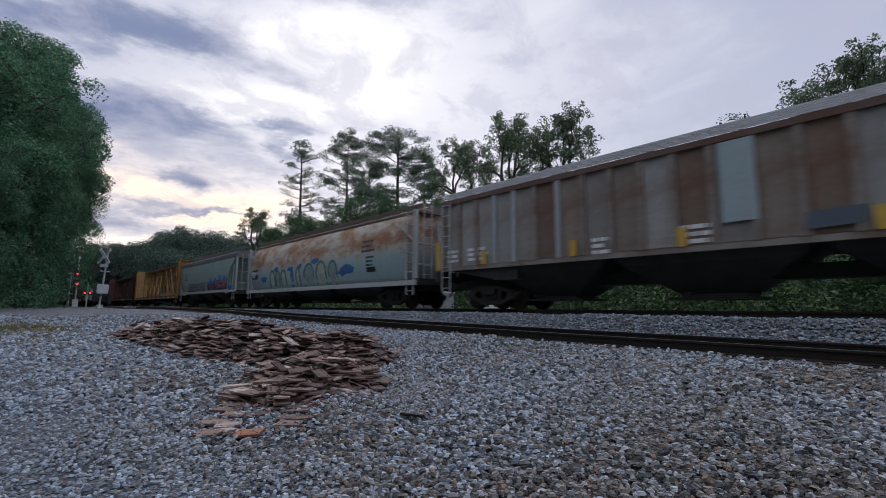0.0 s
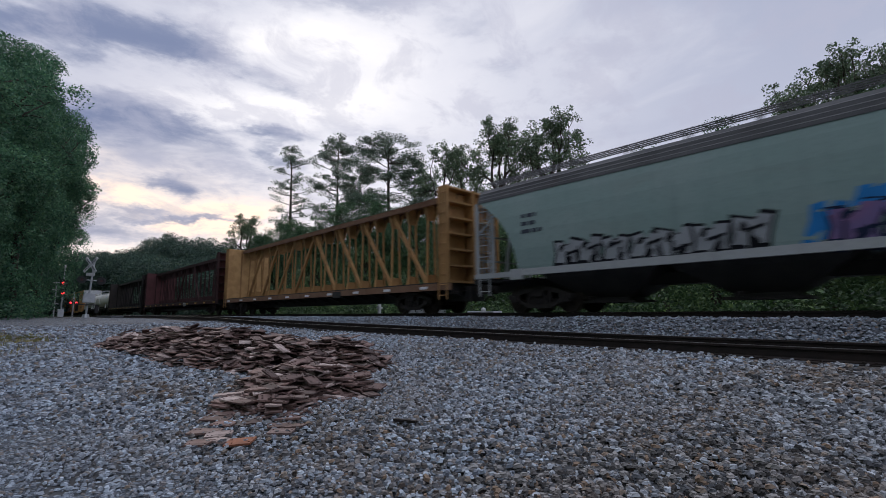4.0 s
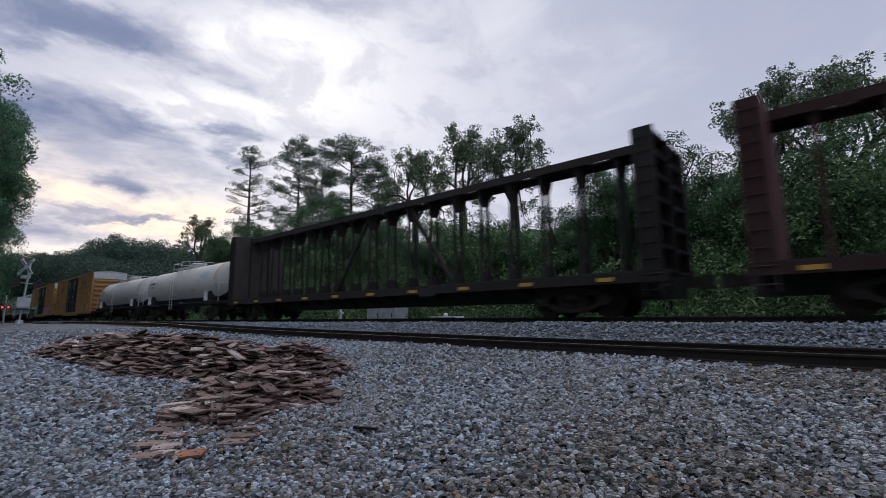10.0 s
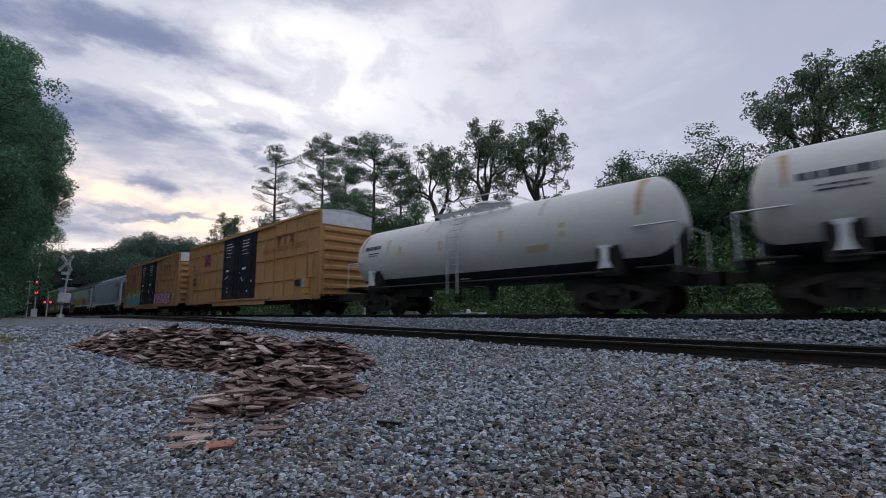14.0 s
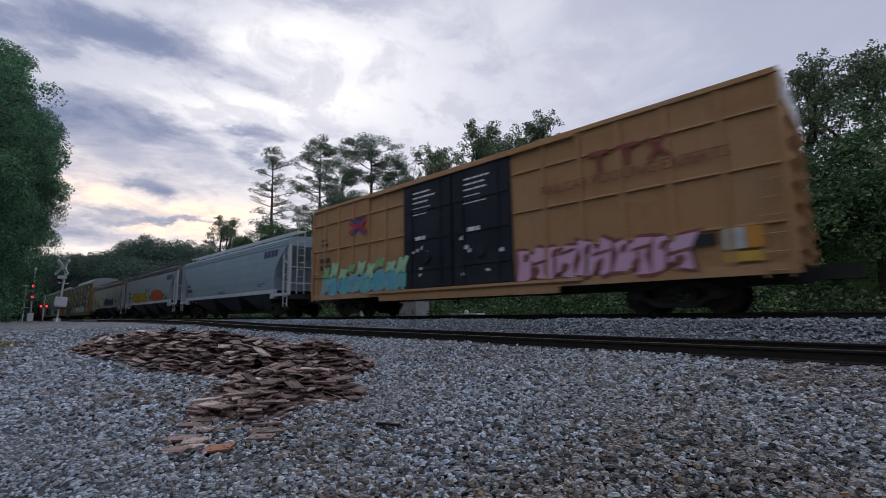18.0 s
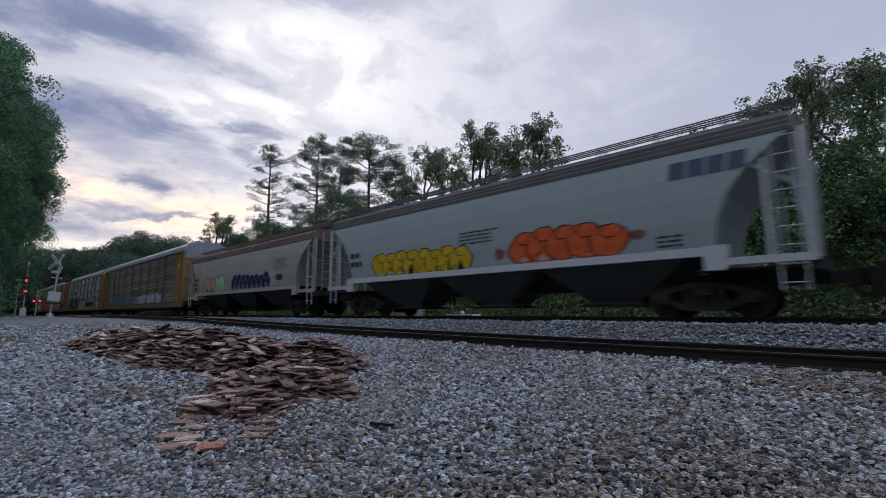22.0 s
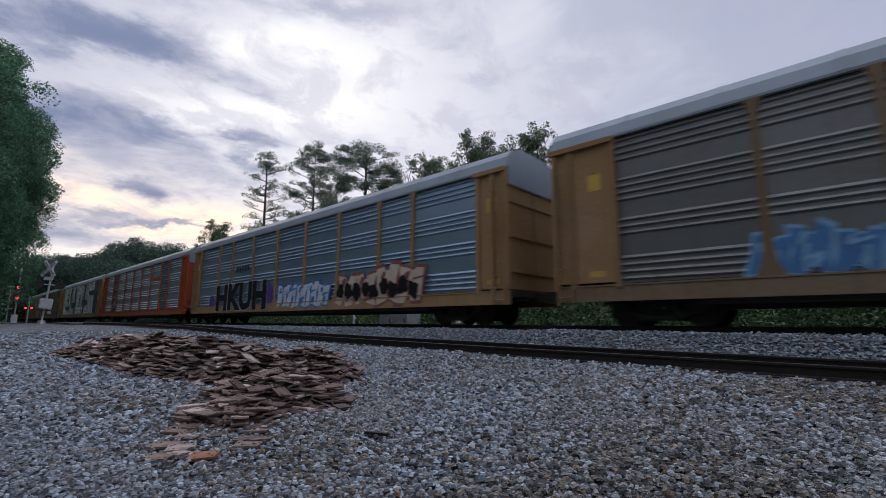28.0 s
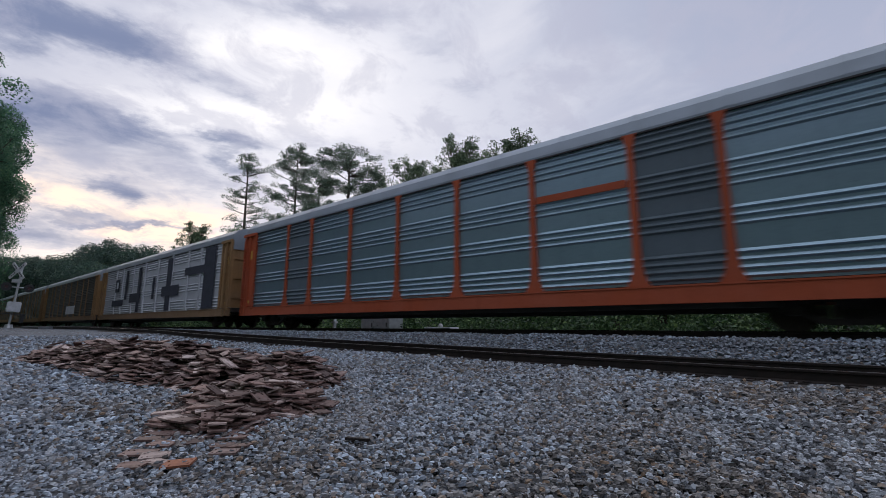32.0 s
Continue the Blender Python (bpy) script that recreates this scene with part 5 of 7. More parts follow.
def bubbles(car, side, x0, x1, z0, z1, n, fill, edge, seed, label, lobes=True):
    """A row of fat rounded letters with a dark edge: sprayed lettering nobody could read."""
    rng = random.Random(seed)
    w = (x1 - x0) / n
    for k in range(n):
        back, face = bmesh.new(), bmesh.new()
        x = x0 + w * (k + 0.5)
        h = (z1 - z0) * rng.uniform(0.8, 1.0)
        zc = z0 + h / 2
        lean = rng.uniform(0.0, 0.25)
        d = 0.0011 * k
        turn = (lambda bm, u, v, p, sd: blob(bm, side, x, zc, u, v, p, 18, 0.08, sd, lean)) if lobes != "block" else (lambda bm, u, v, p, sd: block(bm, side, x, zc, u * 0.86, v * 0.92, p, sd, lean))
        thin = lobes != "block"
        turn(back, w * (0.9 if lobes is True else 0.72 if thin else 0.68), h * 0.56, 0.008 + d, seed + k)
        turn(face, w * (0.82 if lobes is True else 0.66 if thin else 0.56), h * (0.53 if thin else 0.47), 0.0084 + d if thin else 0.013 + d, seed + k)
        if lobes is True:
            blob(back, side, x + w * 0.12, zc + h * 0.34, w * 0.5, h * 0.24, 0.0083 + d, 14, 0.06, seed + k + 9, lean)
            blob(face, side, x + w * 0.12, zc + h * 0.335, w * 0.45, h * 0.205, 0.0087 + d, 14, 0.06, seed + k + 9, lean)
        letter = part("graffiti_letter", back, edge, car, label)
        part("letter_fill", face, fill, letter)
        if thin:
            continue
        line = bmesh.new()
        u, q = rng.uniform(-0.3, 0.1) * w, rng.uniform(-0.25, 0.2) * h
        slab(line, side, [(x + u, zc + q), (x + u + w * 0.5, zc + q + 0.1), (x + u + w * 0.52, zc + q + 0.17), (x + u, zc + q + 0.08)], 0.028 + d)
        u2 = rng.uniform(-0.3, 0.2) * w
        slab(line, side, [(x + u2, zc - h * 0.42), (x + u2 + 0.07, zc - h * 0.42), (x + u2 + 0.12, zc + h * 0.1), (x + u2 + 0.04, zc + h * 0.1)], 0.0283 + d)
        if lobes == "block":
            for u3, q3, rr in ((-0.18, 0.22, 0.10), (0.16, -0.2, 0.12)):
                blob(line, side, x + u3 * w + q3 * h * lean, zc + q3 * h, w * rr, h * rr * 1.3, 0.0288 + d, 9, 0.3, seed + k + 5, 0.3)
        part("letter_line", line, edge, letter)


# -- covered hoppers --
CURVED = [(1.18, 1.50, 1.75), (1.3, 1.53, 1.75), (1.9, 1.585, 1.65), (2.5, 1.60, 1.45), (3.1, 1.59, 1.05), (3.6, 1.56, 0.55), (3.86, 1.53, 0.22)]
ROUND = [(1.18, 1.38, 0.95), (1.4, 1.48, 0.9), (1.8, 1.58, 0.8), (2.3, 1.62, 0.7), (2.8, 1.58, 0.6), (3.3, 1.46, 0.5), (3.7, 1.28, 0.42), (3.95, 1.10, 0.4)]


def hopper_bays(car, half, count, mat, top=1.2, w=1.42):
    span = half * 2 - 4.6
    for k in range(count):
        bm = bmesh.new()
        c = -half + 2.3 + span * (k + 0.5) / count
        a = span / count / 2
        rings(bm, [[(c - a * u, -w * v, z), (c + a * u, -w * v, z), (c + a * u, w * v, z), (c - a * u, w * v, z)] for u, v, z in ((0.99, 1.0, top), (0.84, 0.9, top - 0.3), (0.34, 0.42, 0.42), (0.34, 0.42, 0.34))])
        bay = part("hopper_bay", bm, mat, car)
        bm = bmesh.new()
        box(bm, c - a * 0.45, c + a * 0.45, -w * 0.55, w * 0.55, 0.27, 0.335)
        tube(bm, (c - a * 0.2, -w * 0.75, 0.42), (c - a * 0.2, w * 0.75, 0.42), 0.04)
        part("outlet_gate", bm, M_truck, bay)


def covered_hopper(label, front, back, mat, profile=CURVED, top_mat=None, sill_mat=None, trough=True, bays=3, under=None, sill=1.47, eave=3.78):
    car, half = rolling("covered_hopper_car", label, front, back, 2.15)
    curved = profile is CURVED
    if not curved:
        sill, eave = 1.1, profile[-1][0]
    profile = [(sill + (z - 1.18) * (eave - sill) / (profile[-1][0] - 1.18), w, inset) for z, w, inset in profile]
    side = lambda z: skin(profile, z)
    bm = bmesh.new()
    loops = []
    for z, w, inset in profile:
        l = half - inset
        loops.append([(-l, -w, z), (-l * 0.5, -w, z), (0, -w, z), (l * 0.5, -w, z), (l, -w, z), (l, w, z), (-l, w, z)])
    rings(bm, loops)
    for f in bm.faces:
        f.smooth = not curved
    part("body", bm, mat, car)
    tm = top_mat or mat
    z, w = profile[-1][0], profile[-1][1]
    l = half - 0.2
    bm = bmesh.new()
    if curved:
        # eaves: three long ridges, then the roof
        prof = [(z - 0.02, w + 0.02), (z + 0.07, w + 0.03), (z + 0.10, w - 0.02), (z + 0.19, w - 0.01), (z + 0.22, w - 0.06), (z + 0.31, w - 0.05), (z + 0.34, w - 0.1), (z + 0.43, w - 0.14), (z + 0.50, w - 0.5), (z + 0.55, 0.45)]
    else:
        prof = [(z - 0.02, w + 0.06), (z + 0.06, w + 0.07), (z + 0.08, w - 0.02), (z + 0.22, w - 0.3), (z + 0.3, 0.3)]
    rings(bm, [[(-l, -q, p), (l, -q, p), (l, q, p), (-l, q, p)] for p, q in prof])
    roof = part("roof", bm, tm, car)
    zr = prof[-1][0]
    for k in range(9 if trough else 5):
        bm = bmesh.new()
        x = -l + 1.3 + (2 * l - 2.6) * k / (8 if trough else 4)
        box(bm, x - 0.6, x + 0.6, -0.4, 0.4, zr, zr + 0.09)
        part("hatch_cover", bm, tm, roof)
    # running boards: open steel grating on brackets, along both eaves
    for s in (-1, 1):
        bm = bmesh.new()
        y = s * (0.78 if curved else 0.72)
        zz = zr + (0.25 if curved else 0.07)
        for q in (-0.2, -0.07, 0.07, 0.2):
            box(bm, -l, l, y + q - 0.012, y + q + 0.012, zz, zz + 0.025)
        x = -l
        while x <= l:
            box(bm, x - 0.012, x + 0.012, y - 0.25, y + 0.25, zz - 0.005, zz + 0.03)
            x += 0.13
        x = -l + 0.4
        while x <= l:
            beam(bm, (x, y - 0.22, zz), (x, y - 0.22, zr - 0.12), 0.05, 0.03)
            beam(bm, (x, y + 0.22, zz), (x, y + 0.22, zr - 0.05), 0.05, 0.03)
            x += 1.5
        part("running_board", bm, M_galv if tm is mat else tm, car, "raised grating walkway")
    sm = sill_mat or mat
    for s in (-1, 1):
        bm = bmesh.new()
        cut = half - 1.75 if curved else half
        box(bm, -cut, cut, s * 1.52 - 0.07, s * 1.52 + 0.07, sill - 0.17, sill + 0.02)
        box(bm, -cut, cut, s * 1.52 - 0.02, s * 1.52 + 0.10, sill + 0.004, sill + 0.034)
        part("side_sill", bm, sm, car)
        for e in ((-1, 1) if curved else ()):
            # the sill steps down beside each truck
            bm = bmesh.new()
            a, b = sorted((e * (cut + 0.002), e * half))
            box(bm, a, b, s * 1.5 - 0.06, s * 1.5 + 0.06, 1.12, 1.28)
            a, b = sorted((e * (cut - 0.22), e * (cut + 0.26)))
            rings(bm, [[(a, s * 1.52 - 0.085, z), (b - q if e > 0 else b, s * 1.52 - 0.085, z), (b - q if e > 0 else b, s * 1.52 + 0.085, z), (a, s * 1.52 + 0.085, z)] for z, q in ((1.02, 0.1), (1.12, 0.0), (sill + 0.05, 0.0))])
            part("stepped_sill", bm, sm, car)
    bm = bmesh.new()
    box(bm, -half, half, -0.35, 0.35, 0.72, 1.02)
    for s in (-1, 1):
        box(bm, s * half - 0.1, s * half + 0.1, -1.5, 1.5, 0.95, 1.18)
        box(bm, s * (half - 1.1) - 1.05, s * (half - 1.1) + 1.05, -1.45, 1.45, 1.02, 1.06)
    part("underframe", bm, M_under, car)
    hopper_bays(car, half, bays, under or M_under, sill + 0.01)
    for s in (-1, 1):
        bm = bmesh.new()
        zt = profile[-1][0]
        for y in (-1.47, 1.47):
            box(bm, s * (half - 0.08) - 0.05, s * (half - 0.08) + 0.05, y - 0.06, y + 0.06, 1.2, zt)
            xx = s * (half - profile[0][2] + 0.1)
            beam(bm, (s * (half - 0.75), y, 1.2), (s * (half - 0.75), y, zt - 0.5), 0.09, 0.07)
            beam(bm, (s * (half - 0.1), y, 2.6), (s * (half - 1.0), y, 3.3), 0.06, 0.05)
        for z in (1.75, 2.6):
            box(bm, s * (half - 0.08) - 0.03, s * (half - 0.08) + 0.03, -1.45, 1.45, z, z + 0.05)
        beam(bm, (s * (half - 0.1), 0.0, 1.2), (s * (half - 0.5), 0.0, zt), 0.1, 0.12)
        end = part("end_frame", bm, sm if sm is not mat else mat, car)
        bm = bmesh.new()
        ladder(bm, s * (half - 0.4), -1.53, 0.55, zt - 0.1)
        ladder(bm, s * (half - 0.02), -0.9, 1.2, zt + 0.3, 0.42, True)
        part("ladder", bm, M_galv if sm is mat else sm, end)
    return car, half, side


def posted_hopper(front, back):
    """A long hopper with outside posts: streaked rust, grey and white."""
    car, half = rolling("covered_hopper_car", "long rust-streaked grey covered hopper car with outside posts", front, back, 2.2)
    side = lambda z: 1.47
    m = paint("hopper_rust_grey", (0.27, 0.235, 0.21), (0.17, 0.085, 0.05), 0.85, 0.55, 0.5, 0.6, 0.75)
    bm = bmesh.new()
    box(bm, -half + 0.3, half - 0.3, -1.45, 1.45, 1.5, 3.85)
    part("body", bm, m, car)
    post = bmesh.new()
    box(post, -0.07, 0.07, -1.545, -1.44, 1.5, 3.82)
    me = shared("side_post", post, m)
    pale = paint("hopper_post_pale", (0.40, 0.42, 0.44), (0.22, 0.12, 0.07), 0.5, 0.4, 0.3)
    post = bmesh.new()
    box(post, -0.07, 0.07, -1.545, -1.44, 1.5, 3.82)
    me2 = shared("side_post", post, pale)
    n = 22
    for k in range(n):
        x = -half + 0.36 + (2 * half - 0.72) * k / (n - 1)
        again("side_post", me2 if k in (3, 4, 6, 15, 19) else me, car, pose(x, 0, 0))
    tones = [paint("hopper_sheet_%d" % i, c, (0.16, 0.075, 0.045), amt, 0.6, 0.4, 0.65, 0.8) for i, (c, amt) in enumerate((((0.29, 0.275, 0.26), 0.5), ((0.20, 0.145, 0.115), 0.7), ((0.33, 0.325, 0.315), 0.4), ((0.255, 0.215, 0.185), 0.6)))]
    w = (2 * half - 0.72) / (n - 1)
    for i, tone in enumerate(tones):
        bm = bmesh.new()
        box(bm, -w / 2 + 0.075, w / 2 - 0.075, -1.47, -1.452, 1.52, 3.8)
        me = shared("side_sheet", bm, tone)
        for k in range(n - 1):
            if (0, 2, 2, 2, 0, 1, 3, 0, 3, 2, 1, 0, 3, 1, 2, 0, 1, 2, 0, 0, 3)[k % 21] == i:
                again("side_sheet", me, car, pose(-half + 0.36 + w * (k + 0.5), 0, 0))
    panel = paint("hopper_panel_blue", (0.36, 0.44, 0.46), (0.3, 0.2, 0.15), 0.2, 0.2, 0.3)
    bm = bmesh.new()
    box(bm, 0.58, 1.26, -1.55, -1.535, 1.95, 3.78)
    part("side_panel", bm, panel, car, "pale blue replacement panel")
    top = paint("hopper_eave", (0.16, 0.09, 0.07), (0.12, 0.06, 0.04), 0.6, 0.3)
    bm = bmesh.new()
    rings(bm, [[(-half + 0.2, -q, p), (half - 0.2, -q, p), (half - 0.2, q, p), (-half + 0.2, q, p)] for p, q in ((3.8, 1.56), (3.95, 1.57), (3.97, 1.5), (4.1, 0.9), (4.14, 0.4))])
    part("roof", bm, top, car, "dark rusty roof and eave")
    for s in (-1, 1):
        bm = bmesh.new()
        y = s * 1.15
        for q in (-0.26, -0.13, 0.0, 0.13, 0.26):
            box(bm, -half + 0.2, half - 0.2, y + q - 0.012, y + q + 0.012, 4.2, 4.24)
        x = -half + 0.2
        while x < half:
            box(bm, x - 0.015, x + 0.015, y - 0.27, y + 0.27, 4.19, 4.23)
            x += 0.3
        x = -half + 0.6
        while x < half:
            beam(bm, (x, y + 0.2, 4.2), (x, y + 0.2, 4.0), 0.06, 0.04)
            beam(bm, (x, y - 0.22, 4.2), (x, y - 0.22, 3.95), 0.06, 0.04)
            x += 1.4
        part("running_board", bm, M_galv, car, "raised grating walkway")
    for s in (-1, 1):
        bm = bmesh.new()
        box(bm, -half, half, s * 1.47 - 0.05, s * 1.47 + 0.05, 1.36, 1.5)
        part("side_sill", bm, m, car)
    bm = bmesh.new()
    box(bm, -half, half, -0.35, 0.35, 0.72, 1.05)
    for s in (-1, 1):
        box(bm, s * half - 0.12, s * half + 0.12, -1.5, 1.5, 1.0, 1.4)
        rings(bm, [[(s * (half - a), -1.4, z), (s * (half - b), -1.4, z), (s * (half - b), 1.4, z), (s * (half - a), 1.4, z)] for a, b, z in ((0.3, 3.6, 1.42), (2.9, 3.6, 0.95))])
    part("underframe", bm, M_under, car)
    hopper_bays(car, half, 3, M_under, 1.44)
    for x in (-8.75, -6.5, -3.15, -0.28, 3.1, 6.1, 8.6):
        bm = bmesh.new()
        z0, z1 = (1.42, 2.45) if x < -8 else (1.5, 1.95)
        box(bm, x - 0.1, x + 0.1, -1.56, -1.535, z0, z1)
        part("reflector", bm, M_yellow, car, "yellow reflective marker")
    bm = bmesh.new()
    for x0, x1, z in ((-8.3, -7.5, 2.1), (-7.3, -6.2, 2.1), (-0.5, 0.5, 2.0), (4.0, 5.0, 1.9), (-2.6, -1.9, 1.95)):
        bars(bm, side, x0, x1, z, 3, 0.1, 0.07, 0.02, int(x0 * 10))
    part("lettering", bm, M_decal_white, car)
    for x0, x1 in ((2.0, 2.9), (3.55, 4.5)):
        bm = bmesh.new()
        slab(bm, side, [(x0, 1.62), (x1, 1.66), (x1 + 0.05, 2.0), (x0 + 0.04, 1.96)], 0.082)
        part("painted_patch", bm, plain("patch_slate", (0.09, 0.11, 0.14), 0.6), car, "dark slate paint-out patch")
    for s in (-1, 1):
        bm = bmesh.new()
        ladder(bm, s * (half - 0.5), -1.56, 0.6, 3.85)
        ladder(bm, s * (half - 0.24), -0.9, 1.2, 4.2, 0.42, True)
        part("ladder", bm, M_galv, car)


def build_hoppers():
    posted_hopper(164.4, 145.5)
    # rust-topped round-sided hopper
    m = paint("hopper_pale_rust", (0.30, 0.395, 0.41), (0.27, 0.125, 0.06), 0.95, 0.25, 0.25, 0.6, 0.85, zone=(2.1, 2.7), upper=(0.50, 0.43, 0.355))
    top = paint("hopper_brown_top", (0.17, 0.13, 0.11), (0.14, 0.08, 0.05), 0.6, 0.3)
    sill = paint("hopper_sill_grey", (0.42, 0.43, 0.43), (0.2, 0.12, 0.08), 0.5, 0.3)
    car, half, side = covered_hopper("pale grey round-sided hopper car with large rust patches", 145.5, 126.2, m, ROUND, top, sill)
    # faded strokes of sprayed capitals: green, then blue, then green with a pale inside
    faint = [spray("faded_green", (0.10, 0.20, 0.17)), spray("faded_blue", (0.06, 0.15, 0.33)), spray("faded_pale", (0.42, 0.45, 0.40)), spray("faded_grey_green", (0.27, 0.34, 0.33))]
    for k, (x, w, tone, high) in enumerate(((-4.75, 0.34, 0, 0.5), (-3.95, 0.30, 0, 0.46), (-3.15, 0.32, 0, 0.46), (-2.0, 0.10, 1, 0.55), (-1.25, 0.22, 0, 0.52), (0.05, 0.55, 0, 0.62), (1.4, 0.5, 0, 0.66), (2.6, 0.4, 0, 0.6))):
        bm = bmesh.new()
        arch = [(-w, -high), (-w * 1.02, 0.1)] + [(-w * math.cos(radians(18 * i)), 0.1 + (high - 0.1) * math.sin(radians(18 * i))) for i in range(1, 10)] + [(w * 1.02, 0.1), (w * (0.6 if k % 2 else 1.1), -high)]
        stroke(bm, side, [(x + u + v * 0.06, 1.72 + v) for u, v in arch], 0.13, 0.024)
        letter = part("graffiti_letter", bm, faint[tone], car, "faded sprayed letter")
        bm = bmesh.new()
        blob(bm, side, x, 1.76, w * 0.8, high * 0.8, 0.011, 18, 0.12, k + 40, 0.1)
        part("letter_fill", bm, faint[2] if k % 2 == 0 else faint[3], letter)
    for x, z, rx, rz in ((3.9, 1.8, 0.75, 0.26), (-6.1, 1.75, 0.5, 0.16), (-4.15, 2.3, 0.3, 0.13), (-2.35, 2.2, 0.28, 0.13), (-1.0, 2.3, 0.25, 0.12), (0.7, 2.45, 0.5, 0.16)):
        bm = bmesh.new()
        blob(bm, side, x, z, rx, rz, 0.0105, 16, 0.3, int(x * 10), 0.5)
        part("graffiti_splash", bm, faint[1], car)
    bm = bmesh.new()
    slab(bm, side, [(-8.05, 1.82), (-7.05, 1.82), (-7.05, 2.42), (-8.05, 2.42)], 0.012)
    second = bmesh.new()
    slab(second, side, [(5.6, 1.6), (6.3, 1.6), (6.3, 1.82), (5.6, 1.82)], 0.012)
    part("data_panel", second, M_black, car, "black data panel")
    plate = part("data_panel", bm, M_black, car, "black data panel")
    bm = bmesh.new()
    bars(bm, side, -7.9, -7.25, 2.28, 3, 0.07, 0.06, 0.02, 3)
    part("lettering", bm, M_decal_white, plate)
    bm = bmesh.new()
    bars(bm, side, 5.2, 6.4, 3.05, 3, 0.1, 0.12, 0.012, 8)
    bars(bm, side, 5.6, 6.4, 2.3, 3, 0.08, 0.09, 0.012, 9)
    part("lettering", bm, M_decal_dark, car)
    # grey-green hopper with pink and blue spraying
    m = paint("hopper_grey_green", (0.265, 0.37, 0.345), (0.2, 0.14, 0.1), 0.15, 0.3, 0.3)
    edge = paint("hopper_grey_green_sill", (0.36, 0.38, 0.38), (0.2, 0.14, 0.1), 0.2, 0.3)
    dark = paint("walkway_dark", (0.13, 0.13, 0.135), (0.1, 0.07, 0.05), 0.3, 0.2)
    car, half, side = covered_hopper("grey-green covered hopper car with pink and blue graffiti", 125.0, 108.2, m, CURVED, dark, edge, sill=1.3, eave=3.68)
    bubbles(car, side, -4.7, 0.4, 1.2, 2.15, 7, G_pale, G_black, 11, "pale sprayed letters with dark edges", "block")
    bubbles(car, side, 1.3, 3.7, 1.15, 2.15, 3, G_mauve, G_navy, 12, "mauve and blue sprayed letters", "block")
    bubbles(car, side, 3.7, 6.0, 1.2, 2.25, 3, G_rose, G_navy, 13, "rose and blue sprayed letters", "block")
    for k, (x, z, rx, rz) in enumerate(((1.3, 1.7, 0.28, 0.42), (2.0, 2.12, 0.26, 0.18), (3.1, 2.12, 0.3, 0.18), (4.3, 2.25, 0.32, 0.22), (5.4, 2.2, 0.34, 0.2), (6.5, 1.45, 0.4, 0.2))):
        bm = bmesh.new()
        block(bm, side, x, z, rx, rz, 0.0062 + 0.0002 * k, k + 31, 0.3)
        part("graffiti_cloud", bm, G_azure, car, "bright blue sprayed edge")
    bm = bmesh.new()
    bars(bm, side, -5.8, -5.0, 3.0, 3, 0.12, 0.12, 0.01, 4)
    part("lettering", bm, M_decal_dark, car)
    # plain blue-grey hopper
    m = paint("hopper_blue_grey", (0.27, 0.36, 0.415), (0.2, 0.15, 0.12), 0.08, 0.22, 0.25)
    pale = paint("hopper_pale_sill", (0.50, 0.53, 0.57), (0.2, 0.15, 0.12), 0.15, 0.2)
    # the body's grey, darkened for the shade below the sill
    bay = paint("hopper_bay_shaded_grey", (0.07, 0.075, 0.08), (0.06, 0.05, 0.04), 0.3, 0.4, 0.05)
    logo = plain("faded_blue_mark", (0.05, 0.07, 0.13), 0.6)
    car, half, side = covered_hopper("clean blue-grey covered hopper car with a dark mark", -41.0, -59.6, m, CURVED, m, pale, under=bay)
    bm = bmesh.new()
    for k in range(4):
        x = 5.75 + k * 0.42
        slab(bm, side, [(x, 3.28), (x + 0.36, 3.28), (x + 0.41, 3.66), (x + 0.05, 3.66)], 0.012)
    part("emblem", bm, logo, car, "dark blue slanted mark")
    bm = bmesh.new()
    bars(bm, side, -7.0, -5.9, 2.45, 2, 0.2, 0.16, 0.012, 14)
    part("lettering", bm, M_decal_dark, car)
    bm = bmesh.new()
    bars(bm, side, 5.0, 6.0, 1.9, 2, 0.05, 0.06, 0.012, 15)
    bars(bm, side, -1.0, 0.5, 1.7, 2, 0.05, 0.06, 0.012, 16)
    part("small_lettering", bm, M_decal_dark, car)
    # grey hopper with yellow and orange spraying
    m = paint("hopper_pale_grey", (0.335, 0.40, 0.415), (0.2, 0.15, 0.12), 0.1, 0.22, 0.25)
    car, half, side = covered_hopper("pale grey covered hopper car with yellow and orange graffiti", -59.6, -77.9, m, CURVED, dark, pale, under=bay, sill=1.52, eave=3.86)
    bubbles(car, side, -5.1, -0.3, 1.55, 2.4, 8, G_yellow, G_black, 15, "fat yellow sprayed letters")
    bubbles(car, side, 1.55, 4.75, 1.58, 2.5, 5, G_orange, G_black, 17, "fat orange sprayed letters")
    bm = bmesh.new()
    blob(bm, side, 1.0, 1.9, 0.18, 0.18, 0.012, 14, 0.2, 2)
    part("graffiti_spot", bm, G_maroon, car)
    bm = bmesh.new()
    blob(bm, side, 5.15, 2.02, 0.22, 0.11, 0.012, 14, 0.2, 3)
    part("graffiti_spot", bm, G_maroon, car)
    bm = bmesh.new()
    for k in range(4):
        x = 5.95 + k * 0.4
        slab(bm, side, [(x, 3.2), (x + 0.35, 3.2), (x + 0.4, 3.6), (x + 0.05, 3.6)], 0.012)
    part("emblem", bm, logo, car, "dark blue slanted mark")
    bm = bmesh.new()
    bars(bm, side, -6.8, -5.8, 2.6, 2, 0.2, 0.16, 0.012, 18)
    bars(bm, side, -0.6, 1.2, 2.75, 4, 0.05, 0.07, 0.012, 19)
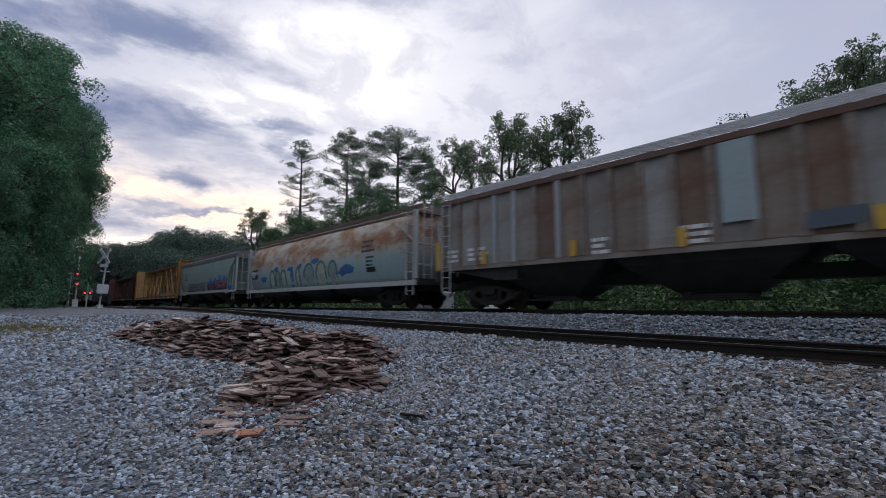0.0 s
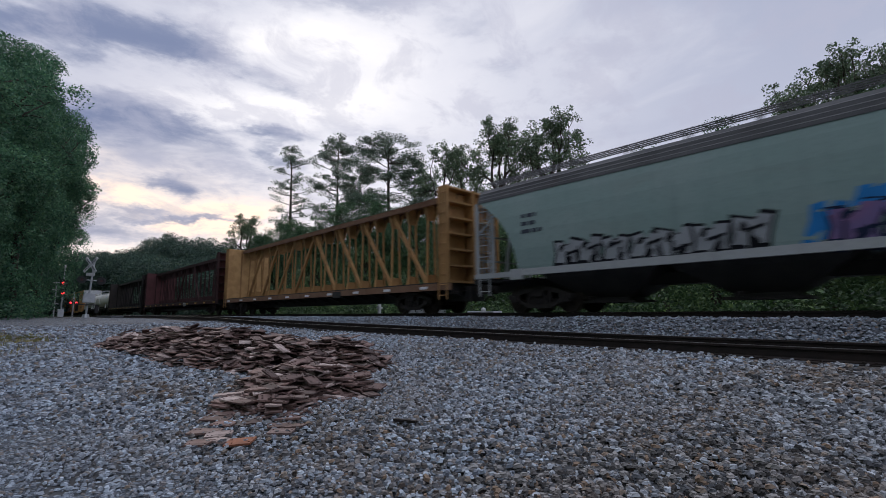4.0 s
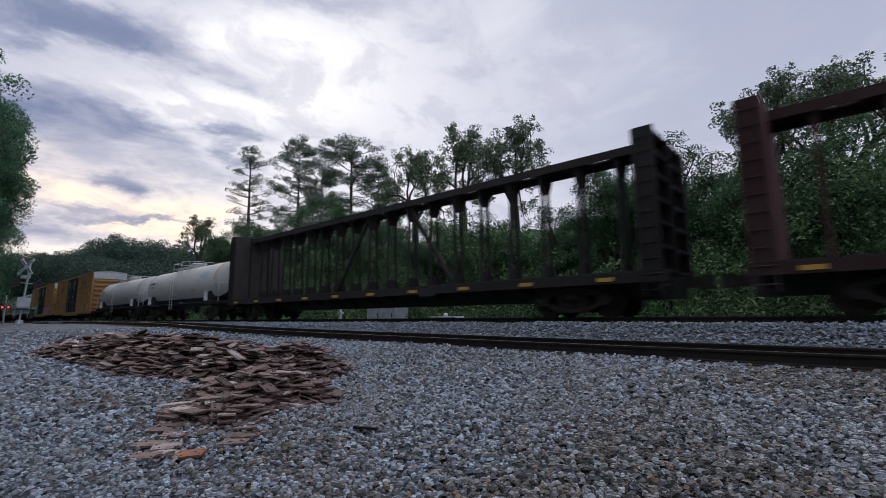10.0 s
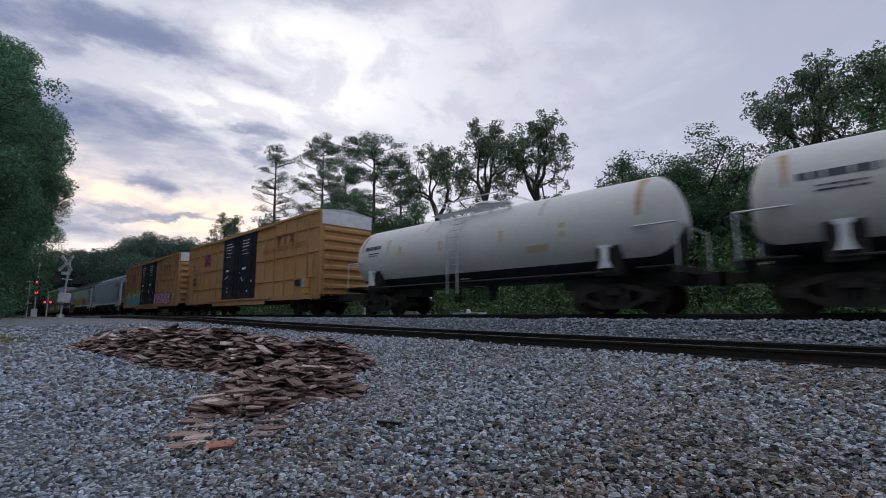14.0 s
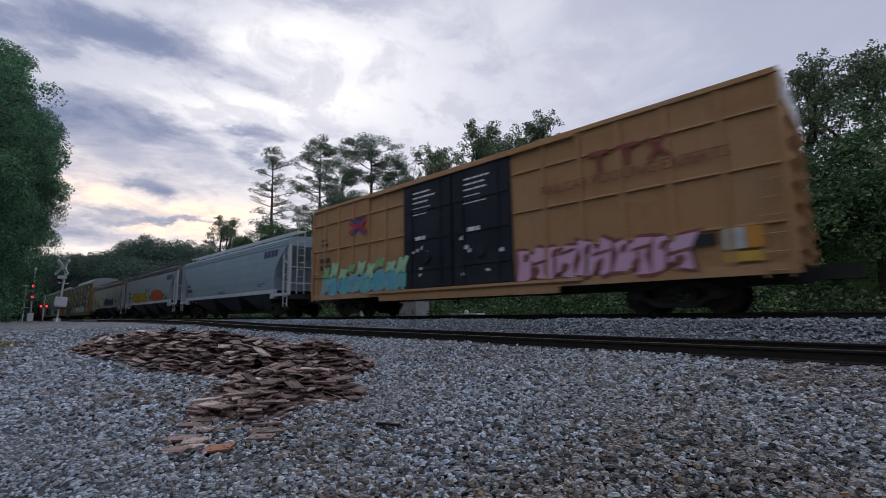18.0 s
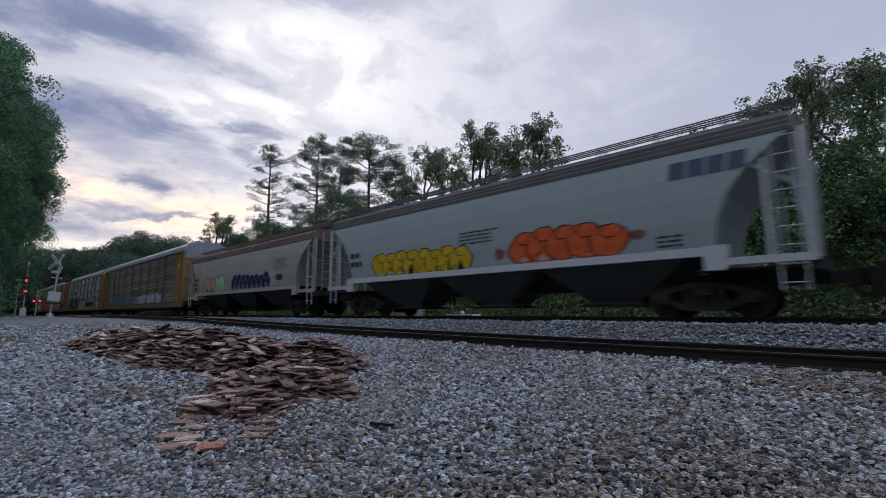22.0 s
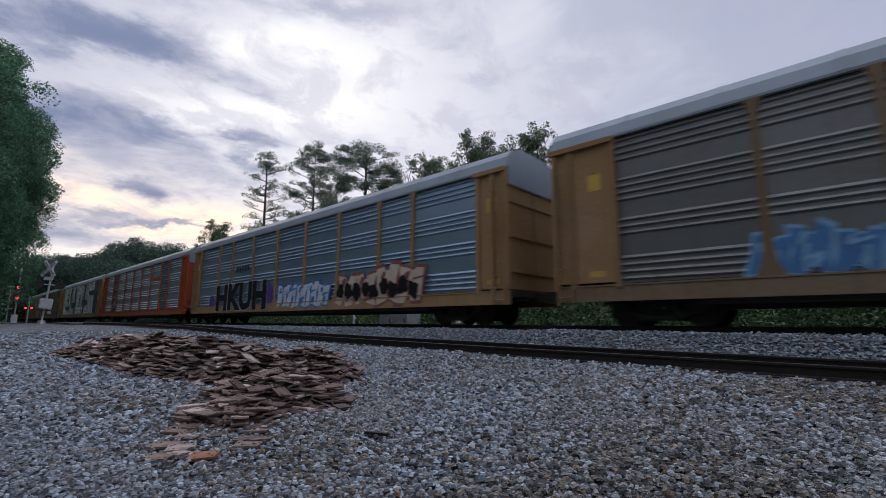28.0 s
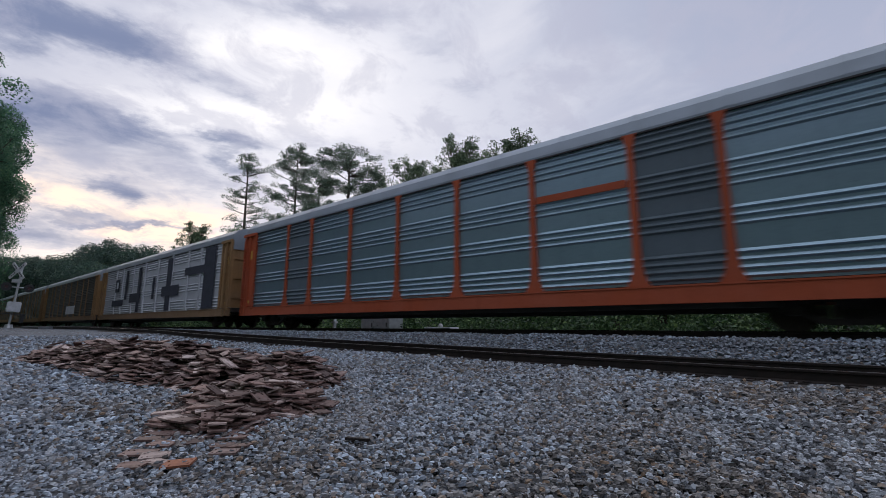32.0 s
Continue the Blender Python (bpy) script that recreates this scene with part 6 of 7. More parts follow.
    bars(bm, side, 5.6, 6.2, 1.9, 3, 0.05, 0.06, 0.012, 20)
    part("lettering", bm, M_decal_dark, car)
    # brownish hopper with navy bubbles
    m = paint("hopper_dirty_grey", (0.335, 0.36, 0.34), (0.38, 0.2, 0.085), 0.48, 0.35, 0.35, 0.6, 0.6)
    top = paint("hopper_rusty_eaves", (0.17, 0.125, 0.11), (0.14, 0.08, 0.05), 0.6, 0.3)
    car, half, side = covered_hopper("dirty grey covered hopper car with dark navy graffiti", -77.9, -96.4, m, CURVED, top, m, sill=1.5, eave=3.7)
    bubbles(car, side, -0.7, 4.0, 1.45, 2.4, 8, G_navy, G_slate, 23, "dark navy bubble letters with white edges")
    bubbles(car, side, -5.25, -3.6, 1.52, 2.5, 2, G_peach, G_black, 24, "peach sprayed letters", "smooth")
    bubbles(car, side, -3.55, -2.1, 1.55, 2.52, 2, G_mint, G_black, 25, "mint green sprayed letters", "smooth")
    bm = bmesh.new()
    bars(bm, side, -7.2, -6.3, 2.5, 3, 0.16, 0.14, 0.012, 26)
    bars(bm, side, 4.6, 6.3, 2.95, 5, 0.03, 0.09, 0.012, 27)
    slab(bm, side, [(4.9, 1.85), (5.6, 1.85), (5.6, 2.15), (4.9, 2.15)], 0.012)
    part("lettering", bm, M_decal_dark, car)


# -- centre-beam flat cars --
def centre_beam(label, front, back, mat, deck_mat, face_mat):
    car, half = rolling("centerbeam_flat_car", label, front, back, 2.6, 0.75)
    for s in (-1, 1):
        bm = bmesh.new()
        box(bm, -half, half, s * 1.42 - 0.06, s * 1.42 + 0.06, 0.84, 1.09)
        part("side_sill", bm, deck_mat, car)
    bm = bmesh.new()
    box(bm, -half, half, -0.4, 0.4, 0.45, 1.0)
    x = -half + 0.3
    while x < half:
        rings(bm, [[(x - 0.06, y, z), (x + 0.06, y, z), (x + 0.06, y, 1.1), (x - 0.06, y, 1.1)] for y, z in ((-1.38, 0.9), (-0.4, 0.6), (0.4, 0.6), (1.38, 0.9))])
        x += 1.25
    part("underframe", bm, M_under, car)
    bm = bmesh.new()
    box(bm, 0, 1.18, -0.5, 0.5, 1.1, 1.14)
    plank = shared("deck_plank", bm, M_under)
    for k in range(int(half * 2 / 1.25)):
        for s in (-1, 1):
            again("deck_plank", plank, car, pose(-half + 0.35 + k * 1.25, s * 0.88, 0))
    bm = bmesh.new()
    box(bm, 0, 0.42, -1.5, -1.482, 0.9, 1.0)
    me = shared("tie_down", bm, M_yellow if "yellow" not in label else M_decal_white)
    x = -half + 0.9
    while x < half - 0.6:
        again("tie_down", me, car, pose(x, 0, 0), "painted tie-down plate")
        x += 2.3
    # top chord, a wide plate with oval openings
    zt = 4.60
    bm = bmesh.new()
    xs = [-half + 0.6]
    x = -half + 1.9
    while x < half - 1.4:
        xs.append(x)
        x += 2.42
    hole = 0.36
    for s in (-1, 1):
        box(bm, -half + 0.55, half - 0.55, s * 0.34 - 0.12, s * 0.34 + 0.12, zt, zt + 0.05)
        box(bm, -half + 0.55, half - 0.55, s * 0.46 - 0.02, s * 0.46 + 0.02, zt - 0.17, zt + 0.07)
    prev = -half + 0.55
    for i, x in enumerate(xs[1:] + [half - 0.55 + hole]):
        box(bm, prev, x - hole, -0.23, 0.23, zt, zt + 0.05)
        prev = x + hole
        if i < len(xs) - 1:
            for ex in (x - hole, x + hole - 0.14):
                for ey in (-0.23, 0.13):
                    box(bm, ex, ex + 0.14, ey, ey + 0.1, zt, zt + 0.05)
    part("top_chord", bm, deck_mat, car)
    post = bmesh.new()
    for s in (-1, 1):
        rings(post, [[(-0.09 * u, s * a, z), (0.09 * u, s * a, z), (0.09 * u, s * (a - 0.05), z), (-0.09 * u, s * (a - 0.05), z)] for u, a, z in ((1.1, 0.34, 1.12), (0.58, 0.26, 1.6), (0.55, 0.2, 3.9), (1.2, 0.42, 4.60))])
    box(post, -0.012, 0.012, -0.2, 0.2, 1.12, 1.6)
    box(post, -0.012, 0.012, -0.2, 0.2, 3.9, 4.60)
    me = shared("post", post, mat)
    count = int((2 * half - 2.6) / 1.21)
    places = [(k - count / 2) * 1.21 - 0.04 for k in range(count + 1)]
    for x in places:
        if abs(x) < half - 0.8:
            again("post", me, car, pose(x, 0, 0))
    # braces lean towards the middle of the car, over two bays each
    brace = bmesh.new()
    beam(brace, (0, -0.2, 1.15), (2.42, -0.2, 4.5), 0.13, 0.14)
    me_a = shared("brace", brace, mat)
    brace = bmesh.new()
    beam(brace, (0, -0.2, 1.15), (-2.42, -0.2, 4.5), 0.13, 0.14)
    me_b = shared("brace", brace, mat)
    for i, x in enumerate(places):
        if i % 2 == 0 and abs(x) < half - 0.9 and abs(x) > 0.9 and ("yellow" in label or i in (6, 12)):
            again("brace", me_a if x < 0 else me_b, car, pose(x, 0, 0))
    # bulkheads: a smooth inner face, deep ribs outside
    for s in (-1, 1):
        bm = bmesh.new()
        xi, xo = s * (half - 0.62), s * (half - 0.1)
        box(bm, min(xi, xi + s * 0.06), max(xi, xi + s * 0.06), -1.45, 1.45, 1.1, 4.72)
        bulk = part("bulkhead", bm, face_mat, car, "tall end bulkhead")
        for y in (-1.42, 0.0, 1.42):
            bm = bmesh.new()
            a, b = sorted((xi + s * 0.062, xo))
            box(bm, a, b, y - 0.05, y + 0.05, 1.1, 4.72)
            part("stiffener", bm, mat, bulk)
        for z in (1.15, 1.75, 2.35, 2.95, 3.55, 4.15, 4.68):
            bm = bmesh.new()
            a, b = sorted((xi + s * 0.064, xo - s * 0.06))
            box(bm, a, b, -1.4, 1.4, z - 0.035, z + 0.035)
            part("cross_rib", bm, mat, bulk)
        bm = bmesh.new()
        for y in (-0.55, 0.55):
            a, b = sorted((xi - s * 0.004, xi - s * 0.02))
            box(bm, a, b, y - 0.05, y + 0.05, 1.12, 4.7)
        part("rub_rail", bm, mat, bulk)
        bm = bmesh.new()
        ladder(bm, s * (half - 0.34), -1.5, 0.5, 4.5)
        part("ladder", bm, mat, bulk)
    bm = bmesh.new()
    slab(bm, lambda z: 1.48, [(3.6, 0.76), (4.35, 0.76), (4.35, 1.05), (3.6, 1.05)], 0.012)
    plate = part("data_plate", bm, M_decal_white if "maroon" in label else M_under, car, "data plate on the sill")
    if "maroon" in label:
        for z in (0.82, 0.89, 0.96):
            bm = bmesh.new()
            slab(bm, lambda z: 1.48, [(3.66, z), (4.28, z), (4.28, z + 0.035), (3.66, z + 0.035)], 0.016)
            part("lettering", bm, M_decal_dark, plate)


def build_centre_beams():
    m = paint("centerbeam_yellow", (0.42, 0.235, 0.09), (0.14, 0.07, 0.04), 0.5, 0.4, 0.12, 0.7, 0.6)
    f = worn("bulkhead_tan", (0.60, 0.365, 0.155), (0.40, 0.225, 0.09), 0.8, 0, 2.0, 18)
    centre_beam("empty yellow-tan centerbeam flat car with wooden-looking bulkheads", 108.3, 83.6, m, paint("centerbeam_sill_brown", (0.20, 0.115, 0.07), (0.09, 0.04, 0.025), 0.6, 0.4, 0.05, 0.7, 0.5), f)
    m = paint("centerbeam_maroon", (0.055, 0.023, 0.023), (0.07, 0.035, 0.02), 0.4, 0.4, 0.1)
    f = worn("bulkhead_maroon", (0.13, 0.042, 0.046), (0.085, 0.03, 0.03), 0.75, 0, 2.0, 18)
    centre_beam("empty dark maroon centerbeam flat car", 83.6, 57.4, m, paint("centerbeam_sill_maroon", (0.045, 0.02, 0.02), (0.06, 0.03, 0.02), 0.4, 0.4, 0.05), f)
    m = paint("centerbeam_black", (0.026, 0.022, 0.022), (0.06, 0.03, 0.02), 0.3, 0.3, 0.05)
    f = worn("bulkhead_black", (0.035, 0.03, 0.03), (0.055, 0.042, 0.038), 0.75, 0, 2.0, 18)
    centre_beam("empty blackish centerbeam flat car", 57.4, 32.6, m, m, f)


# -- tank cars --
def tank_car(label, front, back, mat, blue_mark, seed):
    car, half = rolling("tank_car", label, front, back, 1.75, 0.6)
    r, zc = 1.36, 2.36
    body = half - 0.12

    def shell(x0, x1, lo, hi, rr=r):
        bm = bmesh.new()
        cuts = [x0 + (x1 - x0) * k / 8 for k in range(9)]
        sheet(bm, [[(x, -math.cos(radians(a)) * rr, zc + math.sin(radians(a)) * rr) for a in np.linspace(lo, hi, 25)] for x in cuts])
        for f in bm.faces:
            f.smooth = True
        return bm

    def heads(bm, s, lo, hi):
        loops = []
        for k in range(7):
            u = k / 6
            rr, x = r * math.sqrt(max(0.0, 1 - u * u)), s * (body - 0.62 + 0.62 * u)
            loops.append([(x, -math.cos(radians(a)) * rr, zc + math.sin(radians(a)) * rr) for a in np.linspace(lo, hi, 25)])
        sheet(bm, loops)
        for f in bm.faces:
            f.smooth = True

    split = -42.0
    bm = shell(-body + 0.62, body - 0.62, split, 180 - split)
    part("tank_shell", bm, mat, car)
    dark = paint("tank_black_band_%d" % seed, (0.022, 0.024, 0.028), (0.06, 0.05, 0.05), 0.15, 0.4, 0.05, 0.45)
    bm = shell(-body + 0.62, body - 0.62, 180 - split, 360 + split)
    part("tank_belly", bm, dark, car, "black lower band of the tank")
    for s in (-1, 1):
        bm = bmesh.new()
        heads(bm, s, split, 180 - split)
        head = part("tank_head", bm, mat, car)
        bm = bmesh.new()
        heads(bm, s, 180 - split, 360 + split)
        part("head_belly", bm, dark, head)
    # rust that has run down from the seams
    rusty = worn("tank_rust_streak_%d" % seed, (0.34, 0.20, 0.11), (0.46, 0.36, 0.27), 0.8, 0, 3.0, 25)
    rng = random.Random(seed)
    for x, w, lo, hi in ((body - 0.75, 0.16, 5, 62), (-body + 0.8, 0.1, 10, 50), (body * 0.45, 0.05, 25, 60), (-body * 0.3, 0.04, 30, 58), (-body * 0.62, 0.05, 0, 30)):
        bm = bmesh.new()
        rows = []
        for a in np.linspace(lo, hi, 14):
            u = w * (0.45 + 0.55 * (a - lo) / (hi - lo)) * rng.uniform(0.7, 1.0)
            c = radians(a)
            rows.append([(x + q * u, -math.cos(c) * (r + 0.004), zc + math.sin(c) * (r + 0.004)) for q in (-1, 1)])
        sheet(bm, rows)
        part("rust_streak", bm, rusty, car, "orange-brown rust streak")
    # manway, platform and hoops
    zt = zc + r
    bm = bmesh.new()
    tube(bm, (0, 0, zt - 0.1), (0, 0, zt + 0.25), 0.45, n=18)
    tube(bm, (0, 0, zt + 0.25), (0, 0, zt + 0.34), 0.5, 0.38, 18)
    tube(bm, (0.8, 0.1, zt - 0.1), (0.8, 0.1, zt + 0.3), 0.16, n=10)
    part("manway", bm, mat, car)
    bm = bmesh.new()
    for y in (-0.95, 0.95):
        for q in (-0.2, -0.1, 0, 0.1, 0.2):
            box(bm, -1.7, 1.7, y + q - 0.015, y + q + 0.015, zt - 0.1, zt - 0.06)
        for x in (-1.6, -0.8, 0.0, 0.8, 1.6):
            beam(bm, (x, y * 0.8, zt - 0.08), (x, y * 0.95, zt - 0.5), 0.05, 0.05)
            box(bm, x - 0.02, x + 0.02, y - 0.22, y + 0.22, zt - 0.1, zt - 0.07)
    part("platform", bm, M_galv, car)
    bm = bmesh.new()
    for y in (-1.15, 1.15):
        for x in (-1.45, 0.0, 1.45):
            tube(bm, (x, y, zt - 0.08), (x, y, zt + 0.3), 0.02, n=6)
        tube(bm, (-1.45, y, zt + 0.3), (1.45, y, zt + 0.3), 0.02, n=6)
    for x in (-1.45, 1.45):
        tube(bm, (x, -1.15, zt + 0.3), (x, 1.15, zt + 0.3), 0.02, n=6)
    part("handrail", bm, M_galv, car)
    bm = bmesh.new()
    for k in range(14):
        z = 1.0 + k * 0.24
        y = -math.sqrt(max(r * r - (z - zc) ** 2, 0)) - 0.12
        if z > zc + 1.2:
            y = -0.95
        tube(bm, (-0.55, y, z), (-0.1, y, z), 0.018, n=5)
    for x in (-0.55, -0.1):
        beam(bm, (x, -1.58, 0.7), (x, -1.58, zc + 0.4), 0.05, 0.02)
        beam(bm, (x, -1.58, zc + 0.4), (x, -1.0, zt - 0.05), 0.05, 0.02)
    part("ladder", bm, M_galv, car)
    # stub sills, saddles, thin side rods
    for s in (-1, 1):
        bm = bmesh.new()
        a, b = sorted((s * (half - 3.6), s * half))
        box(bm, a, b, -0.35, 0.35, 0.72, 1.12)
        part("stub_sill", bm, M_under, car)
        bm = bmesh.new()
        rings(bm, [[(s * (half - 1.75) - 0.32, -q, z), (s * (half - 1.75) + 0.32, -q, z), (s * (half - 1.75) + 0.32, q, z), (s * (half - 1.75) - 0.32, q, z)] for q, z in ((1.38, 1.0), (1.38, 1.25), (1.2, 1.26), (1.27, 1.8))])
        part("saddle", bm, M_under, car)
        bm = bmesh.new()
        box(bm, s * half - 0.1, s * half + 0.1, -1.45, 1.45, 0.98, 1.14)
        part("end_sill", bm, M_under, car)
        bm = bmesh.new()
        box(bm, min(s * half, s * (half - 1.0)), max(s * half, s * (half - 1.0)), -1.42, -0.7, 1.145, 1.18)
        part("end_step", bm, M_under, car)
        bm = bmesh.new()
        tube(bm, (-half + 1.5, s * 1.42, 1.1), (half - 1.5, s * 1.42, 1.1), 0.03, n=6)
        part("side_rod", bm, M_under, car)
    bm = bmesh.new()
    tube(bm, (0.2, 0, 1.15), (0.2, 0, 0.5), 0.22, 0.12, 10)
    part("bottom_outlet", bm, M_under, car)
    for s in (-1, 1):
        bm = bmesh.new()
        x = s * (half - 1.75)
        rings(bm, [[(x - a, y - 0.08, z), (x + a, y - 0.08, z), (x + a, y + 0.08, z), (x - a, y + 0.08, z)] for a, y, z in ((0.15, -1.44, 1.2), (0.08, -1.44, 1.4), (0.08, -1.42, 1.7), (0.16, -1.42, 1.74), (0.16, -1.42, 1.8))])
        part("saddle_bracket", bm, M_white, car, "white jacking bracket")
        bm = bmesh.new()
        tube(bm, (s * half, -1.4, 1.1), (s * half, -1.4, 2.2), 0.025)
        tube(bm, (s * half, 1.4, 1.1), (s * half, 1.4, 2.2), 0.025)
        tube(bm, (s * half, -1.4, 2.2), (s * half, 1.4, 2.2), 0.025)
        tube(bm, (s * (half - 1.0), -1.4, 2.2), (s * half, -1.4, 2.2), 0.025)
        part("end_rail", bm, M_galv, car)
    side = lambda z: math.sqrt(max(r * r - (z - zc) ** 2, 0.01))
    bm = bmesh.new()
    bars(bm, side, -body + 1.0, -body + 2.7, 2.85, 1, 0.16, 0.12, 0.012, seed)
    bars(bm, side, -body + 1.3, -body + 2.2, 2.55, 2, 0.04, 0.06, 0.012, seed + 1)
    part("lettering", bm, M_decal_dark, car)
    tan = worn("faded_tan_mark_%d" % seed, (0.48, 0.35, 0.20), (0.52, 0.43, 0.33), 0.7)
    for x, z, w, h in ((-3.4, 2.3, 0.16, 0.36), (-1.2, 2.28, 0.16, 0.36), (1.5, 2.28, 0.16, 0.36), (3.65, 2.2, 0.18, 0.4), (2.5, 1.85, 0.75, 0.2)):
        bm = bmesh.new()
        slab(bm, side, [(x, z), (x + w, z), (x + w, z + h), (x, z + h)], 0.01)
        part("faded_mark", bm, tan, car, "faded tan stencil mark")
    if blue_mark:
        bm = bmesh.new()
        for k, (x, z, rx, rz) in enumerate(((4.1, 2.9, 0.34, 0.2), (4.7, 2.92, 0.3, 0.17), (4.4, 2.75, 0.5, 0.1))):
            blob(bm, side, x, z, rx, rz, 0.008 + 0.001 * k, 16, 0.1, k)
        part("emblem", bm, plain("faded_sky_mark", (0.40, 0.50, 0.60), 0.6), car, "faded light blue mark")


def build_tanks():
    a = paint("tank_white", (0.56, 0.55, 0.525), (0.42, 0.33, 0.24), 0.3, 0.2, 0.3, 0.5, 0.4)
    b = paint("tank_white_clean", (0.60, 0.595, 0.575), (0.45, 0.3, 0.2), 0.25, 0.18, 0.25, 0.45, 0.35)
    tank_car("white tank car with a black lower band and faint marks", 32.5, 17.2, a, True, 41)
    tank_car("white tank car with rust stains on its end", 17.2, 2.5, b, False, 43)


# -- boxcars --
def boxcar(label, front, back, mat, graffiti):
    car, half = rolling("boxcar", label, front, back, 2.5, 1.75)
    side = lambda z: 1.5
    z0, z1 = 1.0, 5.03
    door0, door1 = -2.55, 2.45
    for s in (-1, 1):
        y = sorted((s * 1.5, s * 1.44))
        for a, b in ((-half, door0), (door1, half)):
            bm = bmesh.new()
            box(bm, a, b, y[0], y[1], z0, z1)
            part("side_wall", bm, mat, car)
        a, b = sorted((s * half, s * (half - 0.06)))
        bm = bmesh.new()
        box(bm, a, b, -1.44, 1.44, z0, z1)
        part("end_wall", bm, mat, car)
    bm = bmesh.new()
    box(bm, door0, door1, 1.44, 1.5, z0, z1)
    part("far_door", bm, mat, car)
    post = bmesh.new()
    box(post, -0.055, 0.055, -1.56, -1.5, z0, z1 - 0.05)
    me = shared("side_post", post, mat)
    rib = bmesh.new()
    rings(rib, [[(-0.5, -1.5, -0.035), (0.5, -1.5, -0.035), (0.5, -1.5, 0.035), (-0.5, -1.5, 0.035)], [(-0.47, -1.556, -0.02), (0.47, -1.556, -0.02), (0.47, -1.55, 0.02), (-0.47, -1.55, 0.02)]])
    mr = shared("side_rib", rib, mat)
    for a, b in ((-half, door0), (door1, half)):
        n = 6
        w = (b - a) / n
        for k in range(n + 1):
            if 0 < k < n or (k == 0 and a == -half) or (k == n and b == half):
                again("side_post", me, car, pose(min(max(a + k * w, -half + 0.05), half - 0.05), 0, 0))
            if k < n:
                for z in (1.85, 3.08, 4.3):
                    again("side_rib", mr, car, pose(a + (k + 0.5) * w, 0, z))
    for s in (-1, 1):
        bm = bmesh.new()
        box(bm, -half, half, s * 1.5 - 0.06, s * 1.5 + 0.06, z1 - 0.02, z1 + 0.1)
        part("top_rail", bm, mat, car)
        bm = bmesh.new()
        box(bm, -half, half, s * 1.49 - 0.05, s * 1.49 + 0.05, z0 - 0.22, z0)
        part("side_sill", bm, mat, car)
    bm = bmesh.new()
    box(bm, door0 - 1.5, door1 + 1.5, -1.56, -1.545, z0 - 0.4, z0 - 0.18)
    part("door_sill", bm, mat, car)
    roofm = worn("roof_zinc", (0.5, 0.52, 0.54), (0.38, 0.38, 0.38), 0.5, 0.4, 1.5, 20)
    bm = bmesh.new()
    rings(bm, [[(x, -1.52, z1 + 0.08), (x, 0, z1 + 0.26), (x, 1.52, z1 + 0.08), (x, 0, z1 + 0.04)] for x in (-half, half)])
    x = -half + 0.5
    while x < half:
        rings(bm, [[(xx, -1.5, z1 + 0.1), (xx, 0, z1 + 0.30), (xx, 1.5, z1 + 0.1)] for xx in (x - 0.05, x + 0.05)])
        x += 1.05
    part("roof", bm, roofm, car, "bare galvanised roof")
    # ridged ends, pale at the top
    for s in (-1, 1):
        z = z0 + 0.2
        while z < z1 - 0.75:
            bm = bmesh.new()
            p, q = s * half, s * (half + 0.11)
            rings(bm, [[(p, -1.4, z), (p, 1.4, z), (p, 1.4, z + 0.3), (p, -1.4, z + 0.3)], [(q, -1.3, z + 0.09), (q, 1.3, z + 0.09), (q, 1.3, z + 0.21), (q, -1.3, z + 0.21)]])
            z += 0.47
            part("end_ridge", bm, mat, car)
        bm = bmesh.new()
        a, b = sorted((s * (half + 0.004), s * (half + 0.05)))
        box(bm, a, b, -1.46, 1.46, z1 - 0.62, z1 + 0.05)
        part("end_top", bm, M_white, car, "white-painted top of the end")
        bm = bmesh.new()
        ladder(bm, s * (half - 0.35), -1.58, 0.7, 3.0)
        ladder(bm, s * (half + 0.16), -1.15, 0.9, 3.0, 0.42, True)
        part("ladder", bm, mat, car)
    bm = bmesh.new()
    box(bm, -half, half, -0.35, 0.35, 0.62, 0.95)
    box(bm, -half + 0.1, half - 0.1, -1.42, 1.42, 0.9, 0.98)
    for s in (-1, 1):
        box(bm, min(s * half, s * (half + 0.9)), max(s * half, s * (half + 0.9)), -0.3, 0.3, 0.68, 1.0)
    part("underframe", bm, M_under, car)
    # two black plug doors with rods and lettering
    blk = paint("door_black_" + graffiti, (0.015, 0.019, 0.028), (0.08, 0.07, 0.07), 0.12, 0.3, 0.05, 0.45)
    for a, b in ((door0, -0.06), (0.0, door1)):
        bm = bmesh.new()
        box(bm, a + 0.02, b - 0.02, -1.56, -1.44, z0 + 0.02, z1 - 0.05)
        door = part("plug_door", bm, blk, car, "black plug door")
        bm = bmesh.new()
        for x in (a + 0.5, b - 0.5):
            tube(bm, (x, -1.6, z0 + 0.1), (x, -1.6, z1 - 0.2), 0.025, n=6)
        for z in (1.7, 2.8, 3.9):
            box(bm, a + 0.1, b - 0.1, -1.585, -1.56, z - 0.05, z + 0.05)
        tube(bm, ((a + b) / 2, -1.57, 2.1), ((a + b) / 2, -1.63, 2.1), 0.22, n=12)
        part("locking_rod", bm, blk, door)
        bm = bmesh.new()
        side2 = lambda z: 1.56
        bars(bm, side2, a + 0.55, b - 0.75, 4.6, 3, 0.065, 0.12, 0.006, int(a * 10))
        bars(bm, side2, a + 0.55, b - 0.9, 4.0, 3, 0.04, 0.08, 0.006, int(a * 10) + 1)
        bars(bm, side2, a + 0.7, a + 1.3, 2.9, 1, 0.14, 0.1, 0.03, 5)
        rng = random.Random(int(a * 7) + 3)
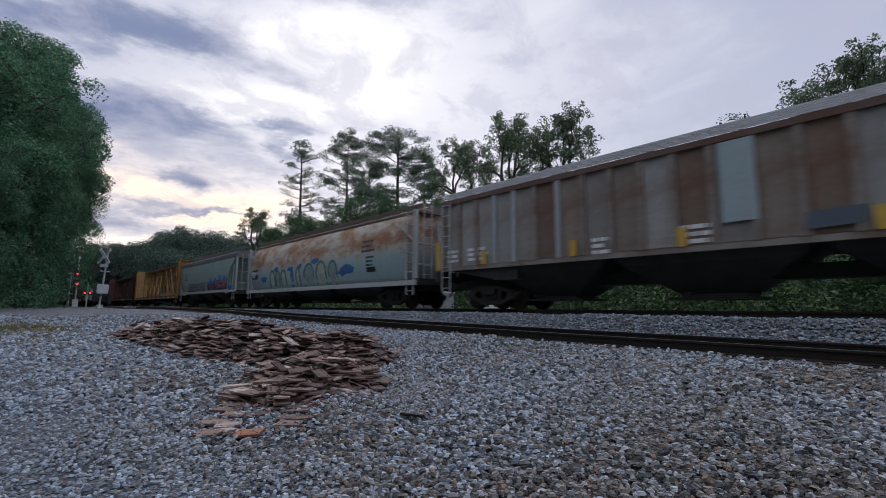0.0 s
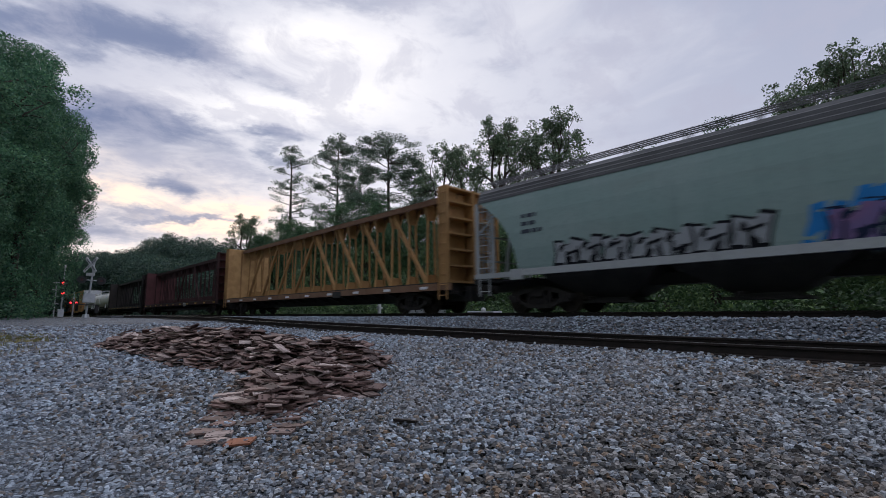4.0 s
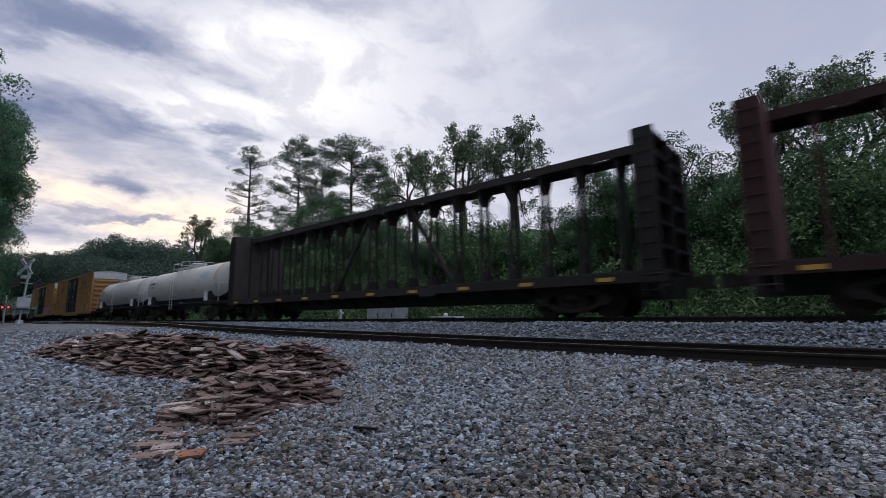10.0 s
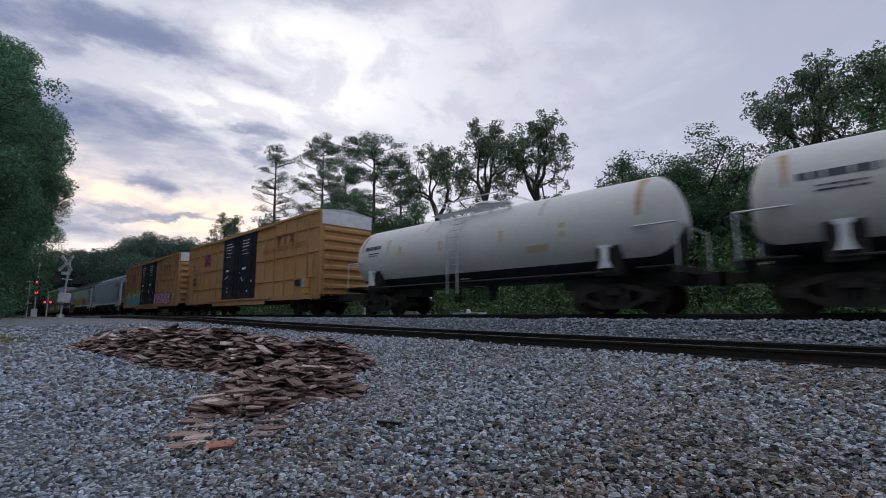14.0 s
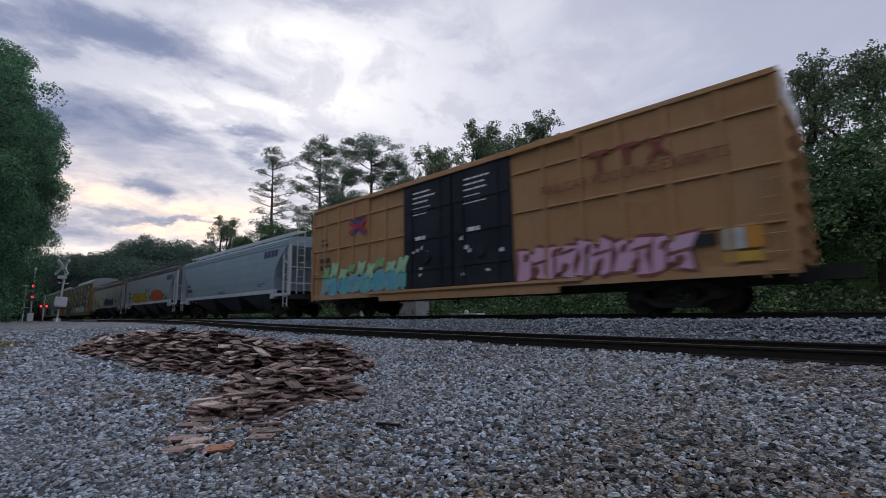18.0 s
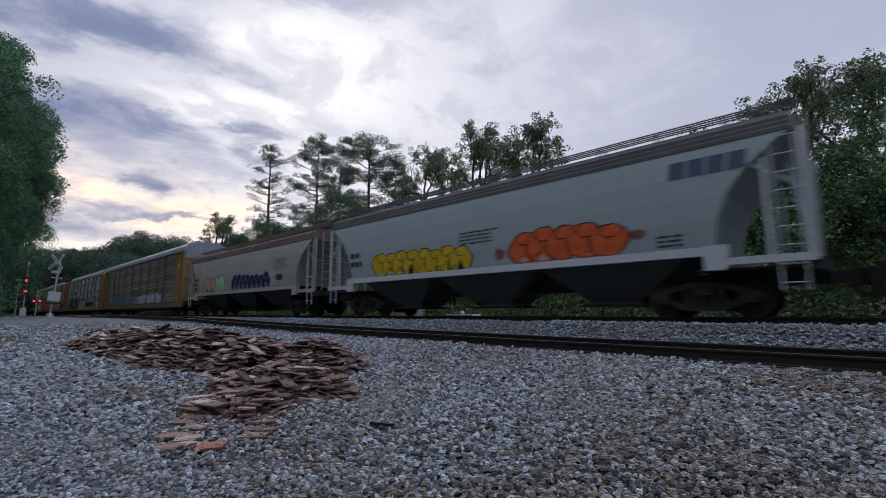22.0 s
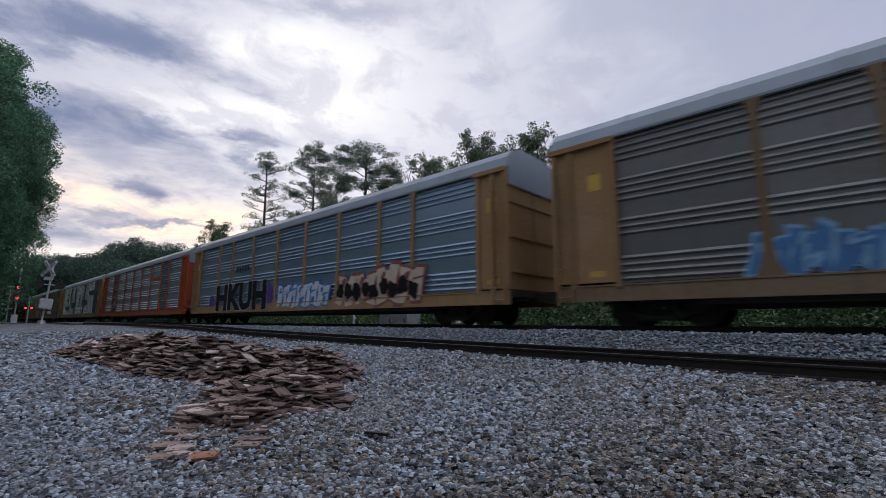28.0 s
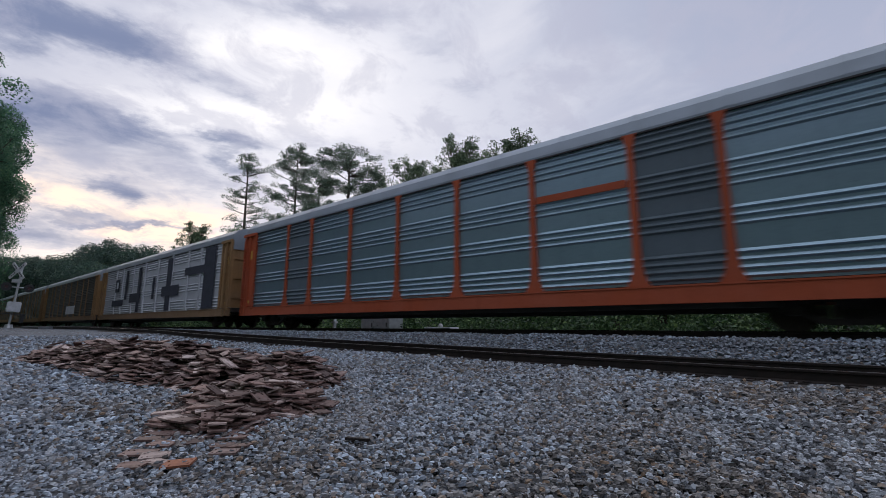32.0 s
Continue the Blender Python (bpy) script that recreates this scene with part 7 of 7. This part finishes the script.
        for k in range(6):
            x, z = a + rng.uniform(0.3, 2.0), rng.uniform(1.3, 2.7)
            slab(bm, side2, [(x, z), (x + rng.uniform(0.06, 0.18), z), (x + rng.uniform(0.06, 0.18), z + rng.uniform(0.06, 0.18)), (x, z + 0.1)], 0.03)
        part("lettering", bm, M_decal_white, door)
    bm = bmesh.new()
    box(bm, door0 - 2.2, door1 + 2.2, -1.62, -1.56, z0 - 0.1, z0 - 0.02)
    box(bm, door0 - 2.2, door1 + 2.2, -1.62, -1.56, z1 - 0.1, z1 - 0.02)
    part("door_track", bm, mat, car)
    # crossed red and blue emblem, faded words
    blue = plain("emblem_blue_" + graffiti, (0.05, 0.07, 0.3), 0.6)
    for a, b, gm, y in (((-5.95, 3.5), (-5.1, 4.22), blue, 0.066), ((-6.0, 4.2), (-5.05, 3.48), blue, 0.069), ((-6.15, 3.62), (-5.5, 3.92), G_red, 0.072), ((-5.5, 3.78), (-4.9, 4.1), G_red, 0.074), ((-6.15, 4.05), (-5.62, 3.86), G_red, 0.076), ((-5.4, 3.82), (-4.9, 3.6), G_red, 0.078)):
        bm = bmesh.new()
        stroke(bm, side, [a, b], 0.13, y)
        part("emblem_bar", bm, gm, car, "faded red and blue crossed emblem")
    bm = bmesh.new()
    red = plain("faded_red_mark_" + graffiti, (0.24, 0.055, 0.035), 0.7)
    for a in (5.0, 5.75):
        slab(bm, side, [(a, 4.2), (a + 0.6, 4.2), (a + 0.6, 4.32), (a, 4.32)], 0.064)
        slab(bm, side, [(a + 0.24, 3.75), (a + 0.37, 3.75), (a + 0.37, 4.2), (a + 0.24, 4.2)], 0.064)
    for t in (-1, 1):
        slab(bm, side, [(6.8 - 0.3 * t, 3.75), (6.8 - 0.15 * t, 3.75), (6.8 + 0.3 * t, 4.32), (6.8 + 0.15 * t, 4.32)], 0.064 if t > 0 else 0.069)
    part("emblem", bm, red, car, "faded dark red block mark")
    words("slogan", "RAILCAR POOLING EXPERTS", 0.40, 3.5, 3.42, side, 0.064, red, car, 0.0, "faded slogan in capitals", 0.93)
    bm = bmesh.new()
    bars(bm, side, -8.4, -7.8, 3.6, 2, 0.1, 0.12, 0.05, 51)
    bars(bm, side, -8.5, -7.6, 2.7, 2, 0.2, 0.14, 0.05, 52)
    bars(bm, side, -5.7, -4.9, 4.2, 2, 0.08, 0.12, 0.05, 53)
    part("lettering", bm, M_decal_dark, car)
    for x0, x1, za, zb, gm, what in ((8.4, 8.75, 1.36, 1.82, plain("placard_orange_" + graffiti, (0.62, 0.27, 0.03), 0.6), "orange placard"), (7.98, 8.38, 1.36, 1.82, M_galv, "grey data placard"), (7.98, 8.75, 1.08, 1.3, M_yellow, "yellow warning placard"), (7.3, 7.85, 1.5, 1.76, M_black, "black data placard")):
        bm = bmesh.new()
        slab(bm, side, [(x0, za), (x1, za), (x1, zb), (x0, zb)], 0.0585)
        part("placard", bm, gm, car, what)
    if graffiti == "sprayed":
        bubbles(car, lambda z: 1.545, -8.3, -2.4, 1.0, 1.95, 7, G_teal, G_sky, 61, "teal and green sprayed letters", "block")
        for k in range(9):
            bm = bmesh.new()
            block(bm, side, -7.9 + k * 0.66, 2.0 + 0.14 * math.sin(k * 2.3), 0.27, 0.24 + 0.08 * math.sin(k * 1.7), 0.084 + k * 0.0006, k + 80, 0.35)
            part("graffiti_letter", bm, G_mint if k % 3 else G_green, car, "pale green sprayed letter")
        bubbles(car, lambda z: 1.545, 2.6, 7.4, 0.95, 2.1, 5, G_pink, G_maroon, 65, "pink sprayed letters with dark edges", "block")


def build_boxcars():
    a = paint("boxcar_yellow", (0.47, 0.26, 0.108), (0.2, 0.1, 0.05), 0.38, 0.42, 0.14, 0.6, 0.4)
    b = paint("boxcar_tan", (0.46, 0.258, 0.122), (0.2, 0.1, 0.05), 0.4, 0.42, 0.18, 0.6, 0.4)
    boxcar("tan-yellow boxcar with black plug doors and a white-topped end", 2.6, -20.1, a, "clean")
    boxcar("tan-yellow boxcar with black doors and bright graffiti along its sill", -19.1, -41.1, b, "sprayed")


# -- autoracks --
POSTS = [-12.0, -8.95, -7.0, -4.2, -1.4, 1.4, 4.2, 7.0, 8.95, 12.0]


def rack_panel_mesh(w, mat):
    """A steel side panel with groups of long pressed ridges."""
    bm = bmesh.new()
    rows = [(1.06, 0.0)]
    groups = [(1.12, 4), (2.26, 3), (3.14, 4), (4.2, 4)]
    for z, n in groups:
        for k in range(n):
            a = z + k * 0.172
            rows += [(a, 0.0), (a + 0.04, 0.042), (a + 0.05, 0.044), (a + 0.115, 0.0)]
    rows.append((4.86, 0.0))
    sheet(bm, [[(x, -1.50 - d, z) for x in (-w / 2, w / 2)] for z, d in rows])
    bm.verts.ensure_lookup_table()
    sheet(bm, [[(x, -1.46, z) for x in (-w / 2, w / 2)] for z in (1.12, 4.86)])
    return shared("side_panel", bm, mat)


def autorack(label, front, back, frame_mat, panel_mat, roof_mat, end_mat, sill_mat=None, dull_mat=None):
    car, half = rolling("autorack_car", label, front, back, 2.55, 0.72)
    meshes = {}
    for a, b in zip(POSTS, POSTS[1:]):
        w = round(b - a, 2)
        if w not in meshes:
            meshes[w] = rack_panel_mesh(w - 0.02, dull_mat if dull_mat and 1.8 < w < 2.2 else panel_mat)
        again("side_panel", meshes[w], car, pose((a + b) / 2, 0, 0))
        again("side_panel", meshes[w], car, pose((a + b) / 2, 0, 0, 0, 0, 180))
    bm = bmesh.new()
    prof = [(0.55, 1.04), (0.3, 1.3), (0.2, 1.6), (0.17, 2.4), (0.155, 4.55), (0.24, 4.74), (0.30, 4.84), (0.30, 4.90)]
    rings(bm, [[(-w / 2, -1.575, z), (w / 2, -1.575, z), (w / 2, -1.47, z), (-w / 2, -1.47, z)] for w, z in prof])
    me = shared("post", bm, frame_mat)
    for x in POSTS[1:-1]:
        again("post", me, car, pose(x, 0, 0))
    for s in (-1, 1):
        bm = bmesh.new()
        box(bm, -half + 0.1, half - 0.1, s * 1.5 - 0.09, s * 1.5 + 0.09, 0.62, 1.04)
        box(bm, -half + 0.1, half - 0.1, s * 1.5 - 0.11, s * 1.5 + 0.11, 1.0, 1.04)
        part("side_sill", bm, sill_mat or frame_mat, car)
    bm = bmesh.new()
    box(bm, -half, half, -1.4, 1.4, 0.85, 1.08)
    box(bm, -half + 3.2, half - 3.2, -0.5, 0.5, 0.42, 0.86)
    for s in (-1, 1):
        box(bm, -half + 3.6, half - 3.6, s * 1.38 - 0.05, s * 1.38 + 0.05, 0.5, 0.7)
    part("underframe", bm, M_under, car)
    # roof: pale arch over a dark gutter
    roofp = [(1.56, 4.90), (1.565, 4.96), (1.5, 5.25), (1.28, 5.5), (0.85, 5.64), (0.0, 5.70), (-0.85, 5.64), (-1.28, 5.5), (-1.5, 5.25), (-1.565, 4.96), (-1.56, 4.90)]
    bm = bmesh.new()
    n = 13
    sheet(bm, [[(-half + 0.05 + (2 * half - 0.1) * k / n, y, z) for y, z in roofp] for k in range(n + 1)])
    for s in (-1, 1):
        bm.faces.new([bm.verts.new((s * (half - 0.05), y, z)) for y, z in roofp])
    roof = part("roof", bm, roof_mat, car, "pale galvanised arched roof")
    for k in range(1, n):
        bm = bmesh.new()
        x = -half + 0.05 + (2 * half - 0.1) * k / n
        sheet(bm, [[(xx, y * 1.006, z + 0.012) for y, z in roofp[1:-1]] for xx in (x - 0.05, x + 0.05)])
        part("roof_seam", bm, roof_mat, roof)
    bm = bmesh.new()
    for s in (-1, 1):
        box(bm, -half + 0.2, half - 0.2, s * 1.5 - 0.06, s * 1.5 + 0.06, 4.86, 4.905)
    part("gutter", bm, M_under, car)
    # closed ends in the frame's colour: corner panels, doors, ladder
    for s in (-1, 1):
        a, b = sorted((s * 12.0, s * (half - 0.08)))
        for y in (1, -1):
            bm = bmesh.new()
            p, q = sorted((y * 1.54, y * 1.46))
            box(bm, a, b, p, q, 1.102, 4.86)
            panel = part("end_panel", bm, end_mat, car)
        bm = bmesh.new()
        for x in (s * 12.05, s * (half - 0.62), s * (half - 0.14)):
            box(bm, x - 0.07, x + 0.07, -1.62, -1.54, 0.95, 4.9)
        box(bm, a - 0.1, b, -1.66, -1.52, 4.78, 4.92)
        part("corner_post", bm, end_mat, panel)
        bm = bmesh.new()
        ladder(bm, s * (half - 0.38), -1.66, 0.6, 4.5, 0.4)
        part("ladder", bm, end_mat, panel)
        x = s * (half - 0.08)
        p, q = sorted((x, x - s * 0.06))
        bm = bmesh.new()
        a2, b2 = sorted((x + s * 0.003, x + s * 0.06))
        box(bm, a2, b2, -1.5, 1.5, 4.36, 4.93)
        part("end_cap", bm, roof_mat, roof, "pale panel over the end doors")
        for y in (-1, 1):
            bm = bmesh.new()
            box(bm, p, q, min(0.03 * y, 1.455 * y), max(0.03 * y, 1.455 * y), 1.09, 4.89)
            door = part("end_door", bm, end_mat, car, "closed end door")
            for z in (1.6, 2.7, 3.8):
                bm = bmesh.new()
                a2, b2 = sorted((x + s * 0.002, x + s * 0.05))
                box(bm, a2, b2, min(0.06 * y, 1.4 * y), max(0.06 * y, 1.4 * y), z, z + 0.09)
                part("door_rib", bm, end_mat, door)
        bm = bmesh.new()
        box(bm, min(s * 12.4, s * 12.75), max(s * 12.4, s * 12.75), -1.548, -1.541, 3.55, 4.0)
        box(bm, min(s * 12.4, s * 12.8), max(s * 12.4, s * 12.8), -1.548, -1.541, 1.25, 1.4)
        part("placard", bm, M_yellow, panel, "yellow warning placard")
    return car, half, (lambda z: 1.545)


def build_autoracks():
    yellow = paint("rack_tan_yellow", (0.33, 0.195, 0.088), (0.16, 0.08, 0.05), 0.35, 0.4, 0.15, 0.6, 0.35)
    brown = paint("rack_brown", (0.25, 0.15, 0.08), (0.13, 0.07, 0.05), 0.4, 0.4, 0.1)
    orange = paint("rack_orange_red", (0.40, 0.085, 0.035), (0.2, 0.06, 0.04), 0.3, 0.35, 0.06, 0.55, 0.3)
    zinc = paint("rack_panel_zinc", (0.27, 0.37, 0.48), (0.16, 0.15, 0.14), 0.15, 0.34, 0.08, 0.14, metal=0.62)
    zinc_green = paint("rack_panel_green_zinc", (0.26, 0.365, 0.44), (0.16, 0.15, 0.14), 0.15, 0.32, 0.08, 0.14, metal=0.62)
    zinc_dirty = paint("rack_panel_dirty", (0.20, 0.20, 0.20), (0.14, 0.10, 0.075), 0.4, 0.45, 0.05, 0.25, metal=0.55)
    zinc_white = paint("rack_panel_white", (0.50, 0.52, 0.56), (0.2, 0.18, 0.18), 0.12, 0.25, 0.2, 0.5)
    dark = paint("rack_panel_dark", (0.10, 0.095, 0.085), (0.1, 0.06, 0.04), 0.4, 0.4, 0.1)
    roof = worn("rack_roof", (0.265, 0.305, 0.35), (0.21, 0.24, 0.27), 0.5, 0.35, 0.8, 12)
    a = -97.6
    pitch = 27.95  # one car and its couplers
    # grey and tan, blue spraying low on its side
    # its posts get a darker tan that stands in for dim light far off
    car, half, side = autorack("dirty grey autorack car with tan posts and blue graffiti", a + 1.2, a - pitch, paint("rack_tan_shaded", (0.20, 0.13, 0.07), (0.12, 0.07, 0.05), 0.4, 0.4, 0.15, 0.6, 0.35), zinc_dirty, roof, yellow)
    bubbles(car, side, -9.3, -5.9, 1.0, 2.05, 5, G_denim, G_sky, 71, "pale blue block letters with white edges", "block")
    bubbles(car, side, -5.6, -0.8, 1.0, 2.0, 7, G_haze, G_pale, 72, "grey and pale swirled letters", "block")
    bubbles(car, side, 1.0, 8.6, 1.0, 1.9, 7, G_white, G_sky, 73, "white sprayed letters with blue edges", "block")
    bm = bmesh.new()
    for k in range(3):
        slab(bm, side, [(-6.6 + k * 0.5, 3.42), (-6.2 + k * 0.5, 3.42), (-6.2 + k * 0.5, 3.72), (-6.6 + k * 0.5, 3.72)], 0.012)
    slab(bm, side, [(-6.6, 3.3), (-5.2, 3.3), (-5.2, 3.36), (-6.6, 3.36)], 0.012)
    part("emblem", bm, plain("emblem_amber", (0.62, 0.29, 0.03), 0.6), car, "amber block mark with an underline")
    # grey-blue and tan, black and white letters
    a -= pitch
    car, half, side = autorack("blue-grey autorack car with tan posts and black-and-white graffiti", a, a - pitch, yellow, zinc, roof, yellow)
    words("graffiti_outline", "HKUH", 2.0, -8.9, 0.85, side, 0.074, G_white, car, 0.14, "white edge of sprayed capitals", 1.2)
    words("graffiti_fill", "HKUH", 2.0, -8.9, 0.85, side, 0.080, G_black, car, 0.115, "black sprayed capitals", 1.2)
    for x, z, r, seed in ((-2.1, 1.5, 0.62, 3), (-9.6, 1.3, 0.45, 4)):
        bm = bmesh.new()
        blob(bm, side, x, z, r, r, 0.044, 18, 0.15, seed)
        part("graffiti_spot", bm, G_purple, car)
    bubbles(car, lambda z: 1.58, -1.0, 3.7, 0.75, 2.1, 5, G_white, G_blue, 75, "white sprayed letters with blue edges", "block")
    bubbles(car, lambda z: 1.58, 4.3, 9.6, 0.72, 2.35, 4, G_cream, G_maroon, 76, "cream and maroon sprayed letters", "block")
    for k in range(9):
        bm = bmesh.new()
        blob(bm, lambda z: 1.58, 4.6 + k * 0.56, 1.35 + 0.1 * math.sin(k * 3), 0.28, 0.33, 0.034 + 0.001 * k, 14, 0.3, k + 90)
        part("graffiti_spot", bm, G_black, car)
    bm = bmesh.new()
    for k in range(5):
        slab(bm, side, [(-6.3 + k * 0.36, 3.0), (-6.02 + k * 0.36, 3.0), (-6.02 + k * 0.36, 3.3), (-6.3 + k * 0.36, 3.3)], 0.012)
    part("emblem", bm, M_decal_dark, car, "row of dark letter shapes")
    # orange frame
    a -= pitch
    car, half, side = autorack("autorack car with bright orange-red frame and green-grey panels", a, a - pitch, orange, zinc_green, roof, orange, None, paint("rack_panel_dull", (0.115, 0.15, 0.175), (0.12, 0.12, 0.12), 0.2, 0.3, 0.05, 0.5))
    bm = bmesh.new()
    box(bm, 4.32, 6.88, -1.56, -1.53, 3.55, 3.75)
    part("side_rail", bm, orange, car, "orange cross bar between two posts")
    # white panels with dark block letters
    a -= pitch
    car, half, side = autorack("autorack car with whitened panels and dark block letters", a, a - pitch, zinc_white, zinc_white, roof, yellow, brown)
    slate = spray("spray_slate", (0.06, 0.065, 0.085))
    for x0, x1, z0, z1 in ((-8.8, -7.6, 2.9, 4.0), (-9.4, -6.2, 1.7, 2.2), (-6.0, -5.4, 2.2, 4.6), (-2.8, -2.1, 1.1, 4.6), (-4.6, -2.0, 1.9, 2.6), (0.6, 1.1, 2.0, 3.6), (3.4, 4.3, 1.1, 4.7), (2.6, 5.8, 2.1, 2.8), (6.6, 9.8, 3.3, 3.8), (9.6, 11.2, 1.1, 4.8)):
        bm = bmesh.new()
        slab(bm, side, [(x0, z0), (x1, z0), (x1, z1), (x0, z1)], 0.04)
        part("graffiti_block", bm, slate, car, "dark slate block stroke")
    bm = bmesh.new()
    slab(bm, side, [(-8.45, 3.2), (-7.95, 3.2), (-7.95, 3.75), (-8.45, 3.75)], 0.046)
    part("graffiti_patch", bm, G_white, car)
    for k in range(4):
        a -= pitch
        car, half, side = autorack("dark brown weathered autorack car with tan ends", a, a - pitch, brown, dark, roof, brown if k % 2 else yellow)
        if k == 0:
            bm = bmesh.new()
            slab(bm, side, [(0.4, 1.3), (4.6, 1.3), (4.6, 2.2), (0.4, 2.2)], 0.045)
            part("graffiti_patch", bm, G_white, car, "pale painted-over patch")


def motions():
    """The train rolls by; its wheels turn with it while they are near."""
    for car, mid in TRAIN:
        walk(car, [(t, pose(mid + train_run(t), TRAIN_Y, RAIL_Z)) for t in range(0, 33)])
    for ob, x, mid in WHEELS:
        rows, times = [], [k / FPS for k in range(0, 32 * FPS + 1)]
        inside = [t for t in times if -52 < mid + x + train_run(t) < 8]
        if not inside:
            inside = [0.0, 32.0]
        keep = ([0.0] if inside[0] > 0.01 else []) + inside + ([32.0] if inside[-1] < 31.99 else [])
        start = train_run(inside[0])
        last = train_run(inside[-1])
        for t in keep:
            gone = min(max(train_run(t), start), last) - start if len(inside) > 2 else 0.0
            rows.append((t, Matrix.Translation((x, 0, WHEEL_R)) @ Matrix.Rotation(gone / WHEEL_R, 4, "Y")))
        walk(ob, rows)


build_ground()
build_crossing()
build_lineside()
build_hoppers()
build_centre_beams()
build_tanks()
build_boxcars()
build_autoracks()
build_trees()
build_woods()
build_tracks()
build_plate_heap()
build_stones()
motions()
